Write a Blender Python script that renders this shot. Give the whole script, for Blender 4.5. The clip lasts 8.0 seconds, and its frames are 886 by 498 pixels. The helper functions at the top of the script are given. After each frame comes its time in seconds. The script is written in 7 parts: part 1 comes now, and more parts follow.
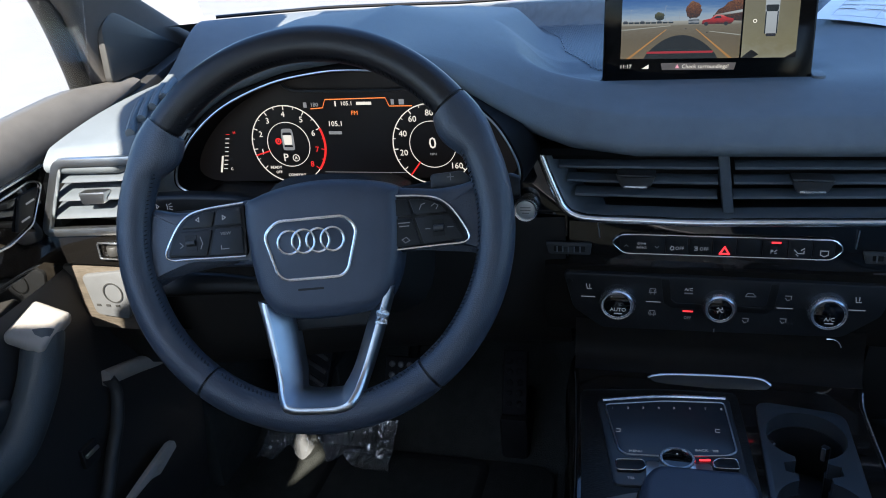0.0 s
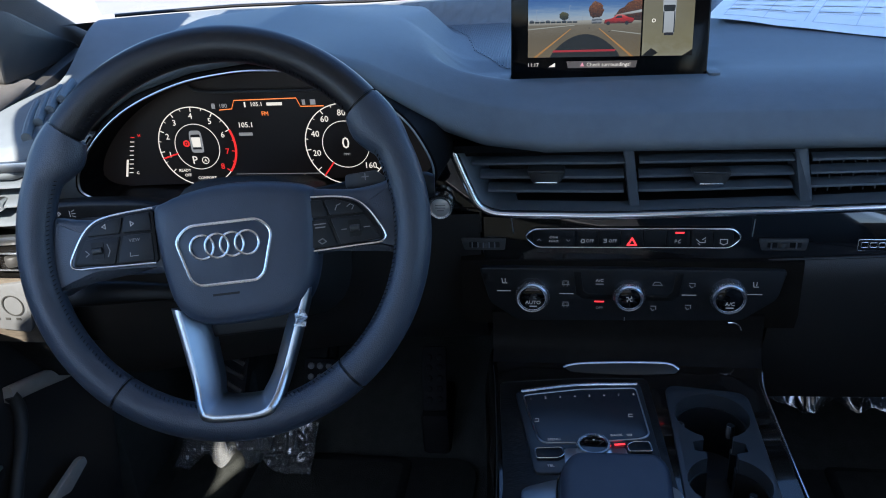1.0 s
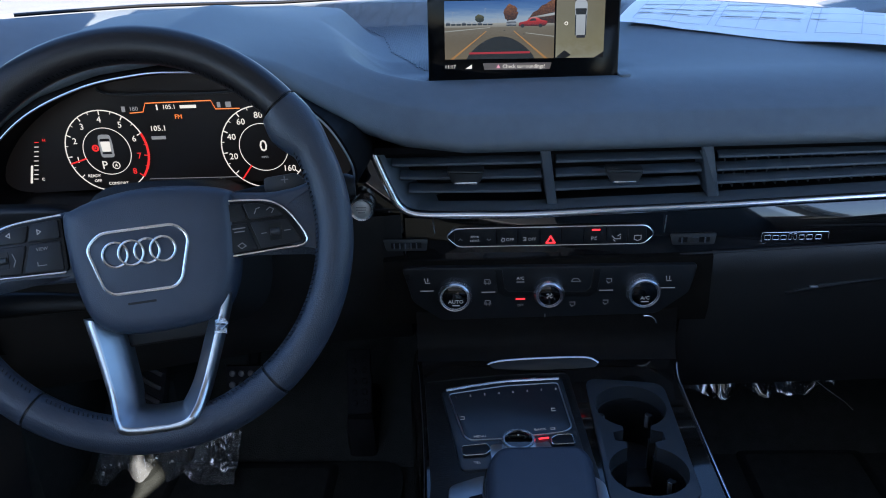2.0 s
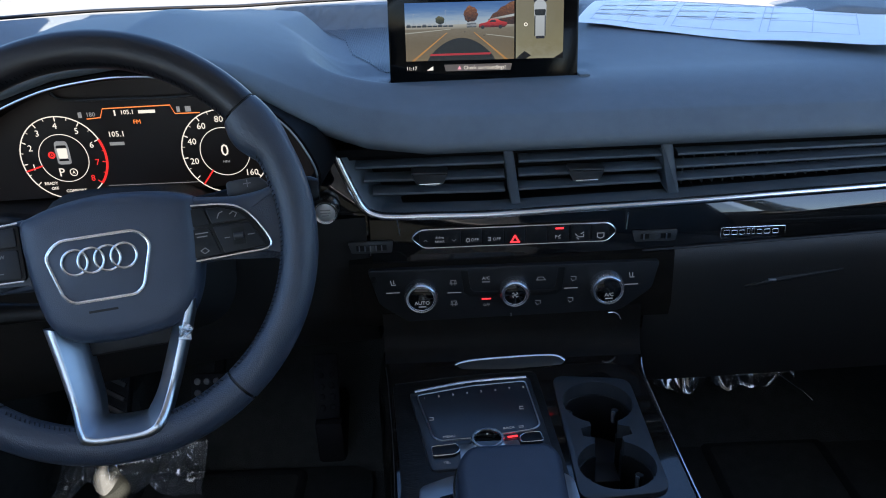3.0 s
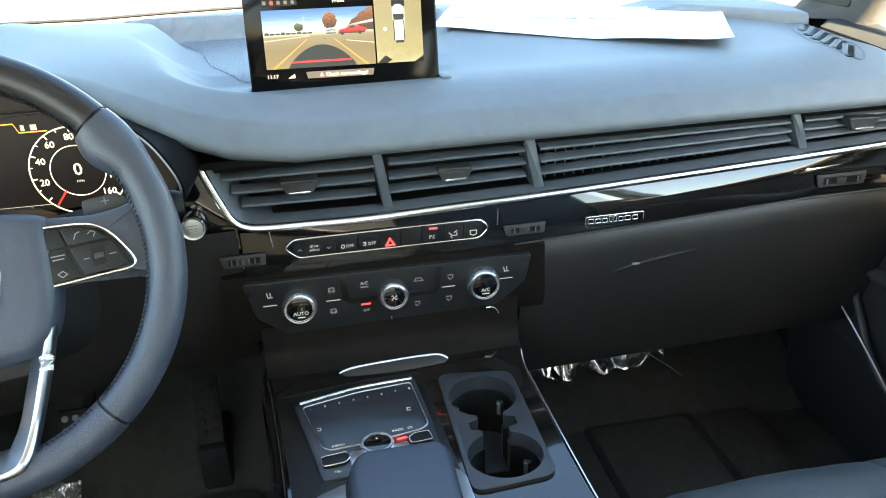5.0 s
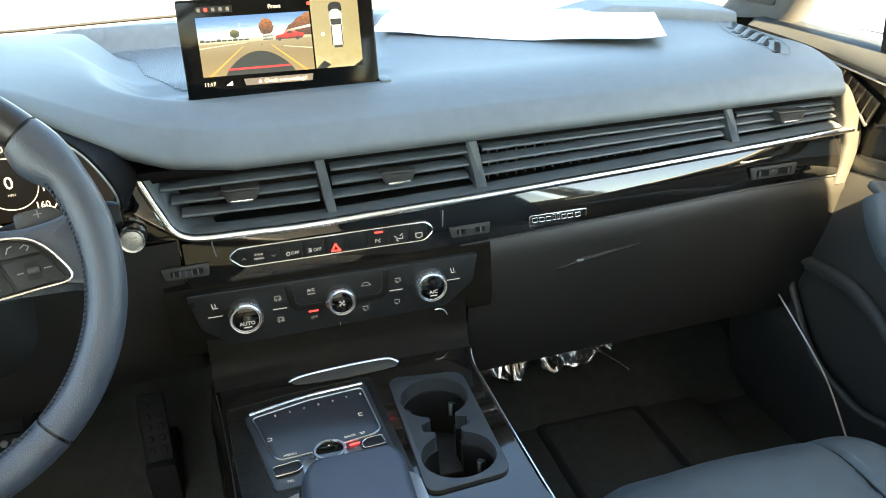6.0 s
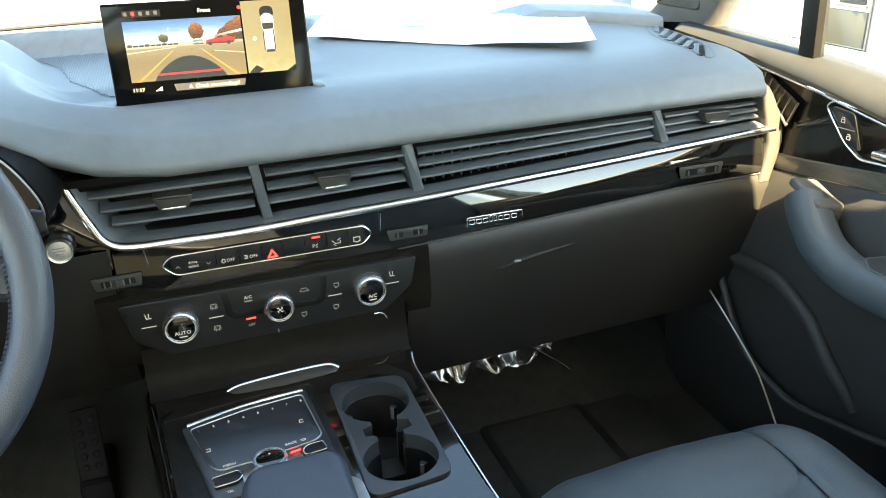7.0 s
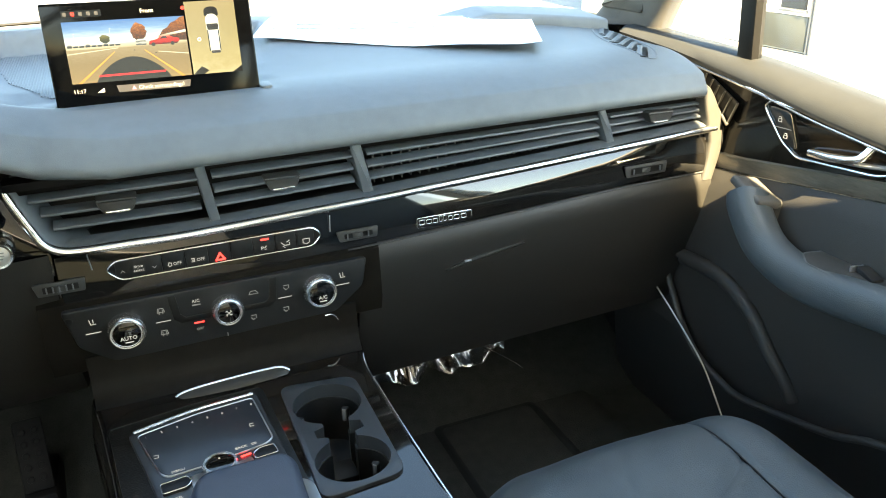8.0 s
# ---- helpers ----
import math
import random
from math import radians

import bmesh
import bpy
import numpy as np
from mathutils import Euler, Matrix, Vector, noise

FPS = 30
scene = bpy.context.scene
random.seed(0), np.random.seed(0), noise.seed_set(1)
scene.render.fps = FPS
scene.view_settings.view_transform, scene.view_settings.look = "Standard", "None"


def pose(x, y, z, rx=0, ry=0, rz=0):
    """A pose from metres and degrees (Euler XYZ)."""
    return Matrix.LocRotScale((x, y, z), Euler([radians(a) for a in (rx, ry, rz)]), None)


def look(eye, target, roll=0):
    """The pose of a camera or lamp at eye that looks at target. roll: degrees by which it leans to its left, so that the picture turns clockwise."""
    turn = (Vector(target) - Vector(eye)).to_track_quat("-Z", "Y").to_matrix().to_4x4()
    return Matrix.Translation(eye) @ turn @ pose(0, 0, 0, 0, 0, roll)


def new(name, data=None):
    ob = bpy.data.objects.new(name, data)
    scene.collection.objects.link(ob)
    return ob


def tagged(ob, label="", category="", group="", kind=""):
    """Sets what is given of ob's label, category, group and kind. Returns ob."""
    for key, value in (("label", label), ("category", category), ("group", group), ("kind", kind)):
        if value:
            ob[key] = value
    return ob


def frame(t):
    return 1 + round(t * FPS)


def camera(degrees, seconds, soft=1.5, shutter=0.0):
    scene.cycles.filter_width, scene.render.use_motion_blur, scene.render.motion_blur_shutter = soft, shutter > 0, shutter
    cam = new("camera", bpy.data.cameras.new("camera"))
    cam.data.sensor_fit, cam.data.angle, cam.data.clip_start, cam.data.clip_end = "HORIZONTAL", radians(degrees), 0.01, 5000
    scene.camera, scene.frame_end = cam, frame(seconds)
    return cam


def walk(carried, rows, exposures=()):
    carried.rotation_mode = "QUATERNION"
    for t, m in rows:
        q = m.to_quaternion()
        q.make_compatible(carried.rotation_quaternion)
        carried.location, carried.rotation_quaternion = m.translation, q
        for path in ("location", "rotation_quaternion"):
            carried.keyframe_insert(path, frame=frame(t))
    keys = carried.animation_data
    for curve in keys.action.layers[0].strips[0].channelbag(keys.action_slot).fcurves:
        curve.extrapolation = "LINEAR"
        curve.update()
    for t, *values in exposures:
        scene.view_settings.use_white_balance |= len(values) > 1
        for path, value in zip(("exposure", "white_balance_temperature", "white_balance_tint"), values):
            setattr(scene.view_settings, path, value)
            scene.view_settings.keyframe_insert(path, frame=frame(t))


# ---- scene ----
cam = camera(59.10, 8.0, soft=1.0)
PATH = [
    (0, (-0.0772, -0.1180, 1.0222), (-0.5963, 1.6291, 0.1987), -4.95),
    (0.5, (-0.0777, -0.1202, 1.0243), (-0.4962, 1.6463, 0.1850), -4.71),
    (1, (-0.0782, -0.1222, 1.0255), (-0.3841, 1.6646, 0.1806), -3.89),
    (1.5, (-0.0787, -0.1238, 1.0260), (-0.2607, 1.6768, 0.1748), -2.97),
    (3, (-0.0795, -0.1278, 1.0240), (-0.0949, 1.6843, 0.1778), -2.56),
    (3.5, (-0.0794, -0.1291, 1.0224), (-0.0262, 1.6824, 0.1764), -2.66),
    (4, (-0.0792, -0.1304, 1.0206), (0.0344, 1.6817, 0.1818), -3.18),
    (4.5, (-0.0788, -0.1318, 1.0185), (0.1179, 1.6728, 0.1792), -2.98),
    (5, (-0.0781, -0.1335, 1.0164), (0.2191, 1.6603, 0.1832), -2.61),
    (6.5, (-0.0741, -0.1401, 1.0101), (0.4182, 1.6171, 0.1917), -2.97),
    (7, (-0.0720, -0.1432, 1.0084), (0.4980, 1.5927, 0.1949), -2.43),
    (7.5, (-0.0695, -0.1467, 1.0070), (0.5439, 1.5763, 0.1978), -2.23),
    (8, (-0.0666, -0.1509, 1.0060), (0.6095, 1.5485, 0.1967), -1.80),
]
walk(cam, [(t, look(eye, target, roll)) for t, eye, target, roll in PATH],
     [(0.0, 2.50, 5180, 8), (1.0, 2.46, 5080, 9), (1.6, 2.46, 5020, 10), (3.6, 2.76, 5450, 8), (4.0, 3.04, 5600, 5), (4.5, 4.10, 6450, 1), (5.2, 4.52, 6950, -2), (6.5, 4.58, 7650, -2), (8.0, 4.53, 7650, -2)])

# ---- light ----
world = bpy.data.worlds.new("sky")
scene.world = world
world.use_nodes = True
wn = world.node_tree.nodes
sky = wn.new("ShaderNodeTexSky")
sky.sky_type = "NISHITA"
sky.sun_disc = False
SUN_AT = Vector((-0.045, -0.76, 0.64)).normalized()
sky.sun_elevation = math.asin(SUN_AT.z)
sky.sun_rotation = math.atan2(SUN_AT.x, SUN_AT.y)
wn["Background"].inputs["Strength"].default_value = 0.075
world.node_tree.links.new(sky.outputs["Color"], wn["Background"].inputs["Color"])
sun_data = bpy.data.lights.new("sun", "SUN")
sun_data.energy, sun_data.angle, sun_data.color = 4.2, radians(0.5), (1.0, 0.80, 0.56)
sun = new("sun", sun_data)
sun.matrix_world = look(SUN_AT * 20, (0, 0, 0))


# ---- materials ----
def material(name, color, rough=0.5, metal=0.0, vary=0.12, scale=60.0, bump=0.15, bump_scale=900.0, coat=0.0, second=None, spec=0.5, stretch=(1, 1, 1)):
    m = bpy.data.materials.new(name)
    m.use_nodes = True
    nt = m.node_tree
    b = nt.nodes["Principled BSDF"]
    b.inputs["Metallic"].default_value = metal
    b.inputs["Coat Weight"].default_value = coat
    b.inputs["Coat Roughness"].default_value = 0.03
    b.inputs["Specular IOR Level"].default_value = spec
    co = nt.nodes.new("ShaderNodeTexCoord")
    mp = nt.nodes.new("ShaderNodeMapping")
    mp.inputs["Scale"].default_value = stretch
    nt.links.new(co.outputs["Object"], mp.inputs["Vector"])
    n = nt.nodes.new("ShaderNodeTexNoise")
    n.inputs["Scale"].default_value, n.inputs["Detail"].default_value = scale, 5
    nt.links.new(mp.outputs["Vector"], n.inputs["Vector"])
    n2 = nt.nodes.new("ShaderNodeTexNoise")
    n2.inputs["Scale"].default_value = scale * 0.12
    nt.links.new(mp.outputs["Vector"], n2.inputs["Vector"])
    add = nt.nodes.new("ShaderNodeMath")
    add.operation = "ADD"
    nt.links.new(n.outputs["Fac"], add.inputs[0])
    nt.links.new(n2.outputs["Fac"], add.inputs[1])
    half = nt.nodes.new("ShaderNodeMath")
    half.operation = "MULTIPLY"
    half.inputs[1].default_value = 0.5
    nt.links.new(add.outputs[0], half.inputs[0])
    r = nt.nodes.new("ShaderNodeValToRGB")
    r.color_ramp.elements[0].position, r.color_ramp.elements[1].position = 0.3, 0.7
    c2 = second or [c * (1 + vary) for c in color]
    r.color_ramp.elements[0].color = (*[c * (1 - vary) for c in color], 1)
    r.color_ramp.elements[1].color = (*c2, 1)
    nt.links.new(half.outputs[0], r.inputs["Fac"])
    nt.links.new(r.outputs["Color"], b.inputs["Base Color"])
    rr = nt.nodes.new("ShaderNodeMapRange")
    rr.inputs["To Min"].default_value, rr.inputs["To Max"].default_value = max(0.0, rough * 0.85), min(1, rough * 1.15)
    nt.links.new(half.outputs[0], rr.inputs["Value"])
    nt.links.new(rr.outputs[0], b.inputs["Roughness"])
    if bump:
        g = nt.nodes.new("ShaderNodeTexVoronoi")
        g.inputs["Scale"].default_value = bump_scale
        nt.links.new(mp.outputs["Vector"], g.inputs["Vector"])
        bp = nt.nodes.new("ShaderNodeBump")
        bp.inputs["Strength"].default_value, bp.inputs["Distance"].default_value = bump, 0.0006
        nt.links.new(g.outputs["Distance"], bp.inputs["Height"])
        nt.links.new(bp.outputs["Normal"], b.inputs["Normal"])
    return m


SCREEN_LEVEL = 0.24


def glow(name, color, strength):
    m = bpy.data.materials.new(name)
    m.use_nodes = True
    b = m.node_tree.nodes["Principled BSDF"]
    b.inputs["Base Color"].default_value = (*[c * 0.3 for c in color], 1)
    b.inputs["Roughness"].default_value = 0.3
    b.inputs["Emission Color"].default_value = (*color, 1)
    b.inputs["Emission Strength"].default_value = strength * SCREEN_LEVEL
    return m


def pane_glass(name, tint, gloss=0.04):
    """Thin glass: clear, with a faint mirror on it."""
    m = bpy.data.materials.new(name)
    m.use_nodes = True
    nt = m.node_tree
    clear, mirror, mix = nt.nodes.new("ShaderNodeBsdfTransparent"), nt.nodes.new("ShaderNodeBsdfGlossy"), nt.nodes.new("ShaderNodeMixShader")
    clear.inputs["Color"].default_value = (*tint, 1)
    mirror.inputs["Roughness"].default_value = 0.02
    mix.inputs[0].default_value = gloss
    nt.links.new(clear.outputs[0], mix.inputs[1])
    nt.links.new(mirror.outputs[0], mix.inputs[2])
    nt.links.new(mix.outputs[0], nt.nodes["Material Output"].inputs["Surface"])
    return m


M_PAD = material("dash_leather", (0.130, 0.145, 0.156), 0.55, spec=0.4, bump=0.25, bump_scale=1100)
M_WHEEL = material("wheel_leather", (0.043, 0.051, 0.068), 0.36, bump=0.3, bump_scale=900)
M_WHEEL_TOP = material("smooth_wheel_leather", (0.013, 0.012, 0.013), 0.38, bump=0.15, bump_scale=900)
M_HUB = material("hub_vinyl", (0.043, 0.053, 0.075), 0.42, bump=0.2, bump_scale=1300)
M_SEAT = material("seat_leather", (0.056, 0.066, 0.072), 0.45, bump=0.35, bump_scale=700)
M_DARK = material("dark_plastic", (0.034, 0.033, 0.031), 0.5, bump=0.3, bump_scale=1200)
M_STACK = material("stack_plastic", (0.019, 0.017, 0.0145), 0.5, spec=0.25, bump=0.3, bump_scale=1200)
M_RAMP = material("ramp_plastic", (0.010, 0.0082, 0.0062), 0.45, vary=0.3, bump=0.2, spec=0.08)
M_DECK = material("console_lacquer", (0.008, 0.0065, 0.005), 0.07, vary=0.05, bump=0, coat=0.8, spec=0.5)
M_KNEE = material("knee_plastic", (0.019, 0.0175, 0.015), 0.42, bump=0.25, bump_scale=900)
M_WOOD = material("dark_oak", (0.085, 0.072, 0.055), 0.45, vary=0.5, scale=90, bump=0.3, bump_scale=200, stretch=(1, 1, 9))
M_BLACK = material("black_plastic", (0.007, 0.0065, 0.006), 0.4, bump=0.1, spec=0.25)
M_PIANO = material("piano_black", (0.006, 0.0055, 0.005), 0.05, vary=0.05, bump=0, coat=1.0, spec=0.3)
M_PIANO.node_tree.nodes["Principled BSDF"].inputs["Coat IOR"].default_value = 1.6
M_TOUCH = material("touch_glass", (0.022, 0.025, 0.030), 0.30, vary=0.05, bump=0)
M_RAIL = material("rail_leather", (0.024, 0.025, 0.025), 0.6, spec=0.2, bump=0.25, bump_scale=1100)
# paler copy of the rail leather, with sunlight put into its colour
M_RAIL_SUNLIT = material("sunlit_rail_leather", (0.095, 0.090, 0.084), 0.6, spec=0.2, bump=0.25, bump_scale=1100)
M_DOOR = material("door_plastic", (0.024, 0.0225, 0.021), 0.6, bump=0.3, bump_scale=1200)
M_GREY = material("grey_trim", (0.105, 0.108, 0.110), 0.45, bump=0.15)
M_SLAT = material("vent_slat", (0.082, 0.093, 0.104), 0.42, bump=0.1)
M_CHROME = material("satin_chrome", (0.90, 0.91, 0.92), 0.24, 1.0, vary=0.05, bump=0)
M_ALU = material("brushed_aluminium", (0.66, 0.68, 0.70), 0.30, 1.0, vary=0.08, bump=0.0)
M_SILVER = material("silver_trim", (0.62, 0.60, 0.56), 0.35, 0.6, bump=0.1)
# pale colour that stands for sunlight on the driver's door
M_SUNLIT_TRIM = material("sunlit_trim", (0.42, 0.38, 0.33), 0.6, bump=0.2)
# handle leather paled so that the cap reads as lit by the sun
M_CAP_SUNLIT = material("sunlit_cap_leather", (0.28, 0.26, 0.235), 0.6, bump=0.2)
M_CARPET = material("carpet", (0.034, 0.036, 0.033), 0.95, spec=0.05, vary=0.22, scale=400, bump=0.9, bump_scale=500)
M_RUBBER = material("rubber", (0.012, 0.012, 0.0125), 0.65, bump=0.2, spec=0.12)
M_PAPER = material("paper", (0.82, 0.82, 0.80), 0.7, vary=0.03, bump=0)
M_INK = material("ink", (0.66, 0.665, 0.67), 0.8, bump=0)
M_FILM = bpy.data.materials.new("plastic_film")
M_FILM.use_nodes = True
fn = M_FILM.node_tree
f_clear, f_gloss, f_mix = fn.nodes.new("ShaderNodeBsdfTransparent"), fn.nodes.new("ShaderNodeBsdfGlossy"), fn.nodes.new("ShaderNodeMixShader")
f_gloss.inputs["Roughness"].default_value = 0.07
f_mix.inputs[0].default_value = 0.28
fn.links.new(f_clear.outputs[0], f_mix.inputs[1])
fn.links.new(f_gloss.outputs[0], f_mix.inputs[2])
f_haze, f_all = fn.nodes.new("ShaderNodeBsdfDiffuse"), fn.nodes.new("ShaderNodeMixShader")
f_haze.inputs["Color"].default_value = (0.7, 0.72, 0.74, 1)
f_all.inputs[0].default_value = 0.12
fn.links.new(f_mix.outputs[0], f_all.inputs[1])
fn.links.new(f_haze.outputs[0], f_all.inputs[2])
fn.links.new(f_all.outputs[0], fn.nodes["Material Output"].inputs["Surface"])
M_GLASS = pane_glass("window_glass", (0.96, 0.97, 0.97))
M_PILLAR = material("pillar_fabric", (0.085, 0.078, 0.072), 0.9, bump=0.3)
M_SPOKE = material("spoke_metal", (0.55, 0.60, 0.66), 0.38, 1.0, vary=0.08, bump=0.0)
M_LINER = material("headliner", (0.74, 0.72, 0.68), 0.9, bump=0.3)
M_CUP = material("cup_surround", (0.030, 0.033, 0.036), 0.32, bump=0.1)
# darker copy of the cup material: shade inside the wells, put into the colour
M_WELL_SHADE = material("cup_well_shade", (0.012, 0.012, 0.012), 0.30, bump=0.2)
M_INLAY = material("console_oak", (0.010, 0.0085, 0.0065), 0.32, vary=0.75, scale=70, bump=0.5, bump_scale=160, coat=0.25, stretch=(1, 8, 1))
M_GRIP = material("grip_metal", (0.030, 0.027, 0.021), 0.45, 0.0, vary=0.1, bump=0, spec=0.35)
M_CAP = material("end_cap_plastic", (0.050, 0.047, 0.042), 0.5, bump=0.2)
M_TAUPE = material("weathered_panel", (0.055, 0.055, 0.042), 0.6, scale=4, vary=0.25, bump=0.1)
M_MATTE = material("matte_black", (0.0045, 0.004, 0.0038), 0.65, vary=0.1, bump=0.1, spec=0.08)
M_LACQUER = material("door_lacquer", (0.008, 0.0065, 0.005), 0.14, vary=0.05, bump=0, coat=0.2, spec=0.25)
M_KEY = material("key_plastic", (0.017, 0.017, 0.017), 0.42, bump=0.15, spec=0.22)
M_ICON = glow("icon_white", (0.80, 0.76, 0.72), 0.12)
M_ICON_DIM = glow("icon_grey", (0.5, 0.48, 0.46), 0.07)
M_RED = glow("lamp_red", (1.0, 0.03, 0.03), 1.6)
M_WHITE_ON = glow("display_white", (1.0, 0.80, 0.56), 0.72)
M_GREY_ON = glow("display_grey", (0.60, 0.52, 0.42), 0.30)
M_KEY_ON = glow("display_dim", (0.40, 0.30, 0.22), 0.10)
M_ORANGE_ON = glow("display_orange", (1.0, 0.22, 0.03), 0.9)
M_RED_ON = glow("display_red", (1.0, 0.03, 0.02), 0.7)
M_PANEL = glow("lit_black", (1.0, 0.70, 0.50), 0.0035)
M_PANEL.node_tree.nodes["Principled BSDF"].inputs["Base Color"].default_value = (0.004, 0.004, 0.004, 1)
M_DISPLAY = material("display_black", (0.003, 0.003, 0.003), 0.10, vary=0.02, bump=0, spec=0.14)
M_GROUND = material("concrete_ground", (0.21, 0.20, 0.185), 0.9, scale=3, bump=0.2, bump_scale=40)
M_BODY = material("car_paint_white", (0.7, 0.7, 0.68), 0.3, coat=1.0, bump=0)


# ---- mesh helpers ----
def part(name, bm, mat, parent=None, label="", sharp=40):
    me = bpy.data.meshes.new(name)
    bmesh.ops.recalc_face_normals(bm, faces=bm.faces[:])
    bm.to_mesh(me)
    bm.free()
    me.shade_smooth()
    me.set_sharp_from_angle(angle=radians(sharp))
    me.materials.append(mat)
    ob = new(name, me)
    if parent:
        ob.parent = parent
    if label:
        ob["label"] = label
    return ob


def thing(name, label, category, at=(0, 0, 0), group="", kind=""):
    ob = new(name)
    ob.location = at
    ob.empty_display_size = 0.05
    return tagged(ob, label, category, group, kind)


def world_part(name, bm, mat, parent, label="", sharp=40):
    """A part whose mesh is given in world places."""
    bm.transform(Matrix.Translation(-place_of(parent)))
    return part(name, bm, mat, parent, label, sharp)


def place_of(ob):
    v = Vector(ob.location)
    while ob.parent:
        ob = ob.parent
        v += ob.location
    return v


def rbox(x0, x1, y0, y1, z0, z1, bevel=0.003, seg=2, m=None):
    bm = bmesh.new()
    bmesh.ops.create_cube(bm, size=1)
    bm.transform(Matrix.Translation(((x0 + x1) / 2, (y0 + y1) / 2, (z0 + z1) / 2)) @ Matrix.Diagonal((x1 - x0, y1 - y0, z1 - z0, 1)))
    if bevel:
        bmesh.ops.bevel(bm, geom=bm.edges[:], offset=bevel, segments=seg, affect="EDGES", profile=0.5)
    if m:
        bm.transform(m)
    return bm


def prism(pts, depth, bevel=0.0, m=None, seg=2):
    """A polygon in local x and y, raised by depth along local z, its upper rim rounded."""
    bm = bmesh.new()
    low = [bm.verts.new((x, y, 0)) for x, y in pts]
    f = bm.faces.new(low)
    up = bmesh.ops.extrude_face_region(bm, geom=[f])
    vs = [v for v in up["geom"] if isinstance(v, bmesh.types.BMVert)]
    bmesh.ops.translate(bm, verts=vs, vec=(0, 0, depth))
    if bevel:
        top = [e for e in bm.edges if all(abs(v.co.z - depth) < 1e-7 for v in e.verts)]
        bmesh.ops.bevel(bm, geom=top, offset=bevel, segments=seg, affect="EDGES", profile=0.5)
    if m:
        bm.transform(m)
    return bm


def rounded(pts, r, n=4):
    """A polygon with its corners rounded by r."""
    out = []
    k = len(pts)
    for i in range(k):
        p, a, b = Vector(pts[i]), Vector(pts[i - 1]), Vector(pts[(i + 1) % k])
        da, db = (a - p), (b - p)
        ra = min(r, da.length * 0.45, db.length * 0.45)
        s, e = p + da.normalized() * ra, p + db.normalized() * ra
        for j in range(n + 1):
            t = j / n
            out.append(tuple(s * (1 - t) ** 2 + p * 2 * t * (1 - t) + e * t * t))
    return out


def rect(x0, x1, y0, y1, r=0.0, n=4):
    p = [(x0, y0), (x1, y0), (x1, y1), (x0, y1)]
    return rounded(p, r, n) if r else p


def smooth_path(pts, n=6, closed=False):
    """A Catmull-Rom line through pts."""
    v = [Vector(p) for p in pts]
    k = len(v)
    out = []
    for i in range(k if closed else k - 1):
        p1, p2 = v[i], v[(i + 1) % k]
        p0 = v[i - 1] if closed or i else p1
        p3 = v[(i + 2) % k] if closed or i + 2 < k else p2
        for j in range(n):
            t = j / n
            out.append(0.5 * (2 * p1 + (p2 - p0) * t + (2 * p0 - 5 * p1 + 4 * p2 - p3) * t * t + (3 * p1 - p0 - 3 * p2 + p3) * t ** 3))
    if not closed:
        out.append(v[-1])
    return out


def grid_mesh(rows, close_u=False, close_v=False, caps=False):
    """A sheet over rows of places."""
    bm = bmesh.new()
    g = [[bm.verts.new(p) for p in row] for row in rows]
    a, b = len(g), len(g[0])
    for i in range(a if close_u else a - 1):
        for j in range(b if close_v else b - 1):
            q = (g[i][j], g[(i + 1) % a][j], g[(i + 1) % a][(j + 1) % b], g[i][(j + 1) % b])
            bm.faces.new(q)
    if caps:
        bm.faces.new(g[0])
        bm.faces.new(g[-1][::-1])
    return bm


def sweep(path, w, h, up=(0, 0, 1), closed=False, n=8, power=1.0):
    """A bar with an oval section, w across and h along up, led along path."""
    rows = []
    k = len(path)
    for i, p in enumerate(path):
        p = Vector(p)
        a = Vector(path[i - 1]) if closed or i else p
        b = Vector(path[(i + 1) % k]) if closed or i + 1 < k else p
        t = (b - a).normalized()
        s = t.cross(Vector(up)).normalized()
        u = s.cross(t).normalized()
        wi, hi = (w[i], h[i]) if isinstance(w, (list, tuple)) else (w, h)
        ring = []
        for j in range(n):
            q = 2 * math.pi * j / n
            c, d = math.cos(q), math.sin(q)
            c, d = math.copysign(abs(c) ** power, c), math.copysign(abs(d) ** power, d)
            ring.append(p + s * (wi / 2 * c) + u * (hi / 2 * d))
        rows.append(ring)
    return grid_mesh(rows, close_u=closed, close_v=True, caps=not closed)


def turned(profile, n=40, m=None):
    """A body of revolution about local z from (radius, height) pairs."""
    rows = [[(r * math.cos(2 * math.pi * j / n), r * math.sin(2 * math.pi * j / n), z) for j in range(n)] for r, z in profile]
    bm = grid_mesh(rows, close_v=True, caps=True)
    if m:
        bm.transform(m)
    return bm


def ring_plate(r0, r1, z, n=48, m=None, a0=0.0, a1=360.0, depth=0.0004):
    full = a1 - a0 >= 360
    k = n if full else n + 1
    rows = []
    for i in range(k):
        q = radians(a0 + (a1 - a0) * i / n)
        c, s = math.cos(q), math.sin(q)
        rows.append([(r0 * c, r0 * s, z), (r0 * c, r0 * s, z + depth), (r1 * c, r1 * s, z + depth), (r1 * c, r1 * s, z)])
    bm = grid_mesh(rows, close_u=full, close_v=True, caps=not full)
    if m:
        bm.transform(m)
    return bm


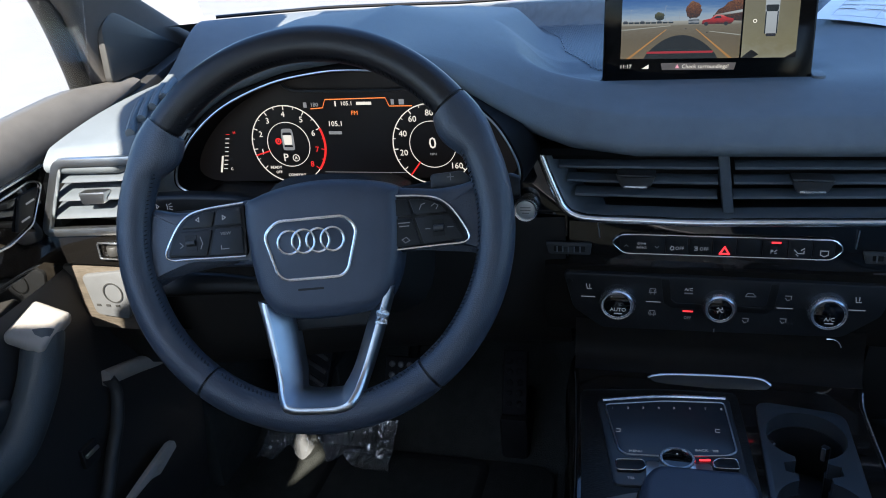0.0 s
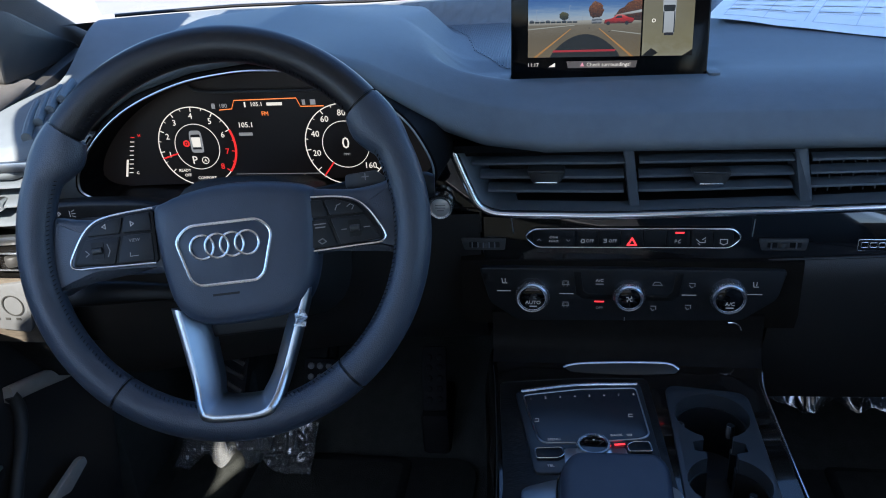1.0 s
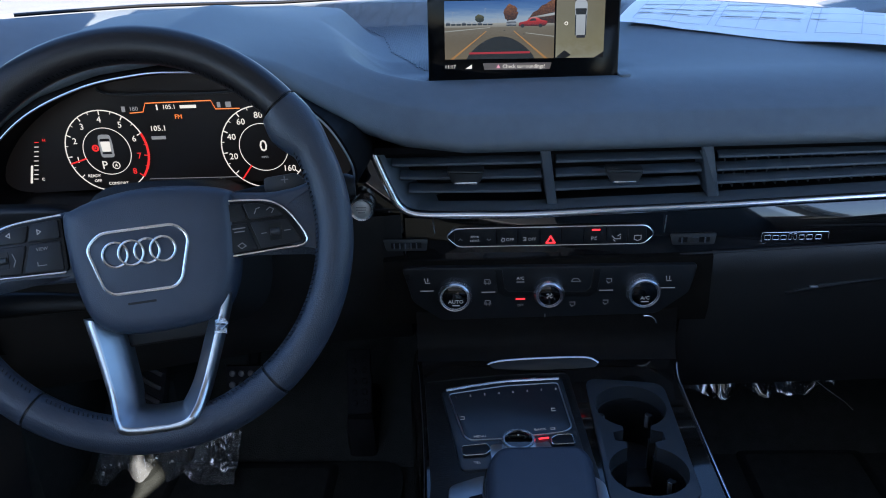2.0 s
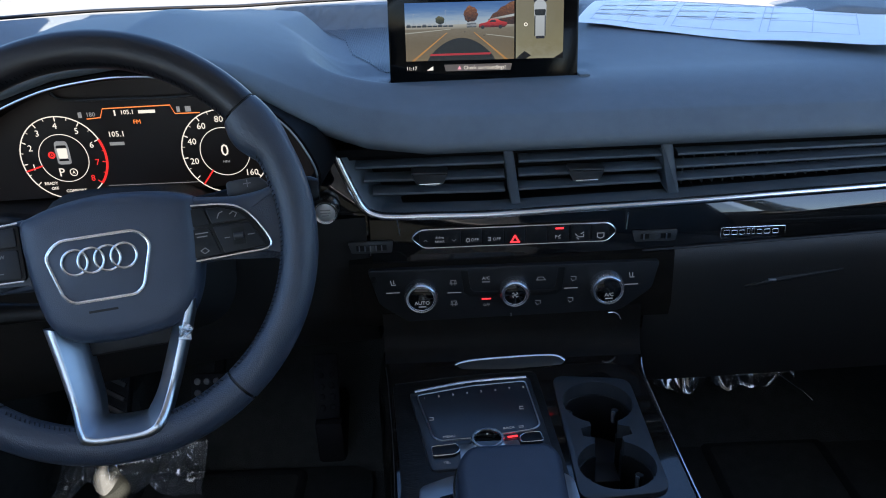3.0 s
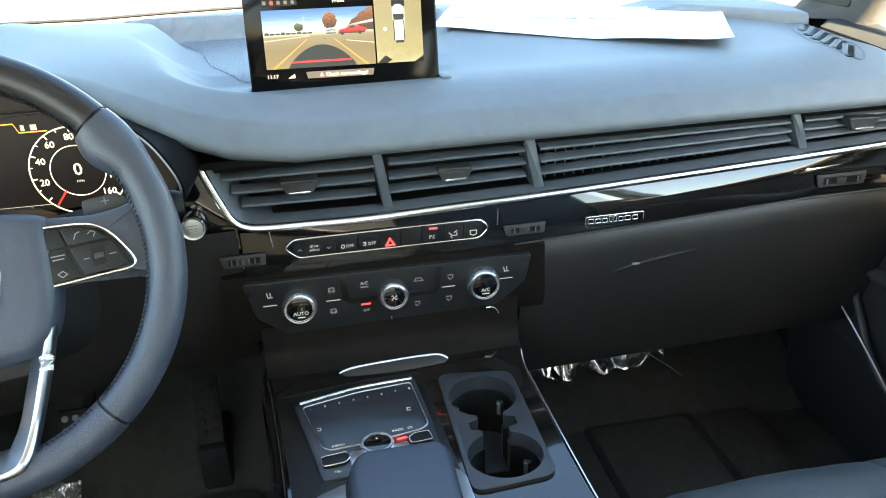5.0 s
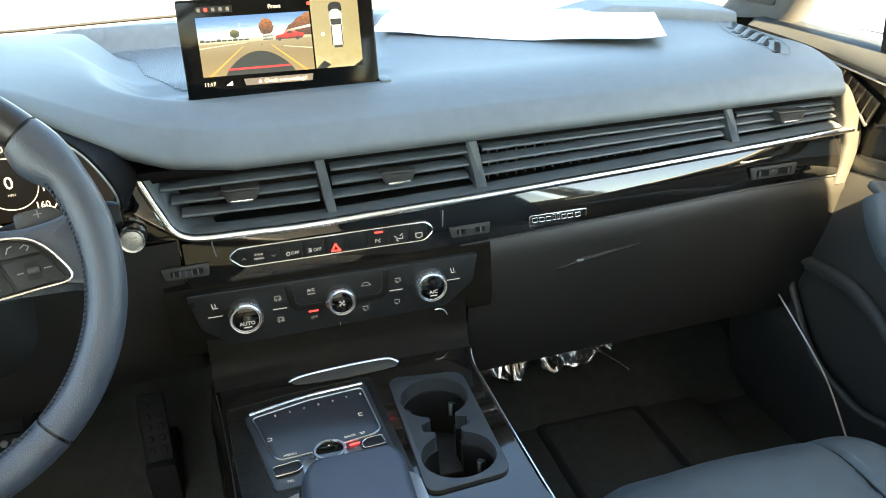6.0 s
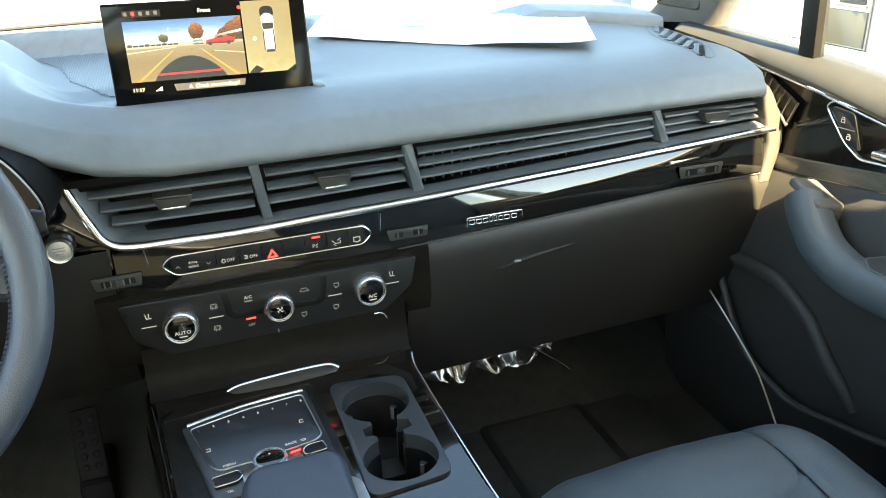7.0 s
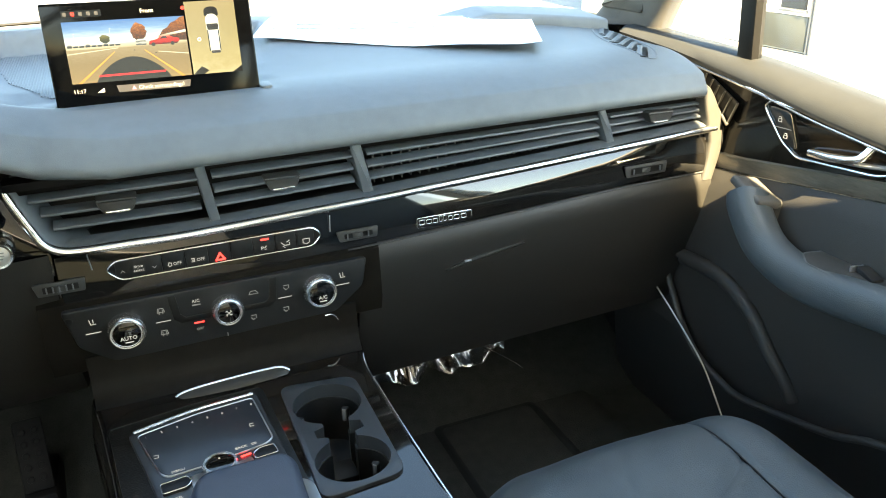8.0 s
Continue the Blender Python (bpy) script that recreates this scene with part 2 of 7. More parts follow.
def words(name, text, size, m, mat, parent, align="CENTER", depth=0.0002):
    cu = bpy.data.curves.new(name, "FONT")
    cu.body, cu.size, cu.extrude, cu.align_x, cu.align_y, cu.resolution_u = text, size, depth, align, "CENTER", 2
    tmp = bpy.data.objects.new(name, cu)
    me = bpy.data.meshes.new_from_object(tmp)
    bpy.data.objects.remove(tmp)
    bpy.data.curves.remove(cu)
    me.transform(m)
    me.materials.clear()
    me.materials.append(mat)
    ob = new(name, me)
    if parent:
        me.transform(Matrix.Translation(-place_of(parent)))
        ob.parent = parent
    return ob


def join(*bms):
    out = bmesh.new()
    for b in bms:
        me = bpy.data.meshes.new("tmp")
        b.to_mesh(me)
        b.free()
        out.from_mesh(me)
        bpy.data.meshes.remove(me)
    return out


def interp(x, xs, ys):
    return float(np.interp(x, xs, ys))


def front(y, tilt=0.0):
    """Local x, y, z become right, up and towards the seats, on a wall at y."""
    return pose(0, y, 0, 90 - tilt, 0, 0)

# ---- cabin shell ----
FLOOR = 0.12
floor = part("floor", rbox(-0.82, 0.82, -1.6, 1.25, FLOOR - 0.06, FLOOR, 0), M_CARPET)
tagged(floor, "dark carpeted cabin floor", "floor", kind="structure")
toe = grid_mesh([[(x, 0.92, FLOOR - 0.002), (x, 1.10, 0.22), (x, 1.22, 0.42), (x, 1.22, 0.62)] for x in (-0.82, -0.3, 0.3, 0.82)])
for side, s in (("left", -1), ("right", 1)):
    kick = rbox(s * 0.80 - 0.02, s * 0.80 + 0.02, 0.80, 1.30, 0.05, 0.80 if s < 0 else 0.76, 0.005)
    tagged(part("kick_panel_" + side, kick, M_CARPET), "dark carpeted foot well side", "wall", kind="structure")
bulk = rbox(-0.85, 0.85, 1.26, 1.30, 0.0, 0.79, 0)
tagged(part("bulkhead", bulk, M_CARPET), "dark bulkhead under the windscreen", "wall", kind="structure")
tagged(part("firewall", toe, M_CARPET), "dark carpeted toe board below the dashboard", "wall", kind="structure")

ground = part("ground", grid_mesh([[(x, y, -0.42) for x in np.linspace(-400, 400, 9)] for y in np.linspace(-400, 400, 9)]), M_GROUND)
tagged(ground, "sunlit pale concrete of a parking lot", "ground", kind="structure")

roof_rows = []
# out of view; front edge and left outline are set to block or pass sun
for y in np.linspace(-2.2, 0.57, 60):
    left_half = interp(y, [-0.60, -0.54, -0.50, -0.34, -0.27], [0.705, 0.705, 0.76, 0.76, 0.62])
    roof_rows.append([(x if x > 0 else x * left_half / 0.6, y, 1.44 - 0.10 * (x / 0.6) ** 2 - 0.05 * max(0, y / 0.50) ** 2) for x in np.linspace(-0.60, 0.60, 13)])
tagged(part("ceiling", grid_mesh(roof_rows), M_LINER), "light fabric headliner of the cabin roof", "ceiling", kind="structure")
# unseen rails whose widths and offsets steer the sun patches in the cabin
RAIL_Y = [-2.2, -0.56, -0.535, -0.43, -0.405, -0.335, -0.30, -0.10, 0.0, 0.13, 0.36]
RAIL_L = [0.7725, 0.7725, 0.83, 0.83, 0.74, 0.74, 0.68, 0.645, 0.650, 0.72, 0.74]
WIDE_L = [0.055, 0.055, 0.15, 0.15, 0.13, 0.13, 0.13, 0.13, 0.13, 0.13, 0.13]
RAIL_R = [0.645, 0.645, 0.645, 0.645, 0.645, 0.645, 0.625, 0.588, 0.600, 0.600, 0.600]
for side, s in (("left", -1), ("right", 1)):
    ys = np.linspace(-2.2, 0.57, 90)
    rail = [(s * interp(y, RAIL_Y, RAIL_L if s < 0 else RAIL_R), y, 1.335 - 0.05 * max(0, y / 0.50) ** 2) for y in ys]
    wide = [interp(y, RAIL_Y, WIDE_L) if s < 0 else 0.13 for y in ys]
    tagged(part("trim_roof_rail_" + side, sweep(rail, wide, [0.05] * 90, n=10), M_LINER), "light fabric roof rail trim, outline bent to shape sun patches", "trim", kind="structure")
roof_rows = [[(x * 1.02, y, z + 0.03) for x, y, z in r] for r in roof_rows]
tagged(part("roof", grid_mesh(roof_rows), M_BODY), "painted roof skin", "roof", kind="structure")
tagged(part("wall_rear", grid_mesh([[(x, -2.2, 0.0), (x, -2.2, 0.95)] for x in (-0.85, 0, 0.85)]), M_LINER), "rear cabin wall", "wall", kind="structure")


def pillar(name, sections, label, mat):
    """A pillar trim lofted through (height, rear y, front y, x, thickness)."""
    rows = []
    for z, y0, y1, x, w in sections:
        ring = []
        for j in range(16):
            q = 2 * math.pi * j / 16
            c, d = math.cos(q), math.sin(q)
            c, d = math.copysign(abs(c) ** 0.6, c), math.copysign(abs(d) ** 0.6, d)
            ring.append((x + w / 2 * d, (y0 + y1) / 2 + (y1 - y0) / 2 * c, z))
        rows.append(ring)
    return tagged(part(name, grid_mesh(rows, close_v=True, caps=True), mat, sharp=60), label, "pillar", kind="structure")


pillar("trim_a_pillar_left", [(0.785, 0.815, 1.13, -0.850, 0.05), (0.82, 0.812, 1.12, -0.850, 0.05), (0.87, 0.790, 1.03, -0.845, 0.05), (0.92, 0.768, 0.93, -0.835, 0.05), (1.0, 0.69, 0.83, -0.80, 0.06), (1.2, 0.46, 0.60, -0.68, 0.06), (1.36, 0.28, 0.42, -0.60, 0.07)], "light fabric windscreen pillar trim", M_PILLAR)
pillar("trim_a_pillar_right", [(0.77, 0.98, 1.20, 0.80, 0.05), (0.80, 0.965, 1.17, 0.795, 0.05), (0.853, 0.925, 1.09, 0.785, 0.05), (0.93, 0.85, 0.99, 0.77, 0.05), (1.05, 0.72, 0.85, 0.735, 0.06), (1.2, 0.53, 0.66, 0.67, 0.06), (1.36, 0.28, 0.42, 0.60, 0.07)], "light fabric windscreen pillar trim", M_PILLAR)
for side, s in (("left", -1), ("right", 1)):
    pillar("trim_b_pillar_" + side, [(0.10, -0.50, -0.32, s * 0.83, 0.06), (0.80, -0.48, -0.34, s * 0.82, 0.06), (1.05, -0.48, -0.36, s * 0.74, 0.06), (1.36, -0.48, -0.38, s * 0.61, 0.06)], "light fabric middle pillar trim", M_LINER)
    pillar("trim_c_pillar_" + side, [(0.10, -2.2, -1.5, s * 0.83, 0.06), (0.80, -2.2, -1.5, s * 0.82, 0.06), (1.05, -2.2, -1.6, s * 0.74, 0.06), (1.36, -2.2, -1.75, s * 0.61, 0.06)], "light fabric rear pillar trim", M_LINER)
    lo = rbox(s * 0.82 - 0.03, s * 0.82 + 0.03, -1.6, -0.4, 0.05, 0.80, 0.01)
    tagged(part("wall_" + side, lo, M_DARK), "dark rear door lining", "wall", kind="structure")


# unseen panes behind the camera, tinted to weaken light from the rear
M_REAR_DIM = pane_glass("rear_dimming_glass", (0.55, 0.57, 0.58))
for k, s in ((3, -1), (4, 1)):
    glass = part("window_%d" % k, grid_mesh([[(s * 0.815, y, 0.79), (s * 0.735, y, 1.06), (s * 0.64, y, 1.34)] for y in np.linspace(-1.9, -0.60, 6)]), M_REAR_DIM)
    tagged(glass, "unseen tinted rear side window glass that dims light from behind", "window", kind="structure")
glass = part("window_5", grid_mesh([[(x, -2.19, 0.95), (x, -2.19, 1.43)] for x in np.linspace(-0.82, 0.82, 5)]), M_REAR_DIM)
tagged(glass, "unseen tinted tailgate glass that dims light from behind", "window", kind="structure")


def wind_y(x):
    return 1.24 - (0.22 if x < 0 else 0.19) * (x / 0.76) ** 2


def wind_z(x):
    return interp(x, [-0.8, -0.6, -0.4, 0, 0.4, 0.76], [0.884, 0.879, 0.867, 0.863, 0.840, 0.815])


rows = []
for u in np.linspace(0, 1, 10):
    rows.append([Vector((x, wind_y(x) + 0.02, wind_z(x) - 0.004)).lerp(Vector((x * 0.78, 0.57 + 0.02 * (1 - (x / 0.78) ** 2), 1.37 - 0.06 * (x / 0.78) ** 2)), u) for x in np.linspace(-0.78, 0.78, 17)])
pane = part("windshield", grid_mesh(rows), M_GLASS)
tagged(pane, "clear raked windscreen glass", "windscreen", kind="structure")
pane.modifiers.new("thickness", "SOLIDIFY").thickness = 0.004
pane.visible_shadow = False


# ---- dashboard ----
dash = thing("dashboard", "dark blue-grey leather dashboard with gloss black fascia", "dashboard", (0, 0.75, 0.5))
LX = [-0.80, -0.68, -0.645, -0.60, -0.54, -0.47, -0.40, -0.34, -0.29, -0.25, -0.21, -0.17, -0.10, 0.66, 0.735]
LY = [0.61, 0.61, 0.64, 0.652, 0.648, 0.645, 0.645, 0.650, 0.675, 0.700, 0.720, 0.730, 0.730, 0.730, 0.735]
LZ = [0.775, 0.778, 0.790, 0.825, 0.860, 0.882, 0.891, 0.884, 0.856, 0.821, 0.790, 0.771, 0.761, 0.762, 0.758]
PX = [-0.80, -0.65, -0.55, -0.42, -0.30, -0.20, -0.10, 0.0, 0.6, 0.74]
PZ = [0.802, 0.828, 0.886, 0.896, 0.868, 0.832, 0.810, 0.805, 0.803, 0.795]


def lip(x):
    return interp(x, LX, LY), interp(x, LX, LZ)


def pad_height(x, y):
    """The height of the dashboard's upper skin."""
    yl, zl = lip(x)
    zp, zf, yf = interp(x, PX, PZ), wind_z(x) - 0.012, wind_y(x)
    if y < 0.86:
        u = max(0.0, (y - yl) / (0.86 - yl))
        return zl + (zp - zl) * (1 - 0.82 * (1 - u) ** 2.3 - 0.18 * max(0.0, 1 - u / 0.10) ** 2)
    u = (y - 0.86) / max(0.01, yf - 0.86)
    return zp + (zf - zp) * u * u * (3 - 2 * u)


def eased(v):
    v = min(1.0, max(0.0, v))
    return v * v * (3 - 2 * v)


def hollow(x, y):
    """How far the skin sinks round the foot of the display and the loudspeaker behind it."""
    left = interp(y, [0.80, 0.89, 0.978, 1.075, 1.115, 1.145, 1.165], [-0.190, -0.184, -0.206, -0.226, -0.250, -0.310, -0.350])
    right = interp(y, [0.80, 0.89, 1.00, 1.10, 1.17], [0.100, 0.100, 0.118, 0.128, 0.132])
    ground_z = interp(y, [0.80, 0.880, 0.920, 1.17], [0.8025, 0.8025, 0.810, 0.817])
    soft_l = interp(y, [0.80, 0.95, 1.08, 1.165], [0.050, 0.100, 0.060, 0.030])
    inside = (1 - eased((left - x) / soft_l)) * (1 - eased((x - right) / 0.022)) * (1 - eased((0.832 - y) / 0.04)) * (1 - eased((y - 1.166) / 0.014))
    return max(0.0, pad_height(x, y) - ground_z) * inside


rows = []
for x in np.linspace(-0.775, 0.698, 260):
    yl, zl = lip(x)
    col = [(x, yl + 0.05, zl - 0.024), (x, yl + 0.018, zl - 0.0225), (x, yl + 0.008, zl - 0.0200), (x, yl + 0.002, zl - 0.0155), (x, yl, zl - 0.0105), (x, yl + 0.001, zl - 0.0055), (x, yl + 0.004, zl - 0.0015)]
    for v in np.linspace(0.05, 1, 100):
        y = yl + (wind_y(x) - yl) * v ** 1.1
        col.append((x, y, pad_height(x, y) - hollow(x, y)))
    rows.append(col)
world_part("top_pad", grid_mesh(rows), M_PAD, dash, "dark blue-grey grained leather", 60)

rows = []
for x in np.linspace(0.47, 0.700, 34):
    yb = interp(x, [0.47, 0.55, 0.60, 0.645, 0.69, 0.73, 0.765], [1.105, 1.077, 1.054, 1.030, 1.002, 0.970, 0.938])
    z = pad_height(min(x, 0.698), yb)
    k = min(1.0, (x - 0.47) / 0.06)
    rows.append([(x, yb - 0.001, z - 0.004), (x, yb, z + 0.004 * k), (x, yb + 0.0015, z + 0.0130 * k), (x, yb + 0.005, z + 0.0160 * k), (x, yb + 0.012, z + 0.0172 * k), (x, yb + 0.06, z + 0.021 * k), (x, yb + 0.12, z + 0.024 * k)])
world_part("rear_ledge", grid_mesh(rows), M_PAD, dash, "raised leather ledge below the windscreen", 60)
cowl = [[(x, wind_y(x) - 0.004, wind_z(x) - 0.014), (x, wind_y(x) + 0.03, wind_z(x) - 0.02), (x, 1.28, 0.74)] for x in np.linspace(-0.82, 0.82, 30)]
seal = [(x, wind_y(x) + 0.010, wind_z(x) - 0.009) for x in np.linspace(-0.76, 0.10, 40)]
tagged(part("trim_windscreen_seal", sweep(seal, 0.010, 0.0055), M_BLACK), "black windscreen edge seal", "trim", kind="structure")
tagged(part("cowl", grid_mesh(cowl), M_BLACK), "black cowl below the windscreen", "trim", kind="structure")
for s in (-1, 1):
    x = 0.722 if s > 0 else -0.812
    y0 = 0.755 if s > 0 else 0.63
    pts = [(y0, 0.34), (1.27, 0.34), (1.27, 0.76), (wind_y(x), 0.795 if s > 0 else 0.835), (y0 + 0.02, 0.735 if s > 0 else 0.765), (y0, 0.70 if s > 0 else 0.74)]
    bm = prism(pts if s > 0 else pts[::-1], 0.02, 0.002, Matrix(((0, 0, 1, x), (1, 0, 0, 0), (0, 1, 0, 0), (0, 0, 0, 1))))
    world_part("side_panel", bm, M_DARK, dash)
tagged(part("trim_dash_end", rbox(0.738, 0.79, 0.97, 1.27, 0.715, 0.755, 0.003), M_BLACK), "black filler beside the dashboard end", "trim", kind="structure")
# air vents: dark cavity, slats, dividers, tabs
VX0, VX1 = -0.20, 0.715


def strip_z(x):
    return interp(x, [-0.21, -0.14, -0.03, 0.19, 0.43, 0.735], [0.664, 0.661, 0.659, 0.665, 0.675, 0.689])


rows = []
for x in np.linspace(VX0 - 0.02, 0.73, 40):
    rows.append([(x, 0.775, 0.745), (x, 0.83, 0.745), (x, 0.83, strip_z(x) + 0.012), (x, 0.785, strip_z(x) + 0.011), (x, 0.752, strip_z(x) + 0.003)])
world_part("vent_cavity", grid_mesh(rows), M_BLACK, dash, "black air vent cavity")
rows = []
for x in np.linspace(-0.165, 0.728, 40):
    z = strip_z(x)
    rows.append([(x, 0.768, z + 0.0100), (x, 0.756, z + 0.008), (x, 0.749, z + 0.004), (x, 0.749, z + 0.001)])
world_part("vent_ledge", grid_mesh(rows), M_SLAT, dash)
rows = []
for x in np.linspace(-0.205, 0.699, 40):
    rows.append([(x, 0.760, 0.752), (x, 0.738, 0.750), (x, 0.737, 0.742), (x, 0.757, 0.738), (x, 0.758, 0.731), (x, 0.80, 0.728)])
world_part("vent_upper_rail", grid_mesh(rows), M_MATTE, dash)

DIV = [(-0.001, 0.006), (0.188, 0.007), (0.546, 0.0065)]
bays = [(-0.190, -0.009), (0.008, 0.179), (0.197, 0.538), (0.555, 0.714)]
for k, (a, b) in enumerate(bays):
    for i, f in enumerate((0.80, 0.53, 0.26)):
        a2 = a + (0.006 * i if k == 0 else 0.0)
        path = []
        for x in np.linspace(a2 + (1 - f) * 0.012 * (k == 0), b, 9):
            zt, zb = 0.735, strip_z(x) + 0.010
            path.append((x, 0.768, zb + (zt - zb) * f))
        bm = sweep(path, 0.0185, 0.0054, up=(0, -0.24, 1), n=12, power=0.7)
        world_part("slat", bm, M_SLAT, dash)
    if k == 2:
        for x in np.linspace(a + 0.012, b - 0.012, 26):
            zb = strip_z(x) + 0.012
            world_part("fin", rbox(x - 0.0008, x + 0.0008, 0.774, 0.81, zb, 0.733, 0), M_DARK, dash)
for (x, w), lean in zip(DIV, (0.010, 0.014, 0.020)):
    zt, zb = 0.741, strip_z(x) + 0.008
    bm = prism(rounded([(x - w - lean / 2, zt), (x + w - lean / 2, zt), (x + w + lean / 2, zb), (x - w + lean / 2, zb)], 0.002, 2), 0.045, 0.002, front(0.80))
    world_part("divider", bm, M_SLAT, dash)
for x, z in ((-0.099, 0.707), (0.087, 0.704), (0.631, 0.717)):
    tab = world_part("vent_tab", prism(rounded([(x - 0.023, z + 0.010), (x + 0.023, z + 0.009), (x + 0.016, z - 0.007), (x - 0.016, z - 0.007)], 0.004, 3), 0.02, 0.003, front(0.765)), M_DARK, dash)
    world_part("tab_edge", prism(rect(x - 0.013, x + 0.013, z - 0.0065, z - 0.0038, 0.001, 2), 0.002, 0.0005, front(0.7452)), M_CHROME, tab, "chrome tab edge")

chrome = [(-0.209, 0.75, 0.746), (-0.201, 0.75, 0.722), (-0.191, 0.75, 0.696), (-0.182, 0.75, 0.676), (-0.168, 0.75, 0.665), (-0.145, 0.75, 0.661)]
chrome += [(x, 0.75, strip_z(x)) for x in (-0.09, -0.03, 0.08, 0.19, 0.31, 0.43, 0.55, 0.65, 0.733)]
rows = []
for x, y, z in [tuple(p) for p in smooth_path(chrome[:6], 4)]:
    rows.append([(x + 0.003, 0.749, z + 0.002), (x + 0.007, 0.752, z + 0.004), (x + 0.016, 0.785, z + 0.010), (x + 0.018, 0.80, z + 0.012)])
world_part("vent_side_wall", grid_mesh(rows), M_SLAT, dash)
world_part("chrome_strip", sweep([(x, y - 0.0015, z) for x, y, z in smooth_path(chrome, 6)], 0.0125, 0.0100, up=(0, 0, 1), n=14, power=0.9), M_CHROME, dash, "satin chrome trim line")

# gloss black fascia below the strip


def fascia_low(x):
    return interp(x, [-0.28, 0.14, 0.43, 0.57, 0.735], [0.597, 0.602, 0.615, 0.622, 0.624])


rows = []
for x in np.linspace(-0.175, 0.733, 60):
    zt, zb = strip_z(x) - 0.002, fascia_low(x)
    tip = interp(x, [-0.17, 0.0, 0.15, 0.35], [0.15, 0.30, 0.65, 1.0])
    rows.append([(x, 0.772, zt), (x, 0.762, zt - 0.001)] + [(x, 0.7475 + 0.0135 * tip * (1 - v) ** 1.9, zt + (zb - zt) * v) for v in np.linspace(0.06, 0.97, 12)] + [(x, 0.750, zb), (x, 0.775, zb)])
world_part("fascia", grid_mesh(rows), M_PIANO, dash, "gloss black trim")
bm = prism(rounded([(-0.30, 0.60), (-0.175, 0.597), (-0.176, 0.662), (-0.186, 0.680), (-0.214, 0.750), (-0.225, 0.765), (-0.27, 0.79), (-0.30, 0.74)], 0.008, 3), 0.03, 0.002, front(0.785))
world_part("fascia_corner", bm, M_PIANO, dash, "gloss black trim")
rows = [[(x, 0.749, fascia_low(x) - 0.0005), (x, 0.7475, fascia_low(x) - 0.002), (x, 0.749, fascia_low(x) - 0.0035)] for x in np.linspace(0.16, 0.72, 20)]
world_part("trim_line", grid_mesh(rows), M_DARK, dash)

# lower panels
rows = []
for x in np.linspace(0.17, 0.735, 24):
    z = fascia_low(x) - 0.003
    low = 0.374 + 0.03 * (x - 0.17)
    face = [(x, 0.746 + 0.056 * v ** 1.9, z - 0.012 + (low + 0.012 - z) * v) for v in np.linspace(0, 1, 12)]
    rows.append([(x, 0.752, z)] + face + [(x, 0.806, low - 0.008), (x, 0.815, low - 0.010), (x, 0.84, low + 0.06), (x, 0.95, low + 0.10), (x, 1.27, low + 0.14)])
world_part("glovebox_lid", grid_mesh(rows), M_KNEE, dash, "dark grained plastic")
rows = []
for x in np.linspace(-0.80, -0.18, 24):
    w = interp(x, [-0.80, -0.64, -0.45, -0.30, -0.18], [0.62, 0.64, 0.70, 0.74, 0.752])
    rows.append([(x, w, 0.66), (x, w + 0.002, 0.60), (x, w + 0.02, 0.52), (x, w + 0.06, 0.45), (x, w + 0.14, 0.42), (x, 1.0, 0.40), (x, 1.27, 0.44)])
world_part("knee_panel", grid_mesh(rows), M_STACK, dash, "dark grained plastic")
rows = []
for x in np.linspace(-0.205, 0.20, 12):
    rows.append([(x, 0.758, 0.606), (x, 0.745, 0.60), (x, 0.742, 0.53), (x, 0.75, 0.508), (x, 0.80, 0.50)])
world_part("stack_panel", grid_mesh(rows), M_RAMP, dash)

# ---- steering wheel ----
WHEEL = pose(-0.3825, 0.4875, 0.752, 90 - 25.2, 0, 8.4) @ pose(0, 0, 0, 0, 0, 3.4)
wheel = tagged(new("steering_wheel"), "three-spoke steering wheel in dark leather with aluminium lower spoke", "steering wheel")
wheel.matrix_world = WHEEL
R, TW, TD = 0.1716, 0.0335, 0.031


def rim_piece(a0, a1, n, bulge=0.0):
    rows = []
    for i in range(n + 1):
        q = radians(a0 + (a1 - a0) * i / n)
        u = i / n if q < math.pi * 1.5 else 1 - i / n
        k = math.sin(math.pi * min(1.0, (u * abs(a1 - a0) + 2.5) / 18.5))
        ring = []
        for j in range(16):
            w = 2 * math.pi * j / 16
            rr = R + (TW / 2 + bulge * k) * math.cos(w) - bulge * k * 0.6
            ring.append((rr * math.cos(q), rr * math.sin(q), TD / 2 * math.sin(w)))
        rows.append(ring)
    return grid_mesh(rows, close_v=True, caps=True)


SEAMS = (36.5, 140.5, 231.0, 306.0)
for a0, a1, b in ((36.9, 140.1, 0), (140.9, 230.6, 0.0080), (231.4, 305.6, 0), (306.4, 396.1, 0.0058)):
    rim = part("rim", rim_piece(a0, a1, 64, b), M_WHEEL_TOP if a0 < 40 else M_WHEEL, wheel, "smooth black leather" if a0 < 40 else "dark grained leather")
for q in SEAMS:
    m = pose(0, 0, 0, 0, 0, q)
    rows = [[((R + (TW / 2 - 0.0012) * math.cos(w)), d, (TD / 2 - 0.0012) * math.sin(w)) for w in np.linspace(0, 2 * math.pi, 17)[:-1]] for d in (-0.0014, 0.0014)]
    bm = grid_mesh(rows, close_v=True)
    bm.transform(m)
    part("rim_seam", bm, M_BLACK, wheel, "black seam ring")
# stitching along the inner edge
st = []
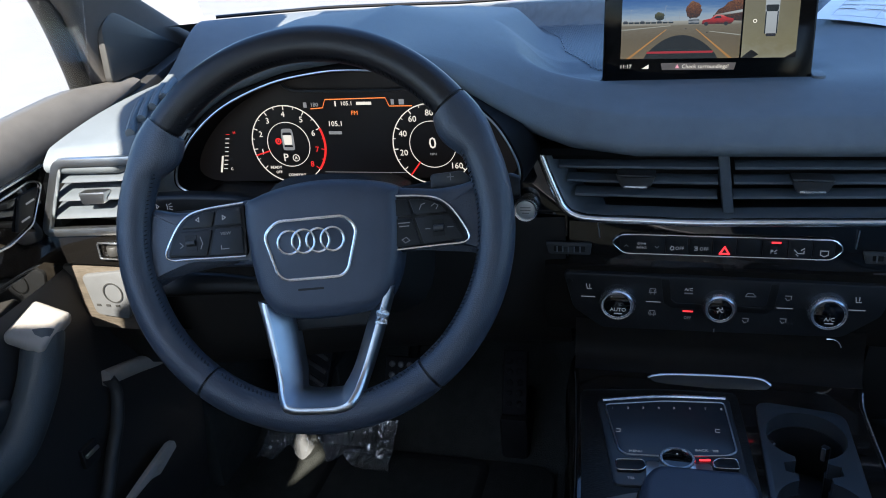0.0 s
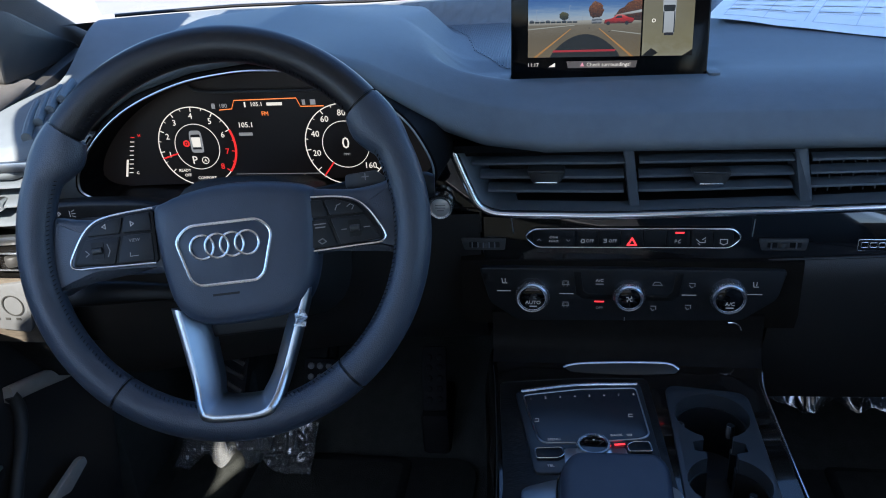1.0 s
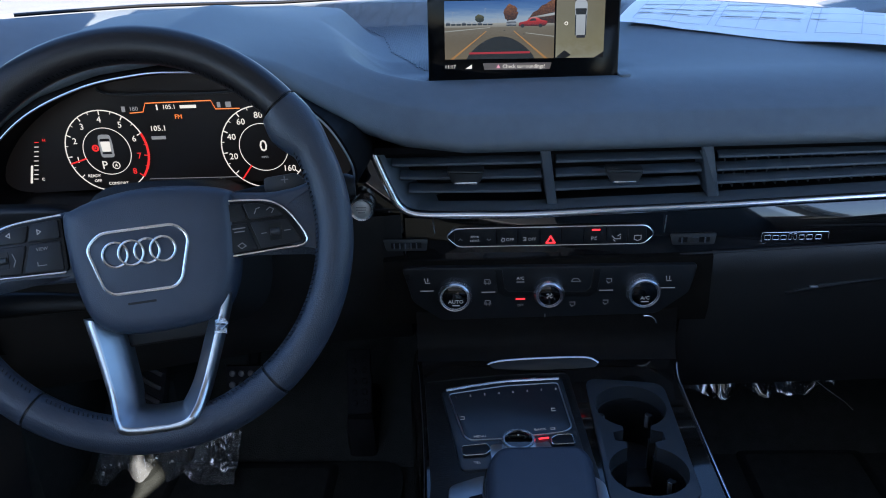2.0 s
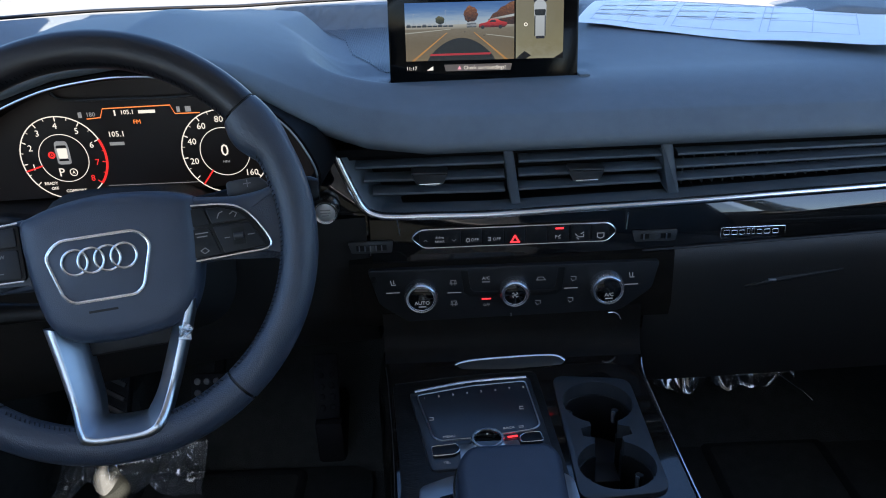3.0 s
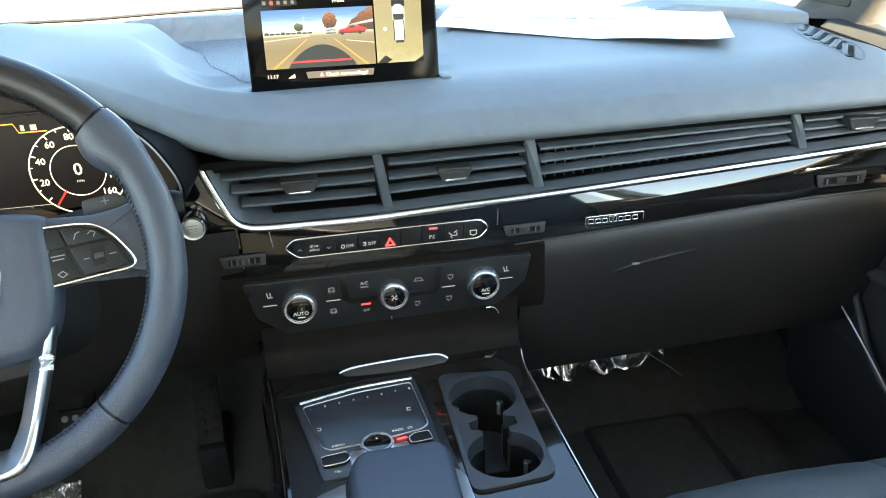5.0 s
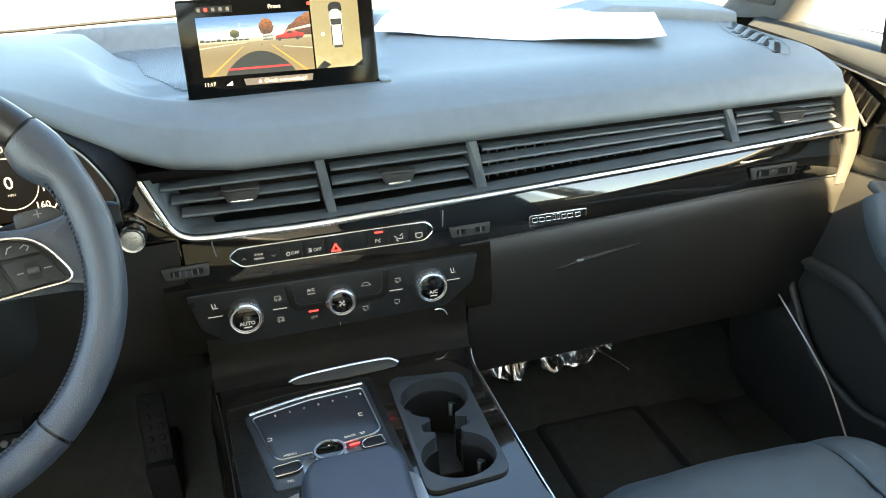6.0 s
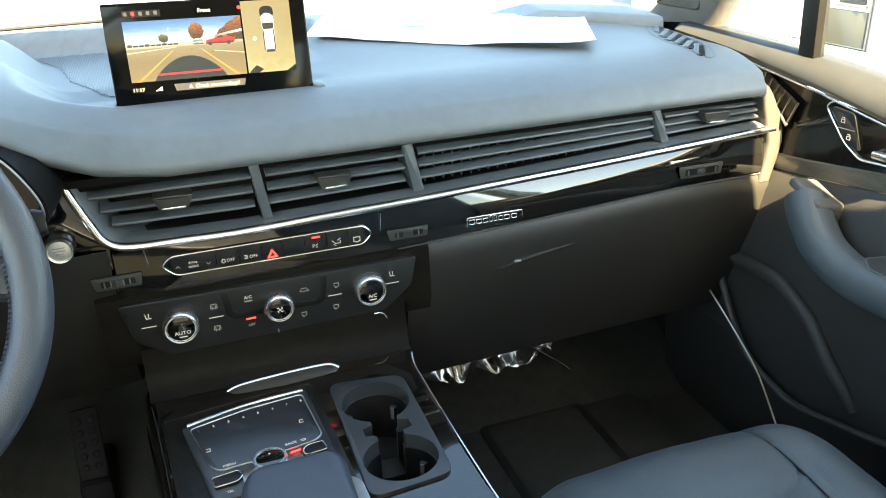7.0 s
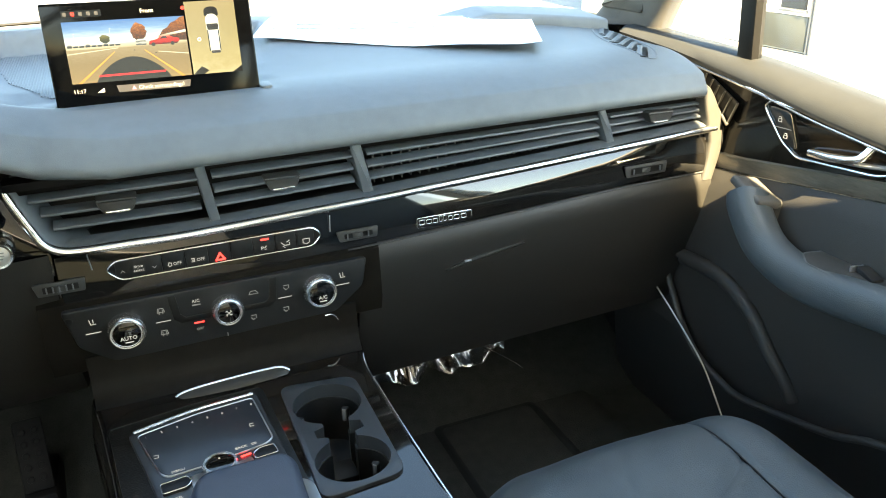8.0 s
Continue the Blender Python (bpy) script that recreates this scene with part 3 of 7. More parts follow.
for i in range(0, 240):
    a = 360 * i / 240
    if min(abs((a - s + 180) % 360 - 180) for s in SEAMS) < 2:
        continue
    r0 = R - TW / 2 + 0.0016
    bm = rbox(-0.0016, 0.0016, -0.0004, 0.0004, -0.0004, 0.0004, 0)
    bm.transform(pose(0, 0, 0, 0, 0, a) @ Matrix.Translation((r0, 0, 0.0085)) @ pose(0, 0, 0, 0, -50, 35))
    st.append(bm)
tagged(part("stitching", join(*st), M_BLACK, wheel, "dark thread"), kind="stuff")

hub = [(-0.066, 0.026), (-0.054, 0.038), (-0.022, 0.046), (0.012, 0.048), (0.052, 0.044), (0.078, 0.037), (0.083, 0.026), (0.080, -0.026), (0.069, -0.060), (0.052, -0.074), (0.017, -0.0795), (-0.024, -0.0785), (-0.049, -0.066), (-0.0605, -0.034)]
hub_c = Vector((0.012, -0.012, 0))
outline = [p + Vector((0.004, -0.003, 0)) for p in smooth_path([(x, y, 0) for x, y in hub], 4, True)]
rows = []
for k, z in ((0.93, -0.040), (0.98, -0.030), (1.0, -0.012), (0.995, -0.004), (0.975, 0.003), (0.94, 0.0075), (0.88, 0.0103), (0.78, 0.0116), (0.60, 0.0121), (0.35, 0.0122), (0.1, 0.0122)):
    rows.append([hub_c + (p - hub_c) * k + Vector((0, 0, z)) for p in outline])
pad = part("airbag_cover", grid_mesh(rows, close_v=True, caps=True), M_HUB, wheel, "dark grained vinyl cover", 80)
HZ = 0.0122
badge = rounded([(-0.0435, 0.008), (-0.031, 0.0195), (0.033, 0.0195), (0.0435, 0.008), (0.033, -0.0285), (0.026, -0.0345), (-0.026, -0.0345), (-0.033, -0.0285)], 0.007, 4)
BX, BY = 0.0035, -0.0105
part("badge_plate", prism([(x + BX, y + BY) for x, y in badge], 0.001, 0.0004, pose(0, 0, HZ - 0.0006)), M_HUB, pad)
part("badge_frame", sweep([(x + BX, y + BY, HZ + 0.0006) for x, y in badge], 0.0034, 0.0030, up=(0, 0, 1), closed=True), M_CHROME, pad, "chrome badge frame")
for i in range(4):
    path = [(BX - 0.0200 + 0.0135 * i + 0.0106 * math.cos(q), BY - 0.0005 + 0.0106 * math.sin(q), HZ + 0.0012 + 0.0003 * (i % 2)) for q in np.linspace(0, 2 * math.pi, 33)[:-1]]
    part("badge_ring", sweep(path, 0.0026, 0.0026, closed=True), M_CHROME, pad, "chrome ring")
part("cover_mark", rbox(-0.012, 0.012, -0.0555, -0.0535, HZ - 0.0004, HZ + 0.0002, 0), M_KEY, pad)


def strokes(name, lines, w, m, mat, parent, depth=0.0003):
    """Small signs made of thin flat bars, one for each line."""
    for ln in lines:
        bms = []
        for (x0, y0), (x1, y1) in zip(ln, ln[1:]):
            dx, dy = x1 - x0, y1 - y0
            k = math.hypot(dx, dy) or 1e-6
            nx, ny = -dy / k * w / 2, dx / k * w / 2
            ex, ey = dx / k * w / 2, dy / k * w / 2
            bms.append(prism([(x0 + nx - ex, y0 + ny - ey), (x0 - nx - ex, y0 - ny - ey), (x1 - nx + ex, y1 - ny + ey), (x1 + nx + ex, y1 + ny + ey)], depth))
        bm = join(*bms)
        bm.transform(m)
        ob = part(name, bm, mat, parent)
    return ob


for s in (-1, 1):
    arm = [(0.055, 0.036), (0.117, 0.028), (0.140, 0.030), (0.158, 0.036), (0.164, 0.0), (0.162, -0.040), (0.150, -0.034), (0.120, -0.024), (0.055, -0.028)]
    arm = [(s * x + 0.004, y - 0.002) for x, y in arm][::s]
    part("spoke", prism(rounded(arm, 0.008, 3), 0.020, 0.006, pose(0, 0, -0.018), 3), M_WHEEL, wheel, "", 60)
    ox, oy = (0.007, -0.0075) if s > 0 else (0.0005, -0.001)
    pl = [(0.060, 0.030), (0.100, 0.0275), (0.118, 0.021), (0.131, 0.006), (0.138, -0.014), (0.060, -0.018)]
    pl = rounded([(s * x + ox, y + oy) for x, y in pl][::s], 0.004, 3)
    panel = part("button_panel", prism(pl, 0.004, 0.001, pose(0, 0, 0.0015)), M_BLACK, wheel, "dark switch panel")
    tr = [(0.060, 0.0310), (0.100, 0.0280), (0.1185, 0.0215), (0.1315, 0.006), (0.1385, -0.0145), (0.110, -0.0172), (0.062, -0.0185)]
    part("panel_trim", sweep(smooth_path([(s * x + ox, y + oy, 0.0055) for x, y in tr], 5), 0.0020, 0.0018), M_CHROME, panel, "chrome edge")
    keys = ([(0.063, 0.0275), (0.086, 0.0262), (0.090, 0.0115), (0.063, 0.0115)], [(0.088, 0.0258), (0.100, 0.0250), (0.115, 0.0190), (0.122, 0.0115), (0.092, 0.0115)], [(0.063, 0.0090), (0.089, 0.0090), (0.096, -0.0155), (0.063, -0.0160)], [(0.092, 0.0090), (0.1235, 0.0090), (0.1345, -0.0125), (0.099, -0.0155)])
    for key in keys:
        part("button", prism(rounded([(s * x + ox, y + oy) for x, y in key][::s], 0.002, 2), 0.0018, 0.0006, pose(0, 0, 0.0052)), M_KEY, panel)
    part("roller_bay", prism(rect(s * 0.113 + ox - 0.0055, s * 0.113 + ox + 0.0055, -0.0095 + oy, 0.0055 + oy, 0.001, 2), 0.0004, 0, pose(0, 0, 0.0071)), M_BLACK, panel)
    part("roller", turned([(0.0025, -0.0045), (0.0032, -0.004), (0.0032, 0.004), (0.0025, 0.0045)], 20, pose(s * 0.113 + ox, -0.002 + oy, 0.0068, 0, 90, 0)), M_DARK, panel)
    z = 0.0071
    pm = pose(s * 0.0 + ox, oy, z)
    if s > 0:
        strokes("sign", [[(0.097, 0.016), (0.099, 0.020), (0.102, 0.021)]], 0.0008, pm, M_ICON_DIM, panel)
        strokes("sign", [[(0.108, 0.018), (0.111, 0.020), (0.114, 0.018), (0.112, 0.015)]], 0.0007, pm, M_ICON_DIM, panel)
        strokes("sign", [[(0.077, 0.005), (0.087, 0.005)], [(0.078, 0.002), (0.086, 0.002)]], 0.0010, pm, M_ICON_DIM, panel)
        strokes("sign", [[(0.079, -0.010), (0.083, -0.008), (0.086, -0.011), (0.082, -0.013), (0.079, -0.010)]], 0.0007, pm, M_ICON_DIM, panel)
        strokes("sign", [[(0.101, -0.002), (0.105, -0.002)], [(0.121, -0.002), (0.126, -0.002)]], 0.0008, pm, M_ICON_DIM, panel)
    else:
        strokes("sign", [[(-0.081, 0.021), (-0.078, 0.019), (-0.081, 0.017), (-0.081, 0.021)], [(-0.104, 0.021), (-0.107, 0.019), (-0.104, 0.017), (-0.104, 0.021)]], 0.0007, pm, M_ICON, panel)
        words("sign", "VIEW", 0.0042, pm @ pose(-0.079, 0.004, 0.0002), M_ICON_DIM, None).parent = panel
        strokes("sign", [[(-0.077, -0.010), (-0.084, -0.010), (-0.084, -0.007)]], 0.0007, pm, M_ICON_DIM, panel)
        strokes("sign", [[(-0.104, 0.003), (-0.102, -0.003), (-0.104, -0.008)], [(-0.124, -0.006), (-0.121, -0.004), (-0.124, -0.001)]], 0.0007, pm, M_ICON_DIM, panel)
    # shift paddle behind the rim
    pd = [(s * x, y + (0 if s > 0 else -0.012)) for x, y in ((0.112, 0.042), (0.142, 0.043), (0.150, 0.035), (0.146, 0.026), (0.112, 0.028))][::s]
    part("shift_paddle", prism(rounded(pd, 0.004, 3), 0.004, 0.001, pose(0, 0, -0.026)), M_DARK, wheel, "dark shift paddle")
    if s > 0:
        strokes("sign", [[(0.128, 0.038), (0.134, 0.038)], [(0.131, 0.035), (0.131, 0.041)]], 0.0008, pose(0, 0, -0.0218), M_ICON_DIM, wheel)

# lower spoke: open aluminium frame
OUT = [(-0.0550, -0.062), (-0.0490, -0.0945), (-0.0425, -0.134), (-0.0375, -0.157), (-0.0285, -0.1660), (-0.0020, -0.1680), (0.0225, -0.1670), (0.0355, -0.1580), (0.0465, -0.132), (0.0625, -0.0905), (0.0745, -0.057)]
INN = [(-0.0290, -0.070), (-0.0260, -0.0945), (-0.0225, -0.130), (-0.0208, -0.143), (-0.0165, -0.1470), (0.0010, -0.1485), (0.0155, -0.1475), (0.0200, -0.143), (0.0280, -0.127), (0.0425, -0.0905), (0.0530, -0.066)]
outer_l, inner_l = smooth_path([(x, y, 0) for x, y in OUT], 6), smooth_path([(x, y, 0) for x, y in INN], 6)


def spoke_rows(profile):
    """Rows across the open spoke: (share of the way inwards, height), lifted over the rim at its foot."""
    rows = []
    for p, q in zip(outer_l, inner_l):
        lift = 0.0125 * min(1.0, max(0.0, (-0.128 - p.y) / 0.034)) ** 1.5
        rows.append([p.lerp(q, f) + Vector((0, 0, z + lift * (1 - 0.1 * f))) for f, z in profile])
    return rows


part("spoke_edge", grid_mesh(spoke_rows([(0.04, -0.016), (0.0, 0.000), (0.03, 0.0035), (0.08, 0.0052), (0.32, 0.0066), (0.37, 0.0060), (0.39, 0.0046)])), M_ALU, wheel, "bright satin spoke edge", 60)
part("lower_spoke", grid_mesh(spoke_rows([(0.385, 0.0050), (0.42, 0.0040), (0.60, -0.0010), (0.85, -0.0085), (0.97, -0.0135), (1.0, -0.0165), (0.98, -0.034)])), M_SPOKE, wheel, "brushed aluminium open spoke", 50)
part("spoke_bridge", prism(rounded([(-0.038, -0.062), (0.062, -0.062), (0.056, -0.094), (-0.030, -0.094)], 0.004, 3), 0.012, 0.003, pose(0, 0, -0.034)), M_BLACK, wheel, "black bridge")
wrap = [Vector((0.062 + 0.006 * math.sin(i * 1.9), -0.078 - 0.0016 * i, 0.010 + 0.002 * math.sin(i * 2.7))) for i in range(9)]
part("film_remnant", sweep(wrap, 0.005, 0.0008, n=6), M_FILM, wheel, "scrap of clear protective film")

# ---- steering column and stalks ----
column = thing("steering_column", "black steering column cover with stalks", "steering column", (-0.40, 0.60, 0.70))
cm = pose(-0.3825, 0.4875, 0.752, 90 - 25.2, 0, 8.4)
rows = []
for z, rx, ry in ((-0.030, 0.050, 0.052), (-0.045, 0.064, 0.066), (-0.10, 0.070, 0.072), (-0.22, 0.085, 0.085)):
    rows.append([cm @ Vector((rx * math.copysign(abs(math.cos(q)) ** 0.6, math.cos(q)), ry * math.copysign(abs(math.sin(q)) ** 0.6, math.sin(q)) - 0.01, z)) for q in np.linspace(0, 2 * math.pi, 29)[:-1]])
world_part("column_cover", grid_mesh(rows, close_v=True, caps=True), M_STACK, column, "", 60)
for s, z0, zz in ((1, 0.030, -0.055), (-1, -0.055, -0.075)):
    pts = [cm @ Vector((s * 0.05, z0, zz)), cm @ Vector((s * 0.10, z0 + 0.004, zz + 0.006)), cm @ Vector((s * 0.15, z0 + 0.006, zz + 0.012)), cm @ Vector((s * 0.192, z0 + 0.006, zz + 0.014))]
    stalk = world_part("stalk", sweep(smooth_path(pts, 4), [0.016, 0.016, 0.017, 0.018, 0.02, 0.022, 0.023, 0.024, 0.025, 0.026, 0.026, 0.026, 0.020], [0.012, 0.012, 0.013, 0.013, 0.014, 0.015, 0.016, 0.017, 0.018, 0.018, 0.018, 0.017, 0.012], up=(0, -0.9, 0.42), n=12, power=0.6), M_BLACK, column, "black control stalk", 60)
left = world_part("stalk", prism(rounded([(-0.640, 0.722), (-0.632, 0.739), (-0.585, 0.742), (-0.520, 0.742), (-0.460, 0.730), (-0.460, 0.706), (-0.560, 0.708), (-0.590, 0.714)], 0.006, 3), 0.016, 0.005, front(0.607), 3), M_BLACK, column, "black indicator stalk", 60)
SGM = Matrix.Translation(-place_of(column)) @ front(0.5905)
for k in (-1, 1):
    x0 = -0.6235 + 0.0045 * k
    strokes("sign", [[(x0 + 0.0035 * k, 0.7285), (x0, 0.7310), (x0, 0.7260), (x0 + 0.0035 * k, 0.7285)]], 0.0007, SGM, M_ICON, left)
strokes("sign", [[(-0.6050, 0.7255), (-0.6050, 0.7315)], [(-0.6025, 0.7310), (-0.5990, 0.7330)], [(-0.6025, 0.7285), (-0.5985, 0.7290)], [(-0.6025, 0.7262), (-0.5990, 0.7250)]], 0.0008, SGM, M_ICON, left)

# ---- instrument cluster ----
cluster = thing("instrument_cluster", "digital instrument cluster with round dials in a dark hooded housing", "instrument panel", (-0.42, 0.68, 0.78))
OUT = [(-0.600, 0.719), (-0.618, 0.722), (-0.631, 0.733), (-0.622, 0.760), (-0.592, 0.795), (-0.548, 0.826), (-0.487, 0.850), (-0.432, 0.860), (-0.392, 0.862), (-0.343, 0.858), (-0.300, 0.845), (-0.266, 0.826), (-0.238, 0.800), (-0.219, 0.765), (-0.216, 0.743), (-0.225, 0.730)]
line = smooth_path([(x, 0.655, z) for x, z in OUT], 5)
world_part("chrome_outline", sweep(line, 0.0024, 0.0024, up=(0, 1, 0)), M_ALU, cluster, "thin chrome outline")
rows = []
cx, cz = -0.42, 0.77
for p in line:
    d = Vector((p.x - cx, 0, p.z - cz)).normalized()
    out = interp(p.x, [-0.605, -0.55, -0.32, -0.26], [0.004, 0.035, 0.035, 0.010])
    far, mid = p + d * out, p + d * out * 0.5
    far = Vector((far.x, lip(far.x)[0] + 0.025, min(far.z, lip(far.x)[1] - 0.012)))
    mid = Vector((mid.x, 0.664, min(mid.z, lip(mid.x)[1] - 0.014)))
    rows.append([far, mid, p + d * 0.004, p, p - d * 0.004 + Vector((0, 0.01, 0)), Vector((cx + (p.x - cx) * 0.95, 0.71, cz + (p.z - cz) * 0.93))])
world_part("hood_lining", grid_mesh(rows), M_MATTE, cluster, "black hood lining")
flank = rounded([(-0.690, 0.700), (-0.612, 0.700), (-0.632, 0.732), (-0.624, 0.762), (-0.596, 0.797), (-0.630, 0.800), (-0.668, 0.772)], 0.006, 3)
world_part("hood_flank", prism(flank, 0.012, 0.004, front(0.668), 3), M_PAD, dash, "blue-grey leather beside the cluster", 60)
back = [(cx + (x - cx) * 0.97, cz + (z - cz) * 0.96) for x, z in OUT]
display = world_part("display_panel", prism(rounded(back, 0.01, 2), 0.01, 0, front(0.705)), M_PANEL, cluster, "black display")
brow = [(-0.492, 0.842), (-0.478, 0.834), (-0.42, 0.8325), (-0.35, 0.8325), (-0.305, 0.838)]
world_part("display_brow", sweep(smooth_path([(x, 0.690, z) for x, z in brow], 4), 0.006, 0.004, up=(0, 0, 1)), M_DARK, cluster)
rows = [[(-0.615, 0.650, 0.718), (-0.615, 0.70, 0.720)], [(-0.42, 0.645, 0.706), (-0.42, 0.70, 0.716)], [(-0.225, 0.650, 0.722), (-0.225, 0.70, 0.724)]]
world_part("lower_ledge", grid_mesh(rows), M_BLACK, cluster)
CF = Matrix.Translation(-place_of(cluster)) @ front(0.6946) @ pose(0, -0.004, 0)


def lit(name, bm, mat, m=None):
    bm.transform(m or CF)
    return part(name, bm, mat, display)


def lit_words(text, size, x, z, mat, align="CENTER"):
    return words("text", text, size, front(0.6943) @ pose(x, z - 0.004, 0), mat, display, align)


def dial(cxx, czz, marks, red_from, needle):
    m = CF @ pose(cxx, czz, 0)
    lit("dial_ring", ring_plate(0.0462, 0.0473, 0, m=None), M_WHITE_ON, m)
    lit("dial_ring", ring_plate(0.0266, 0.0273, 0, m=None), M_WHITE_ON, m)
    if red_from is not None:
        lit("dial_band", ring_plate(0.0455, 0.0480, 0.0004, 24, None, -40, red_from), M_RED_ON, m)
    for i, a in enumerate(np.linspace(220, -40, 17)):
        w = 0.0005 if i % 2 == 0 else 0.0003
        lit("dial_tick", rbox(0.0415 if i % 2 == 0 else 0.0435, 0.0462, -w, w, 0, 0.0004, 0), M_RED_ON if red_from is not None and a < red_from else M_WHITE_ON, m @ pose(0, 0, 0, 0, 0, a))
    for a, s, red in marks:
        lit_words(s, 0.0098, cxx + 0.0362 * math.cos(radians(a)), czz + 0.0362 * math.sin(radians(a)), M_RED_ON if red else M_WHITE_ON)
    lit("needle", rbox(0.026, 0.0465, -0.0008, 0.0008, 0.0005, 0.001, 0), M_RED_ON, m @ pose(0, 0, 0, 0, 0, needle))


TX, SX, GZ = -0.4970, -0.3200, 0.7725
dial(TX, GZ, [(195, "1", 0), (160, "2", 0), (128, "3", 0), (92, "4", 0), (55, "5", 0), (22, "6", 0), (-10, "7", 1), (-42, "8", 1)], 25, 197)
dial(SX, GZ, [(196, "20", 0), (160, "40", 0), (126, "60", 0), (92, "80", 0), (58, "100", 0), (22, "120", 0), (-12, "140", 0), (-44, "160", 0)], None, 232)
lit_words("P", 0.0135, TX - 0.006, GZ - 0.0165, M_WHITE_ON)
lit("gear_mark", ring_plate(0.0036, 0.0044, 0, 20), M_WHITE_ON, CF @ pose(TX + 0.007, GZ - 0.0165, 0))
lit("car_sign", prism(rounded([(-0.0074, -0.0140), (0.0074, -0.0140), (0.0078, 0.004), (0.0066, 0.0122), (-0.0066, 0.0122), (-0.0078, 0.004)], 0.003, 3), 0.0004), M_GREY_ON, CF @ pose(TX, GZ + 0.007, 0))
for pts in ([(-0.0060, 0.0048), (0.0060, 0.0048), (0.0050, 0.0078), (-0.0050, 0.0078)], [(-0.0056, -0.0100), (0.0056, -0.0100), (0.0050, -0.0076), (-0.0050, -0.0076)]):
    lit("car_glass", prism(rounded(pts, 0.0008, 2), 0.0002), M_PANEL, CF @ pose(TX, GZ + 0.007, 0.0005))
lit("car_roof", prism(rounded([(-0.0048, -0.0070), (0.0048, -0.0070), (0.0054, 0.0042), (-0.0054, 0.0042)], 0.001, 2), 0.0003), M_WHITE_ON, CF @ pose(TX, GZ + 0.007, 0.0005))
lit("warning_mark", ring_plate(0.0022, 0.0040, 0, 16), M_RED_ON, CF @ pose(TX - 0.0125, GZ + 0.004, 0))
lit("warning_mark", ring_plate(0.0, 0.0011, 0, 12), M_RED_ON, CF @ pose(TX - 0.0125, GZ + 0.004, 0))
lit_words("A", 0.0050, TX + 0.007, GZ - 0.0165, M_WHITE_ON)
lit_words("READY", 0.0048, TX - 0.021, GZ - 0.0285, M_WHITE_ON)
lit_words("OFF", 0.0048, TX - 0.018, GZ - 0.0345, M_WHITE_ON)
lit_words("COMFORT", 0.0048, TX + 0.005, GZ - 0.0380, M_WHITE_ON)
lit("text_bar", prism(rect(-0.009, 0.009, -0.0012, 0.0012), 0.0003), M_GREY_ON, CF @ pose(TX + 0.005, GZ - 0.0435, 0))
lit_words("0", 0.0185, SX, GZ + 0.001, M_WHITE_ON)
lit_words("MPH", 0.0038, SX, GZ - 0.0115, M_GREY_ON)
lit_words("105.1", 0.0085, -0.4435, 0.7970, M_WHITE_ON, "LEFT")
lit("text_bar", prism(rect(0, 0.016, -0.0018, 0.0018), 0.0003), M_GREY_ON, CF @ pose(-0.4435, 0.7865, 0))
lit_words("FM", 0.0068, -0.4090, 0.8095, M_ORANGE_ON)
lit_words("105.1", 0.0068, -0.4175, 0.8205, M_WHITE_ON)
lit("text_bar", prism(rect(0, 0.018, -0.0017, 0.0017), 0.0003), M_WHITE_ON, CF @ pose(-0.4055, 0.8205, 0))
lit("aerial_sign", prism(rect(-0.0008, 0.0008, -0.003, 0.003), 0.0003), M_WHITE_ON, CF @ pose(-0.431, 0.8205, 0))
lit_words("180", 0.0068, -0.457, 0.8195, M_GREY_ON)
lit("fuel_sign", prism(rect(-0.002, 0.002, -0.003, 0.003), 0.0003), M_GREY_ON, CF @ pose(-0.4685, 0.8195, 0))
lit("side_tab_sign", prism(rect(-0.0018, 0.0018, -0.003, 0.003), 0.0003), M_GREY_ON, CF @ pose(-0.3625, 0.8215, 0))
lit("side_tab_sign", prism(rect(-0.0030, 0.0030, -0.003, 0.003), 0.0003), M_GREY_ON, CF @ pose(-0.352, 0.8215, 0))
lit_words("11:17", 0.0068, -0.4290, 0.7340, M_WHITE_ON)
lit_words("63°F", 0.0068, -0.3790, 0.7345, M_WHITE_ON)
tabline = [(-0.462, 0.8150), (-0.447, 0.8160), (-0.443, 0.8255), (-0.3705, 0.8265), (-0.3665, 0.8170), (-0.340, 0.8170)]
lit("tab_line", sweep([(x, z, 0.0003) for x, z in tabline], 0.0011, 0.0006), M_ORANGE_ON)
lit("base_line", prism(rect(-0.455, -0.352, 0.7386, 0.7391), 0.0003), M_GREY_ON)
# temperature scale at the side
for i, z in enumerate(np.linspace(0.742, 0.785, 9)):
    lit("scale_tick", prism(rect(-0.5895 + 0.012 * (z - 0.74) / 0.045, -0.5845 + 0.012 * (z - 0.74) / 0.045, z - 0.0004, z + 0.0004), 0.0003), M_RED_ON if i > 7 else M_WHITE_ON)
lit("scale_bar", prism([(-0.5945, 0.737), (-0.5920, 0.737), (-0.5860, 0.758), (-0.5885, 0.758)], 0.0003), M_WHITE_ON)
lit_words("H", 0.0048, -0.566, 0.787, M_RED_ON)
lit_words("C", 0.0048, -0.578, 0.7415, M_WHITE_ON)

# ---- centre display ----
screen = thing("display_screen", "pop-up centre display showing a parking camera view", "screen", (-0.027, 0.84, 0.81))
SM = Matrix.Translation((0.027, -0.84, -0.81)) @ pose(-0.0275, 0.8405, 0.8065, 90 - 8, 1.0, 0)


def screen_part(name, bm, mat, label="", parent=None):
    bm.transform(SM)
    return part(name, bm, mat, parent or housing, label)


bm = prism(rect(-0.1160, 0.1160, -0.0075, 0.1085, 0.003, 3), 0.011, 0.001, pose(0, 0, -0.011))
bm.transform(SM)
housing = part("housing", bm, M_DISPLAY, screen, "black glossy bezel")
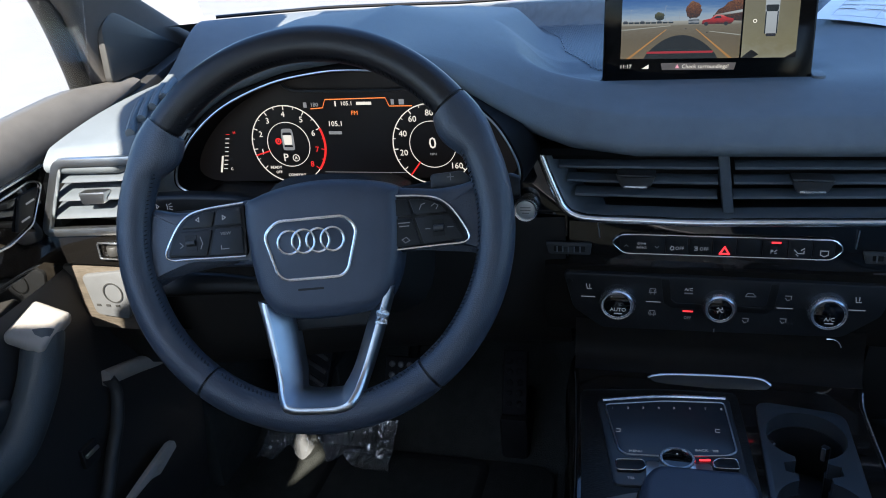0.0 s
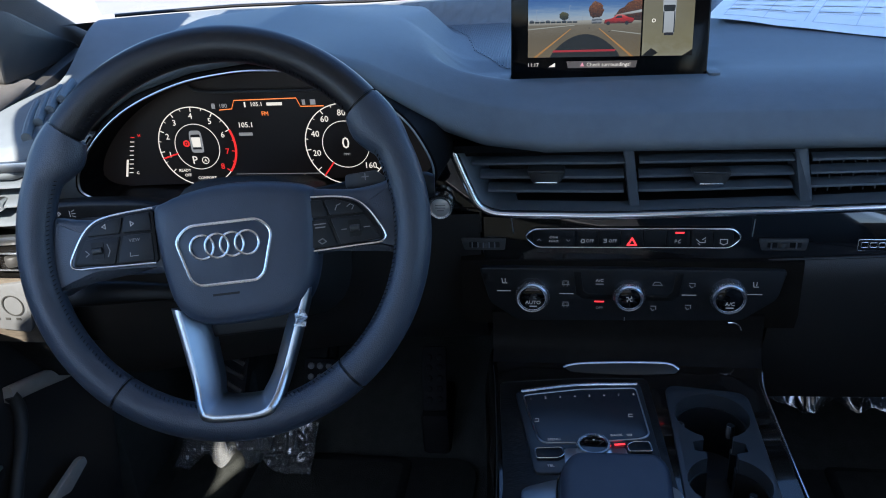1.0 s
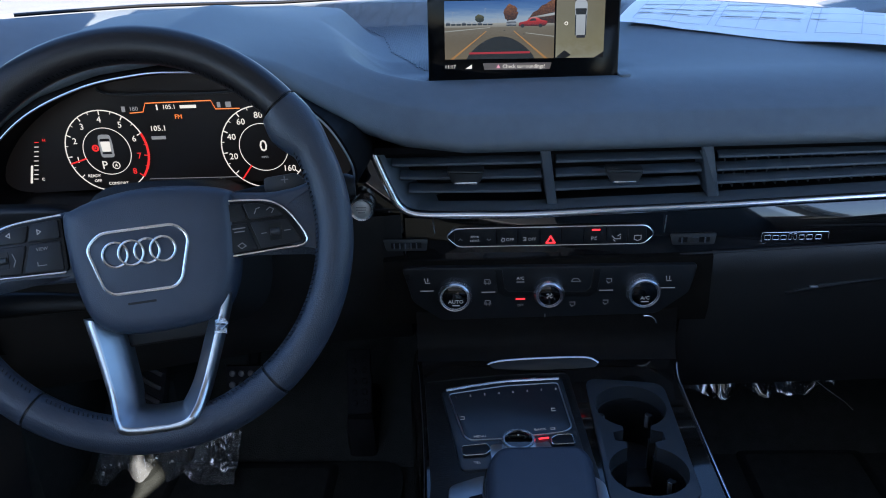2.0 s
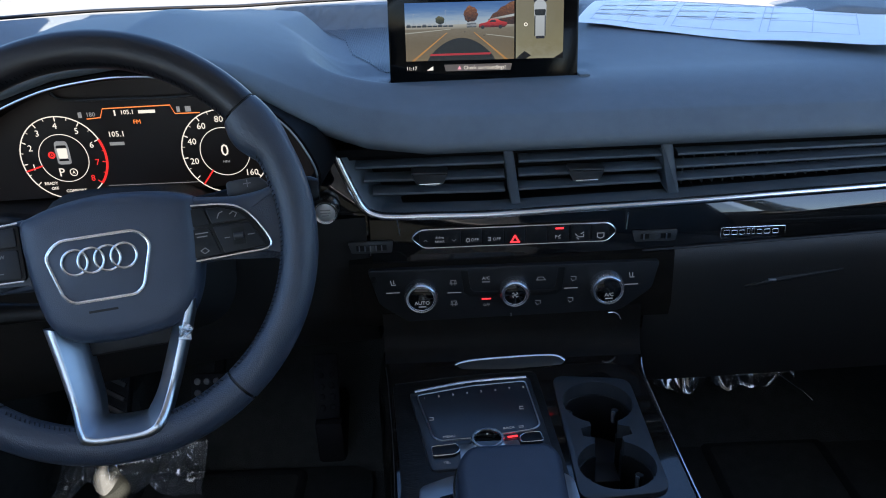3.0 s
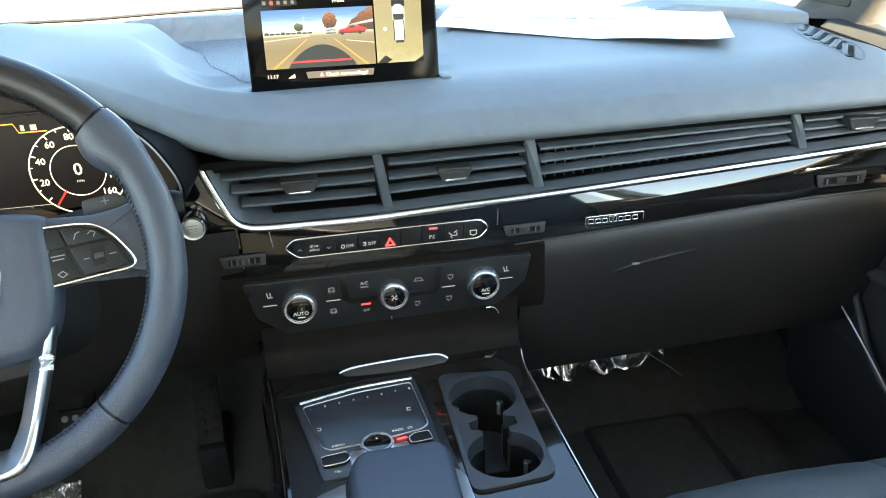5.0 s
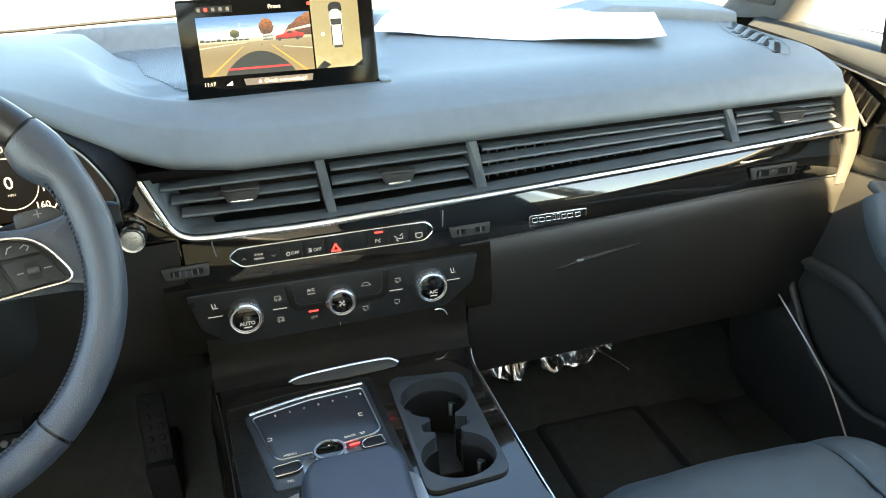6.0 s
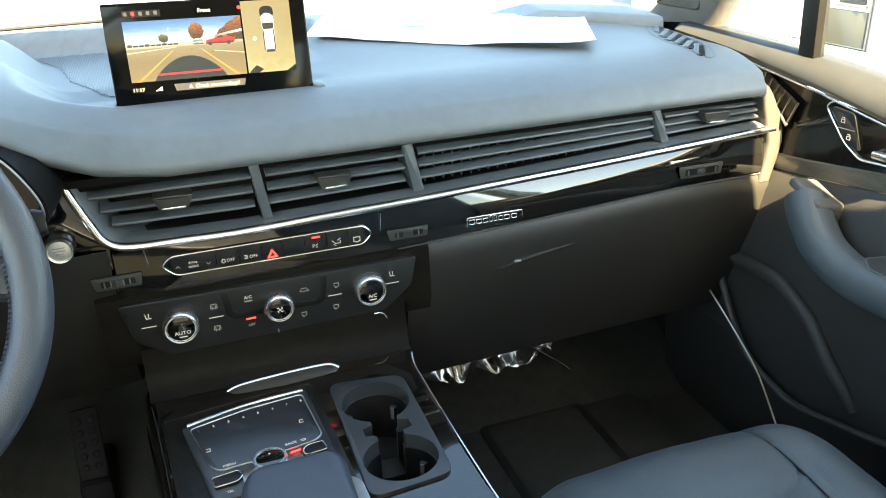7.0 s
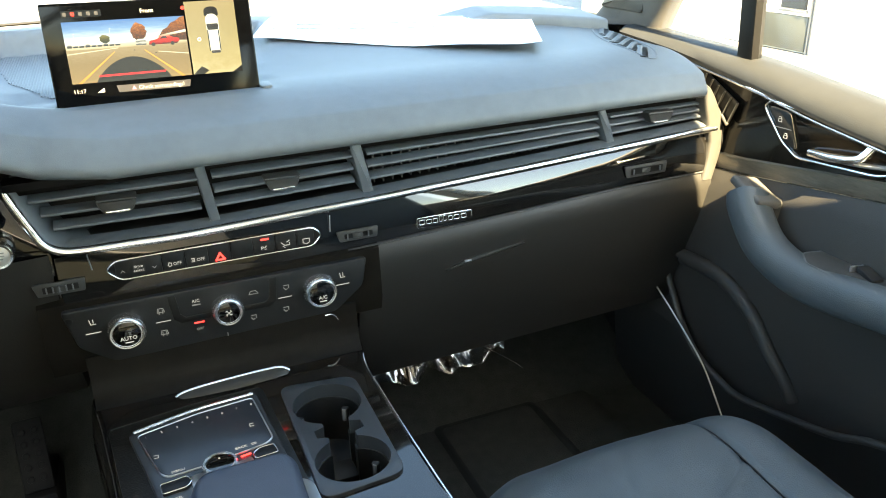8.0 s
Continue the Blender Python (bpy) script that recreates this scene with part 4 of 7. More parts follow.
VX0_, VX1_, VY0, VY1 = -0.0955, 0.0375, 0.0195, 0.0880
H0 = 0.0615


def picture(name, stops, level, scale=(1, 1, 1), grain=0.0, slope=1.0):
    """A lit part of the camera picture: colours from foot to top, broken up by grain."""
    m = bpy.data.materials.new("view_" + name)
    m.use_nodes = True
    nt = m.node_tree
    b = nt.nodes["Principled BSDF"]
    co, mp, sep = nt.nodes.new("ShaderNodeTexCoord"), nt.nodes.new("ShaderNodeMapping"), nt.nodes.new("ShaderNodeSeparateXYZ")
    mp.inputs["Scale"].default_value = scale
    nt.links.new(co.outputs["Generated"], mp.inputs["Vector"])
    nt.links.new(co.outputs["Generated"], sep.inputs["Vector"])
    n = nt.nodes.new("ShaderNodeTexNoise")
    n.inputs["Scale"].default_value, n.inputs["Detail"].default_value, n.inputs["Roughness"].default_value = 1.0, 4, 0.7
    nt.links.new(mp.outputs["Vector"], n.inputs["Vector"])
    shift, lift, total = nt.nodes.new("ShaderNodeMath"), nt.nodes.new("ShaderNodeMath"), nt.nodes.new("ShaderNodeMath")
    shift.operation, lift.operation, total.operation = "MULTIPLY_ADD", "MULTIPLY", "ADD"
    shift.inputs[1].default_value, shift.inputs[2].default_value = grain * 2, -grain
    lift.inputs[1].default_value = slope
    nt.links.new(n.outputs["Fac"], shift.inputs[0])
    nt.links.new(sep.outputs["Z"], lift.inputs[0])
    nt.links.new(shift.outputs[0], total.inputs[0])
    nt.links.new(lift.outputs[0], total.inputs[1])
    r = nt.nodes.new("ShaderNodeValToRGB")
    while len(r.color_ramp.elements) < len(stops):
        r.color_ramp.elements.new(0.5)
    for e, (at, c) in zip(r.color_ramp.elements, stops):
        e.position, e.color = at, (*c, 1)
    nt.links.new(total.outputs[0], r.inputs["Fac"])
    nt.links.new(r.outputs["Color"], b.inputs["Emission Color"])
    b.inputs["Base Color"].default_value = (0.01, 0.01, 0.01, 1)
    b.inputs["Roughness"].default_value = 0.12
    b.inputs["Specular IOR Level"].default_value = 0.15
    b.inputs["Emission Strength"].default_value = level * SCREEN_LEVEL
    return m


def on_view(name, pts, stops, level, lift, scale=(1, 1, 1), grain=0.0, slope=1.0):
    if not isinstance(stops, list):
        stops = [(0.0, [c * 0.8 for c in stops]), (1.0, stops)]
    return screen_part(name, prism(pts, 0.0002, 0, pose(0, 0, 0.0002 + lift * 0.0002)), picture(name, stops, level, scale, grain, slope))


def blob(cx_, cy_, rx, ry, seed, n=26):
    r = random.Random(seed)
    return [(min(VX1_, cx_ + rx * math.cos(q) * r.uniform(0.86, 1.1)), min(VY1, cy_ + ry * math.sin(q) * r.uniform(0.86, 1.1))) for q in np.linspace(0, 2 * math.pi, n + 1)[:-1]]


GL = 0.37
on_view("asphalt", rect(VX0_, VX1_, VY0, H0), [(0.0, (0.30, 0.20, 0.085)), (0.55, (0.24, 0.165, 0.075)), (1.0, (0.34, 0.26, 0.15))], GL, 0, (30, 30, 60), 0.35)
on_view("sky", rect(VX0_, VX1_, H0, VY1), [(0.0, (0.78, 0.72, 0.60)), (0.30, (0.52, 0.60, 0.64)), (0.65, (0.16, 0.29, 0.52)), (1.0, (0.07, 0.17, 0.42))], GL, 0, (5, 5, 9), 0.22)
on_view("lot_far", rect(VX0_, VX1_, H0 - 0.0045, H0 + 0.0005), [(0.0, (0.30, 0.23, 0.13)), (0.6, (0.62, 0.52, 0.36)), (1.0, (0.70, 0.62, 0.46))], GL, 1, (40, 20, 6), 0.3)
for i in range(9):
    x = VX0_ + 0.0015 + i * 0.0064
    h = 0.0030 - 0.00012 * i
    on_view("far_car", rounded([(x, H0 - 0.0022), (x + 0.0056, H0 - 0.0022), (x + 0.0058, H0 - 0.0004), (x + 0.0042, H0 + h * 0.6), (x + 0.0016, H0 + h * 0.6), (x + 0.0002, H0 - 0.0002)], 0.0006, 2), [(0.0, (0.02, 0.02, 0.02)), (0.5, (0.05, 0.05, 0.05)), (0.62, (0.70, 0.66, 0.58) if i % 3 else (0.10, 0.10, 0.11)), (1.0, (0.55, 0.52, 0.46))], GL, 2, (6, 6, 4), 0.25)
for x, h in ((-0.0855, 0.013), (-0.0465, 0.017), (-0.0310, 0.010)):
    on_view("lamp_mast", [(x, H0), (x + 0.0004, H0), (x + 0.0004, H0 + h), (x + 0.0022, H0 + h + 0.0004), (x, H0 + h + 0.0006)], (0.60, 0.60, 0.58), GL, 1)
on_view("far_tree", blob(-0.0530, H0 + 0.0058, 0.0058, 0.0048, 1), [(0.2, (0.02, 0.02, 0.008)), (0.6, (0.09, 0.08, 0.025)), (1.0, (0.20, 0.17, 0.06))], GL, 2, (9, 9, 9), 0.5)
on_view("tree_trunk", rect(-0.0165, -0.0148, H0 - 0.001, H0 + 0.005), (0.10, 0.06, 0.03), GL, 2)
LEAF = [(0.10, (0.05, 0.015, 0.006)), (0.40, (0.30, 0.09, 0.02)), (0.62, (0.55, 0.22, 0.06)), (0.95, (0.80, 0.48, 0.24))]
on_view("orange_tree", blob(-0.0155, H0 + 0.0118, 0.0088, 0.0098, 2), LEAF, GL, 2, (13, 13, 13), 0.75, 0.5)
on_view("hedge", [(0.004, H0 + 0.001), (VX1_, H0 - 0.001), (VX1_, H0 + 0.0262), (0.033, H0 + 0.0255), (0.027, H0 + 0.0215), (0.0215, H0 + 0.0195), (0.017, H0 + 0.0145), (0.0115, H0 + 0.012), (0.008, H0 + 0.0070)], LEAF, GL, 2, (22, 22, 15), 0.8, 0.45)
on_view("pale_railing", [(0.006, H0 + 0.0040), (VX1_, H0 + 0.0085), (VX1_, H0 + 0.0115), (0.006, H0 + 0.0060)], [(0.2, (0.20, 0.12, 0.06)), (0.5, (0.70, 0.62, 0.48)), (1.0, (0.85, 0.80, 0.68))], GL, 3, (40, 40, 3), 0.5)
RED = [(0.05, (0.05, 0.004, 0.004)), (0.35, (0.45, 0.012, 0.010)), (0.75, (0.85, 0.035, 0.025)), (1.0, (1.0, 0.30, 0.22))]
on_view("red_car", rounded([(-0.006, H0 - 0.0040), (0.026, H0 - 0.0040), (0.0290, H0 - 0.0005), (0.0285, H0 + 0.0018), (0.022, H0 + 0.0030), (0.016, H0 + 0.0062), (0.009, H0 + 0.0062), (0.004, H0 + 0.0022), (-0.005, H0 + 0.0005)], 0.001, 2), RED, GL * 1.15, 4, (9, 9, 7), 0.3)
on_view("car_window", rounded([(0.0065, H0 + 0.0020), (0.0155, H0 + 0.0024), (0.0145, H0 + 0.0050), (0.0098, H0 + 0.0050)], 0.0006, 2), (0.05, 0.03, 0.03), GL, 5)
for x in (-0.001, 0.0205):
    on_view("car_wheel", [(x + 0.0022 * math.cos(q), H0 - 0.0036 + 0.0022 * math.sin(q)) for q in np.linspace(0, 2 * math.pi, 13)[:-1]], (0.03, 0.03, 0.03), GL, 5)
on_view("white_car", rounded([(-0.0205, H0 - 0.0035), (-0.0085, H0 - 0.0035), (-0.0085, H0 + 0.0012), (-0.0110, H0 + 0.0034), (-0.0175, H0 + 0.0034), (-0.0205, H0 + 0.0010)], 0.001, 2), [(0.1, (0.04, 0.04, 0.04)), (0.4, (0.55, 0.52, 0.46)), (0.6, (0.10, 0.10, 0.10)), (0.9, (0.72, 0.68, 0.60))], GL, 4, (3, 3, 3), 0.2)
arc = [(-0.0690 + 0.0830 * u, VY0 + 0.0265 * math.sin(math.pi * u) ** 0.75) for u in np.linspace(0, 1, 29)]
on_view("bonnet_arc", arc, (0.012, 0.009, 0.008), GL, 2, (8, 8, 8), 0.2)
on_view("red_guide", [(-0.0660, VY0 + 0.0058), (0.0080, VY0 + 0.0062), (0.0090, VY0 + 0.0086), (-0.0650, VY0 + 0.0082)], (0.75, 0.02, 0.03), GL, 5)
for pts in ([(-0.0890, VY0), (-0.0850, VY0), (-0.0440, VY0 + 0.0330), (-0.0452, VY0 + 0.0330)], [(0.0260, VY0), (0.0300, VY0), (-0.0110, VY0 + 0.0330), (-0.0122, VY0 + 0.0330)]):
    on_view("orange_guide", pts, (0.85, 0.36, 0.06), GL * 1.1, 4, (20, 20, 20), 0.3)
for pts in ([(-0.0955, VY0 + 0.0335), (-0.0955, VY0 + 0.0322), (-0.040, VY0 + 0.0368), (-0.040, VY0 + 0.0374)], [(0.0030, VY0 + 0.0300), (VX1_, VY0 + 0.0250), (VX1_, VY0 + 0.0262), (0.0030, VY0 + 0.0306)]):
    on_view("lot_line", pts, (0.75, 0.66, 0.46), GL, 1)
for x, y in ((-0.024, VY0 + 0.0330), (-0.0005, VY0 + 0.0285)):
    on_view("road_mark", rounded([(x, y), (x + 0.0022, y), (x + 0.0018, y + 0.0009), (x + 0.0004, y + 0.0009)], 0.0003, 2), (0.06, 0.045, 0.03), GL, 2)
on_view("top_ground", rect(0.0395, 0.0975, 0.0195, 0.1035), [(0.0, (0.50, 0.42, 0.24)), (0.22, (0.40, 0.32, 0.15)), (0.6, (0.34, 0.27, 0.13)), (1.0, (0.36, 0.28, 0.15))], GL, 0, (5, 5, 9), 0.25)
on_view("top_patch", blob(0.0690, 0.0290, 0.0120, 0.0080, 31), [(0.0, (0.75, 0.70, 0.52)), (1.0, (0.42, 0.35, 0.18))], GL, 1, (5, 5, 5), 0.3)
on_view("top_shade", [(0.0395, 0.0195), (0.0520, 0.0195), (0.0580, 0.0230), (0.0540, 0.0262), (0.0500, 0.0285), (0.0450, 0.0245)], (0.02, 0.016, 0.012), GL, 2)
on_view("top_shade", [(0.0860, 0.0195), (0.0975, 0.0195), (0.0975, 0.0270), (0.0935, 0.0240)], (0.02, 0.016, 0.012), GL, 2)
on_view("top_car_nose", rounded([(0.0605, 0.0855), (0.0775, 0.0855), (0.0765, 0.0945), (0.0725, 0.0968), (0.0655, 0.0968), (0.0610, 0.0940)], 0.003, 3), (0.016, 0.012, 0.010), GL, 2)
on_view("top_car", rounded([(0.0630, 0.0440), (0.0755, 0.0440), (0.0765, 0.0840), (0.0720, 0.0885), (0.0650, 0.0885), (0.0612, 0.0840)], 0.004, 3), [(0.0, (0.72, 0.66, 0.55)), (1.0, (0.85, 0.80, 0.70))], GL, 3)
on_view("top_car_glass", rounded([(0.0628, 0.0700), (0.0750, 0.0700), (0.0758, 0.0772), (0.0618, 0.0772)], 0.0015, 2), (0.03, 0.025, 0.02), GL, 4)
for x in (0.0626, 0.0750):
    on_view("top_car_side", rect(x - 0.0006, x + 0.0006, 0.0460, 0.0700), (0.03, 0.03, 0.03), GL, 4)
on_view("top_car_tail", rounded([(0.0640, 0.0430), (0.0745, 0.0430), (0.0745, 0.0462), (0.0640, 0.0462)], 0.001, 2), (0.05, 0.04, 0.04), GL, 4)
screen_part("arrow_sign", ring_plate(0.0014, 0.0022, 0.0012, 12, pose(0.0515, 0.060, 0)), M_WHITE_ON)
screen_part("menu_bar", prism(rect(-0.094, -0.052, 0.0925, 0.1000), 0.0002, 0, pose(0, 0, 0.0003)), M_KEY)
for i in range(5):
    screen_part("menu_sign", prism(rounded([(-0.0925 + 0.0083 * i, 0.0945), (-0.0885 + 0.0083 * i, 0.0940), (-0.0885 + 0.0083 * i, 0.0985), (-0.0925 + 0.0083 * i, 0.0985)], 0.001, 2), 0.0002, 0, pose(0, 0, 0.0006)), M_RED_ON if i == 1 else M_KEY_ON)
screen_part("stop_sign", ring_plate(0.0, 0.0022, 0.0004, 16, pose(0.0375, 0.0970, 0)), M_RED_ON)
screen_part("caption_bar", prism([(-0.0470, 0.0065), (0.0330, 0.0065), (0.0350, 0.0145), (-0.0490, 0.0145)], 0.0002, 0, pose(0, 0, 0.0003)), glow("caption_back", (0.20, 0.14, 0.10), 0.25))
screen_part("warning_triangle", prism([(-0.0325, 0.0085), (-0.0275, 0.0085), (-0.0300, 0.0130)], 0.0002, 0, pose(0, 0, 0.0008)), glow("warning_pink", (1.0, 0.35, 0.35), 0.7))
SW_ = Matrix.Translation((-0.027, 0.84, 0.81)) @ SM
words("caption", "Check surroundings!", 0.0062, SW_ @ pose(-0.0250, 0.0102, 0.0008), M_WHITE_ON, housing, "LEFT")
words("caption", "11:17", 0.0062, SW_ @ pose(-0.0960, 0.0105, 0.0006), M_WHITE_ON, housing, "LEFT")
words("caption", "Front", 0.0066, SW_ @ pose(-0.0030, 0.0960, 0.0006), M_WHITE_ON, housing)
screen_part("signal_sign", prism([(-0.0705, 0.0080), (-0.0625, 0.0080), (-0.0625, 0.0130)], 0.0002, 0, pose(0, 0, 0.0006)), M_WHITE_ON)
# the slot in the pad that the display rises from
for x0, x1 in ((-0.1585, -0.1440), (0.0890, 0.1030)):
    pts = rounded([(x0, 0.829), (x1, 0.829), (x1, 0.858), (x0, 0.858)], 0.006, 4)
    bm = prism(pts[::-1], 0.003, 0.001)
    bm.transform(Matrix.Translation((0, 0, 0.8025)))
    world_part("slot_end", bm, M_PAD, dash, "rounded end of the display slot")

# ---- climate panel ----
climate = thing("climate_panel", "black climate control panel with three chrome-ringed knobs", "control panel", (0, 0.74, 0.555))
bm = prism(rounded([(-0.182, 0.594), (0.181, 0.592), (0.173, 0.554), (0.135, 0.524), (-0.135, 0.519), (-0.170, 0.545)], 0.006, 3), 0.008, 0.002, front(0.7455))
board = world_part("panel", bm, M_KEY, climate, "black satin plastic")
world_part("lower_edge", sweep(smooth_path([(-0.160, 0.740, 0.5135), (-0.06, 0.740, 0.5125), (0.05, 0.740, 0.5145), (0.120, 0.740, 0.5195)], 5), 0.0010, 0.0010), M_KEY, climate, "thin dark edge")
world_part("edge_hook", sweep(smooth_path([(0.120, 0.739, 0.5205), (0.127, 0.738, 0.5210), (0.133, 0.738, 0.5170), (0.136, 0.738, 0.5110)], 4), 0.0022, 0.0022), M_CHROME, climate, "bright hooked trim end")
CP = Matrix.Translation(-place_of(climate)) @ front(0.7373)
for (x, z, r), cap in zip(((-0.1165, 0.5585, 0.0206), (0.0, 0.5595, 0.0182), (0.1155, 0.5600, 0.0206)), ("AUTO", "", "A/C")):
    m = front(0.7375) @ pose(x, z, 0)
    kn = world_part("knob", turned([(r + 0.0012, 0), (r + 0.0006, 0.002), (r, 0.011), (r - 0.001, 0.0135), (r - 0.0022, 0.0147), (r - 0.0038, 0.0145), (r - 0.0044, 0.0130)], 64, m), M_CHROME, climate, "chrome knob ring")
    for i in range(40):
        a = 2 * math.pi * i / 40
        world_part("ridge", rbox(r - 0.0004, r + 0.0005, -0.0004, 0.0004, 0.003, 0.0100, 0, m=m @ pose(0, 0, 0, 0, 0, math.degrees(a))), M_CHROME, kn)
    face = world_part("knob_face", turned([(r - 0.0044, 0.0), (r - 0.0044, 0.0128), (r - 0.0058, 0.0134), (0.002, 0.0136)], 48, m), M_PIANO, kn, "black knob face")
    if cap:
        words("sign", cap, 0.0068, front(0.7375 - 0.01375) @ pose(x + 0.001, z - 0.0055, 0), M_ICON, face).parent = kn
        strokes("sign", [[(x - 0.003, z - 0.0105), (x + 0.005, z - 0.0105)]], 0.0012, Matrix.Translation(-place_of(climate)) @ front(0.7375 - 0.0137), M_ICON, kn)
    else:
        for a in range(0, 360, 90):
            strokes("sign", [[(0.0006, 0.0006), (0.0030, 0.0018), (0.0022, 0.0034)]], 0.0009, Matrix.Translation(-place_of(climate)) @ front(0.7375 - 0.0137) @ pose(x, z, 0, 0, 0, a), M_ICON, kn)


def seat_sign(x, z, k=1):
    strokes("sign", [[(x - 0.003 * k, z + 0.004), (x - 0.002 * k, z - 0.002), (x + 0.003 * k, z - 0.002)], [(x + 0.001 * k, z), (x + 0.001 * k, z + 0.004)]], 0.0009, CP, M_ICON, climate)


seat_sign(0.1465, 0.573)
seat_sign(-0.151, 0.575)
for x, z in ((-0.152, 0.562), (-0.075, 0.559), (0.071, 0.559), (0.1465, 0.561)):
    strokes("key_line", [[(x - 0.008, z), (x + 0.008, z)]], 0.0010, CP, M_ICON, climate)
for x, z in ((-0.076, 0.5735), (-0.076, 0.544)):
    strokes("sign", [[(x - 0.004, z - 0.002), (x - 0.003, z + 0.003), (x + 0.003, z + 0.003), (x + 0.004, z - 0.002), (x - 0.004, z - 0.002)], [(x - 0.002, z - 0.004), (x - 0.002, z + 0.001)], [(x + 0.002, z - 0.004), (x + 0.002, z + 0.001)]], 0.0008, CP, M_ICON_DIM, climate)
words("sign", "A/C", 0.0058, front(0.7371) @ pose(-0.035, 0.5775, 0), M_ICON, climate)
strokes("sign", [[(-0.039, 0.5725), (-0.031, 0.5725)]], 0.0016, CP, M_ICON_DIM, climate)
words("sign", "OFF", 0.0048, front(0.7371) @ pose(-0.035, 0.5395, 0), M_ICON_DIM, climate)
strokes("red_lamp", [[(-0.040, 0.5485), (-0.030, 0.5485)]], 0.0016, CP, M_RED, climate)
strokes("sign", [[(0.028, 0.572), (0.030, 0.576), (0.036, 0.576), (0.039, 0.572), (0.028, 0.572)]], 0.0009, CP, M_ICON_DIM, climate)
for x, z in ((0.030, 0.540), (0.074, 0.572), (0.071, 0.542)):
    strokes("sign", [[(x - 0.003, z + 0.003), (x + 0.003, z + 0.003), (x + 0.003, z - 0.001)], [(x - 0.003, z), (x - 0.001, z - 0.003), (x + 0.001, z - 0.002)]], 0.0010, CP, M_ICON_DIM, climate)
# recessed bracket round the fan keys
for pts in ([(-0.0665, 0.5900), (-0.0575, 0.5900), (-0.0545, 0.5640), (-0.0490, 0.5590), (-0.0200, 0.5590), (-0.0200, 0.5520), (-0.0550, 0.5520), (-0.0630, 0.5590)], [(0.0635, 0.5890), (0.0545, 0.5890), (0.0515, 0.5630), (0.0460, 0.5580), (0.0200, 0.5585), (0.0200, 0.5510), (0.0520, 0.5505), (0.0600, 0.5570)]):
    world_part("groove", prism(pts if pts[0][0] > 0 else pts[::-1], 0.0012, 0.0003, front(0.7378)), M_BLACK, climate, "black recess")
strokes("sign", [[(-0.004, 0.526), (-0.004, 0.5225)]], 0.0012, CP, M_ICON_DIM, climate)
world_part("sensor", turned([(0.0042, 0), (0.0042, 0.001), (0.0030, 0.0012), (0.0028, 0.0004)], 20, front(0.7375) @ pose(-0.175, 0.582, 0)), M_BLACK, climate)

# ---- switch strip ----
strip = thing("switch_strip", "row of dark push buttons in a chrome frame", "switch panel", (0, 0.745, 0.63))
pl = rounded([(-0.126, 0.632), (-0.114, 0.6425), (0.117, 0.6425), (0.1275, 0.6310), (0.115, 0.6180), (-0.111, 0.6180)], 0.006, 3)
world_part("plate", prism(pl, 0.005, 0.001, front(0.7525)), M_BLACK, strip)
world_part("frame", sweep([(x, 0.7465, z) for x, z in pl], 0.0022, 0.0026, up=(0, 1, 0), closed=True), M_CHROME, strip, "chrome frame")
edges = [-0.116, -0.0640, -0.0380, -0.0110, 0.0150, 0.0420, 0.0690, 0.0950, 0.1180]
STP = Matrix.Translation(-place_of(strip)) @ front(0.7458)
for a, b in zip(edges, edges[1:]):
    world_part("key", prism(rect(a + 0.0006, b - 0.0006, 0.6195, 0.6410, 0.001, 2), 0.002, 0.0008, front(0.7480)), M_KEY, strip)
strokes("sign", [[(-0.110, 0.627), (-0.108, 0.629), (-0.106, 0.627)], [(-0.075, 0.628), (-0.073, 0.626), (-0.071, 0.628)]], 0.0008, STP, M_ICON_DIM, strip)
words("sign", "drive", 0.0050, front(0.7457) @ pose(-0.0905, 0.6315, 0), M_ICON, strip)
words("sign", "select", 0.0050, front(0.7457) @ pose(-0.0905, 0.6265, 0), M_ICON, strip)
words("sign", "OFF", 0.0056, front(0.7457) @ pose(-0.0475, 0.6265, 0), M_ICON, strip)
words("sign", "OFF", 0.0056, front(0.7457) @ pose(-0.0205, 0.6265, 0), M_ICON, strip)
strokes("sign", [[(-0.058, 0.626), (-0.0565, 0.629), (-0.054, 0.628), (-0.054, 0.625), (-0.0565, 0.624), (-0.058, 0.626)]], 0.0009, STP, M_ICON, strip)
strokes("sign", [[(-0.031, 0.629), (-0.028, 0.629), (-0.028, 0.625), (-0.031, 0.625)], [(-0.030, 0.627), (-0.028, 0.627)]], 0.0009, STP, M_ICON, strip)
strokes("hazard_triangle", [[(-0.0030, 0.6215), (0.0070, 0.6215), (0.0020, 0.6300), (-0.0030, 0.6215)]], 0.0019, STP, M_RED, strip)
words("sign", "P", 0.0066, front(0.7457) @ pose(0.0525, 0.6260, 0), M_ICON, strip)
strokes("sign", [[(0.0555, 0.6265), (0.0575, 0.6285)], [(0.0555, 0.6245), (0.0575, 0.6245)]], 0.0009, STP, M_ICON, strip)
strokes("red_lamp", [[(0.0525, 0.6375), (0.0605, 0.6375)]], 0.0020, STP, M_RED, strip)
strokes("sign", [[(0.076, 0.629), (0.080, 0.625), (0.086, 0.625), (0.086, 0.628)], [(0.078, 0.624), (0.080, 0.622)], [(0.083, 0.629), (0.086, 0.631)]], 0.0010, STP, M_ICON, strip)
strokes("sign", [[(0.103, 0.629), (0.111, 0.629), (0.111, 0.624), (0.107, 0.622), (0.103, 0.624), (0.103, 0.629)]], 0.0010, STP, M_ICON, strip)

# small fittings in the fascia


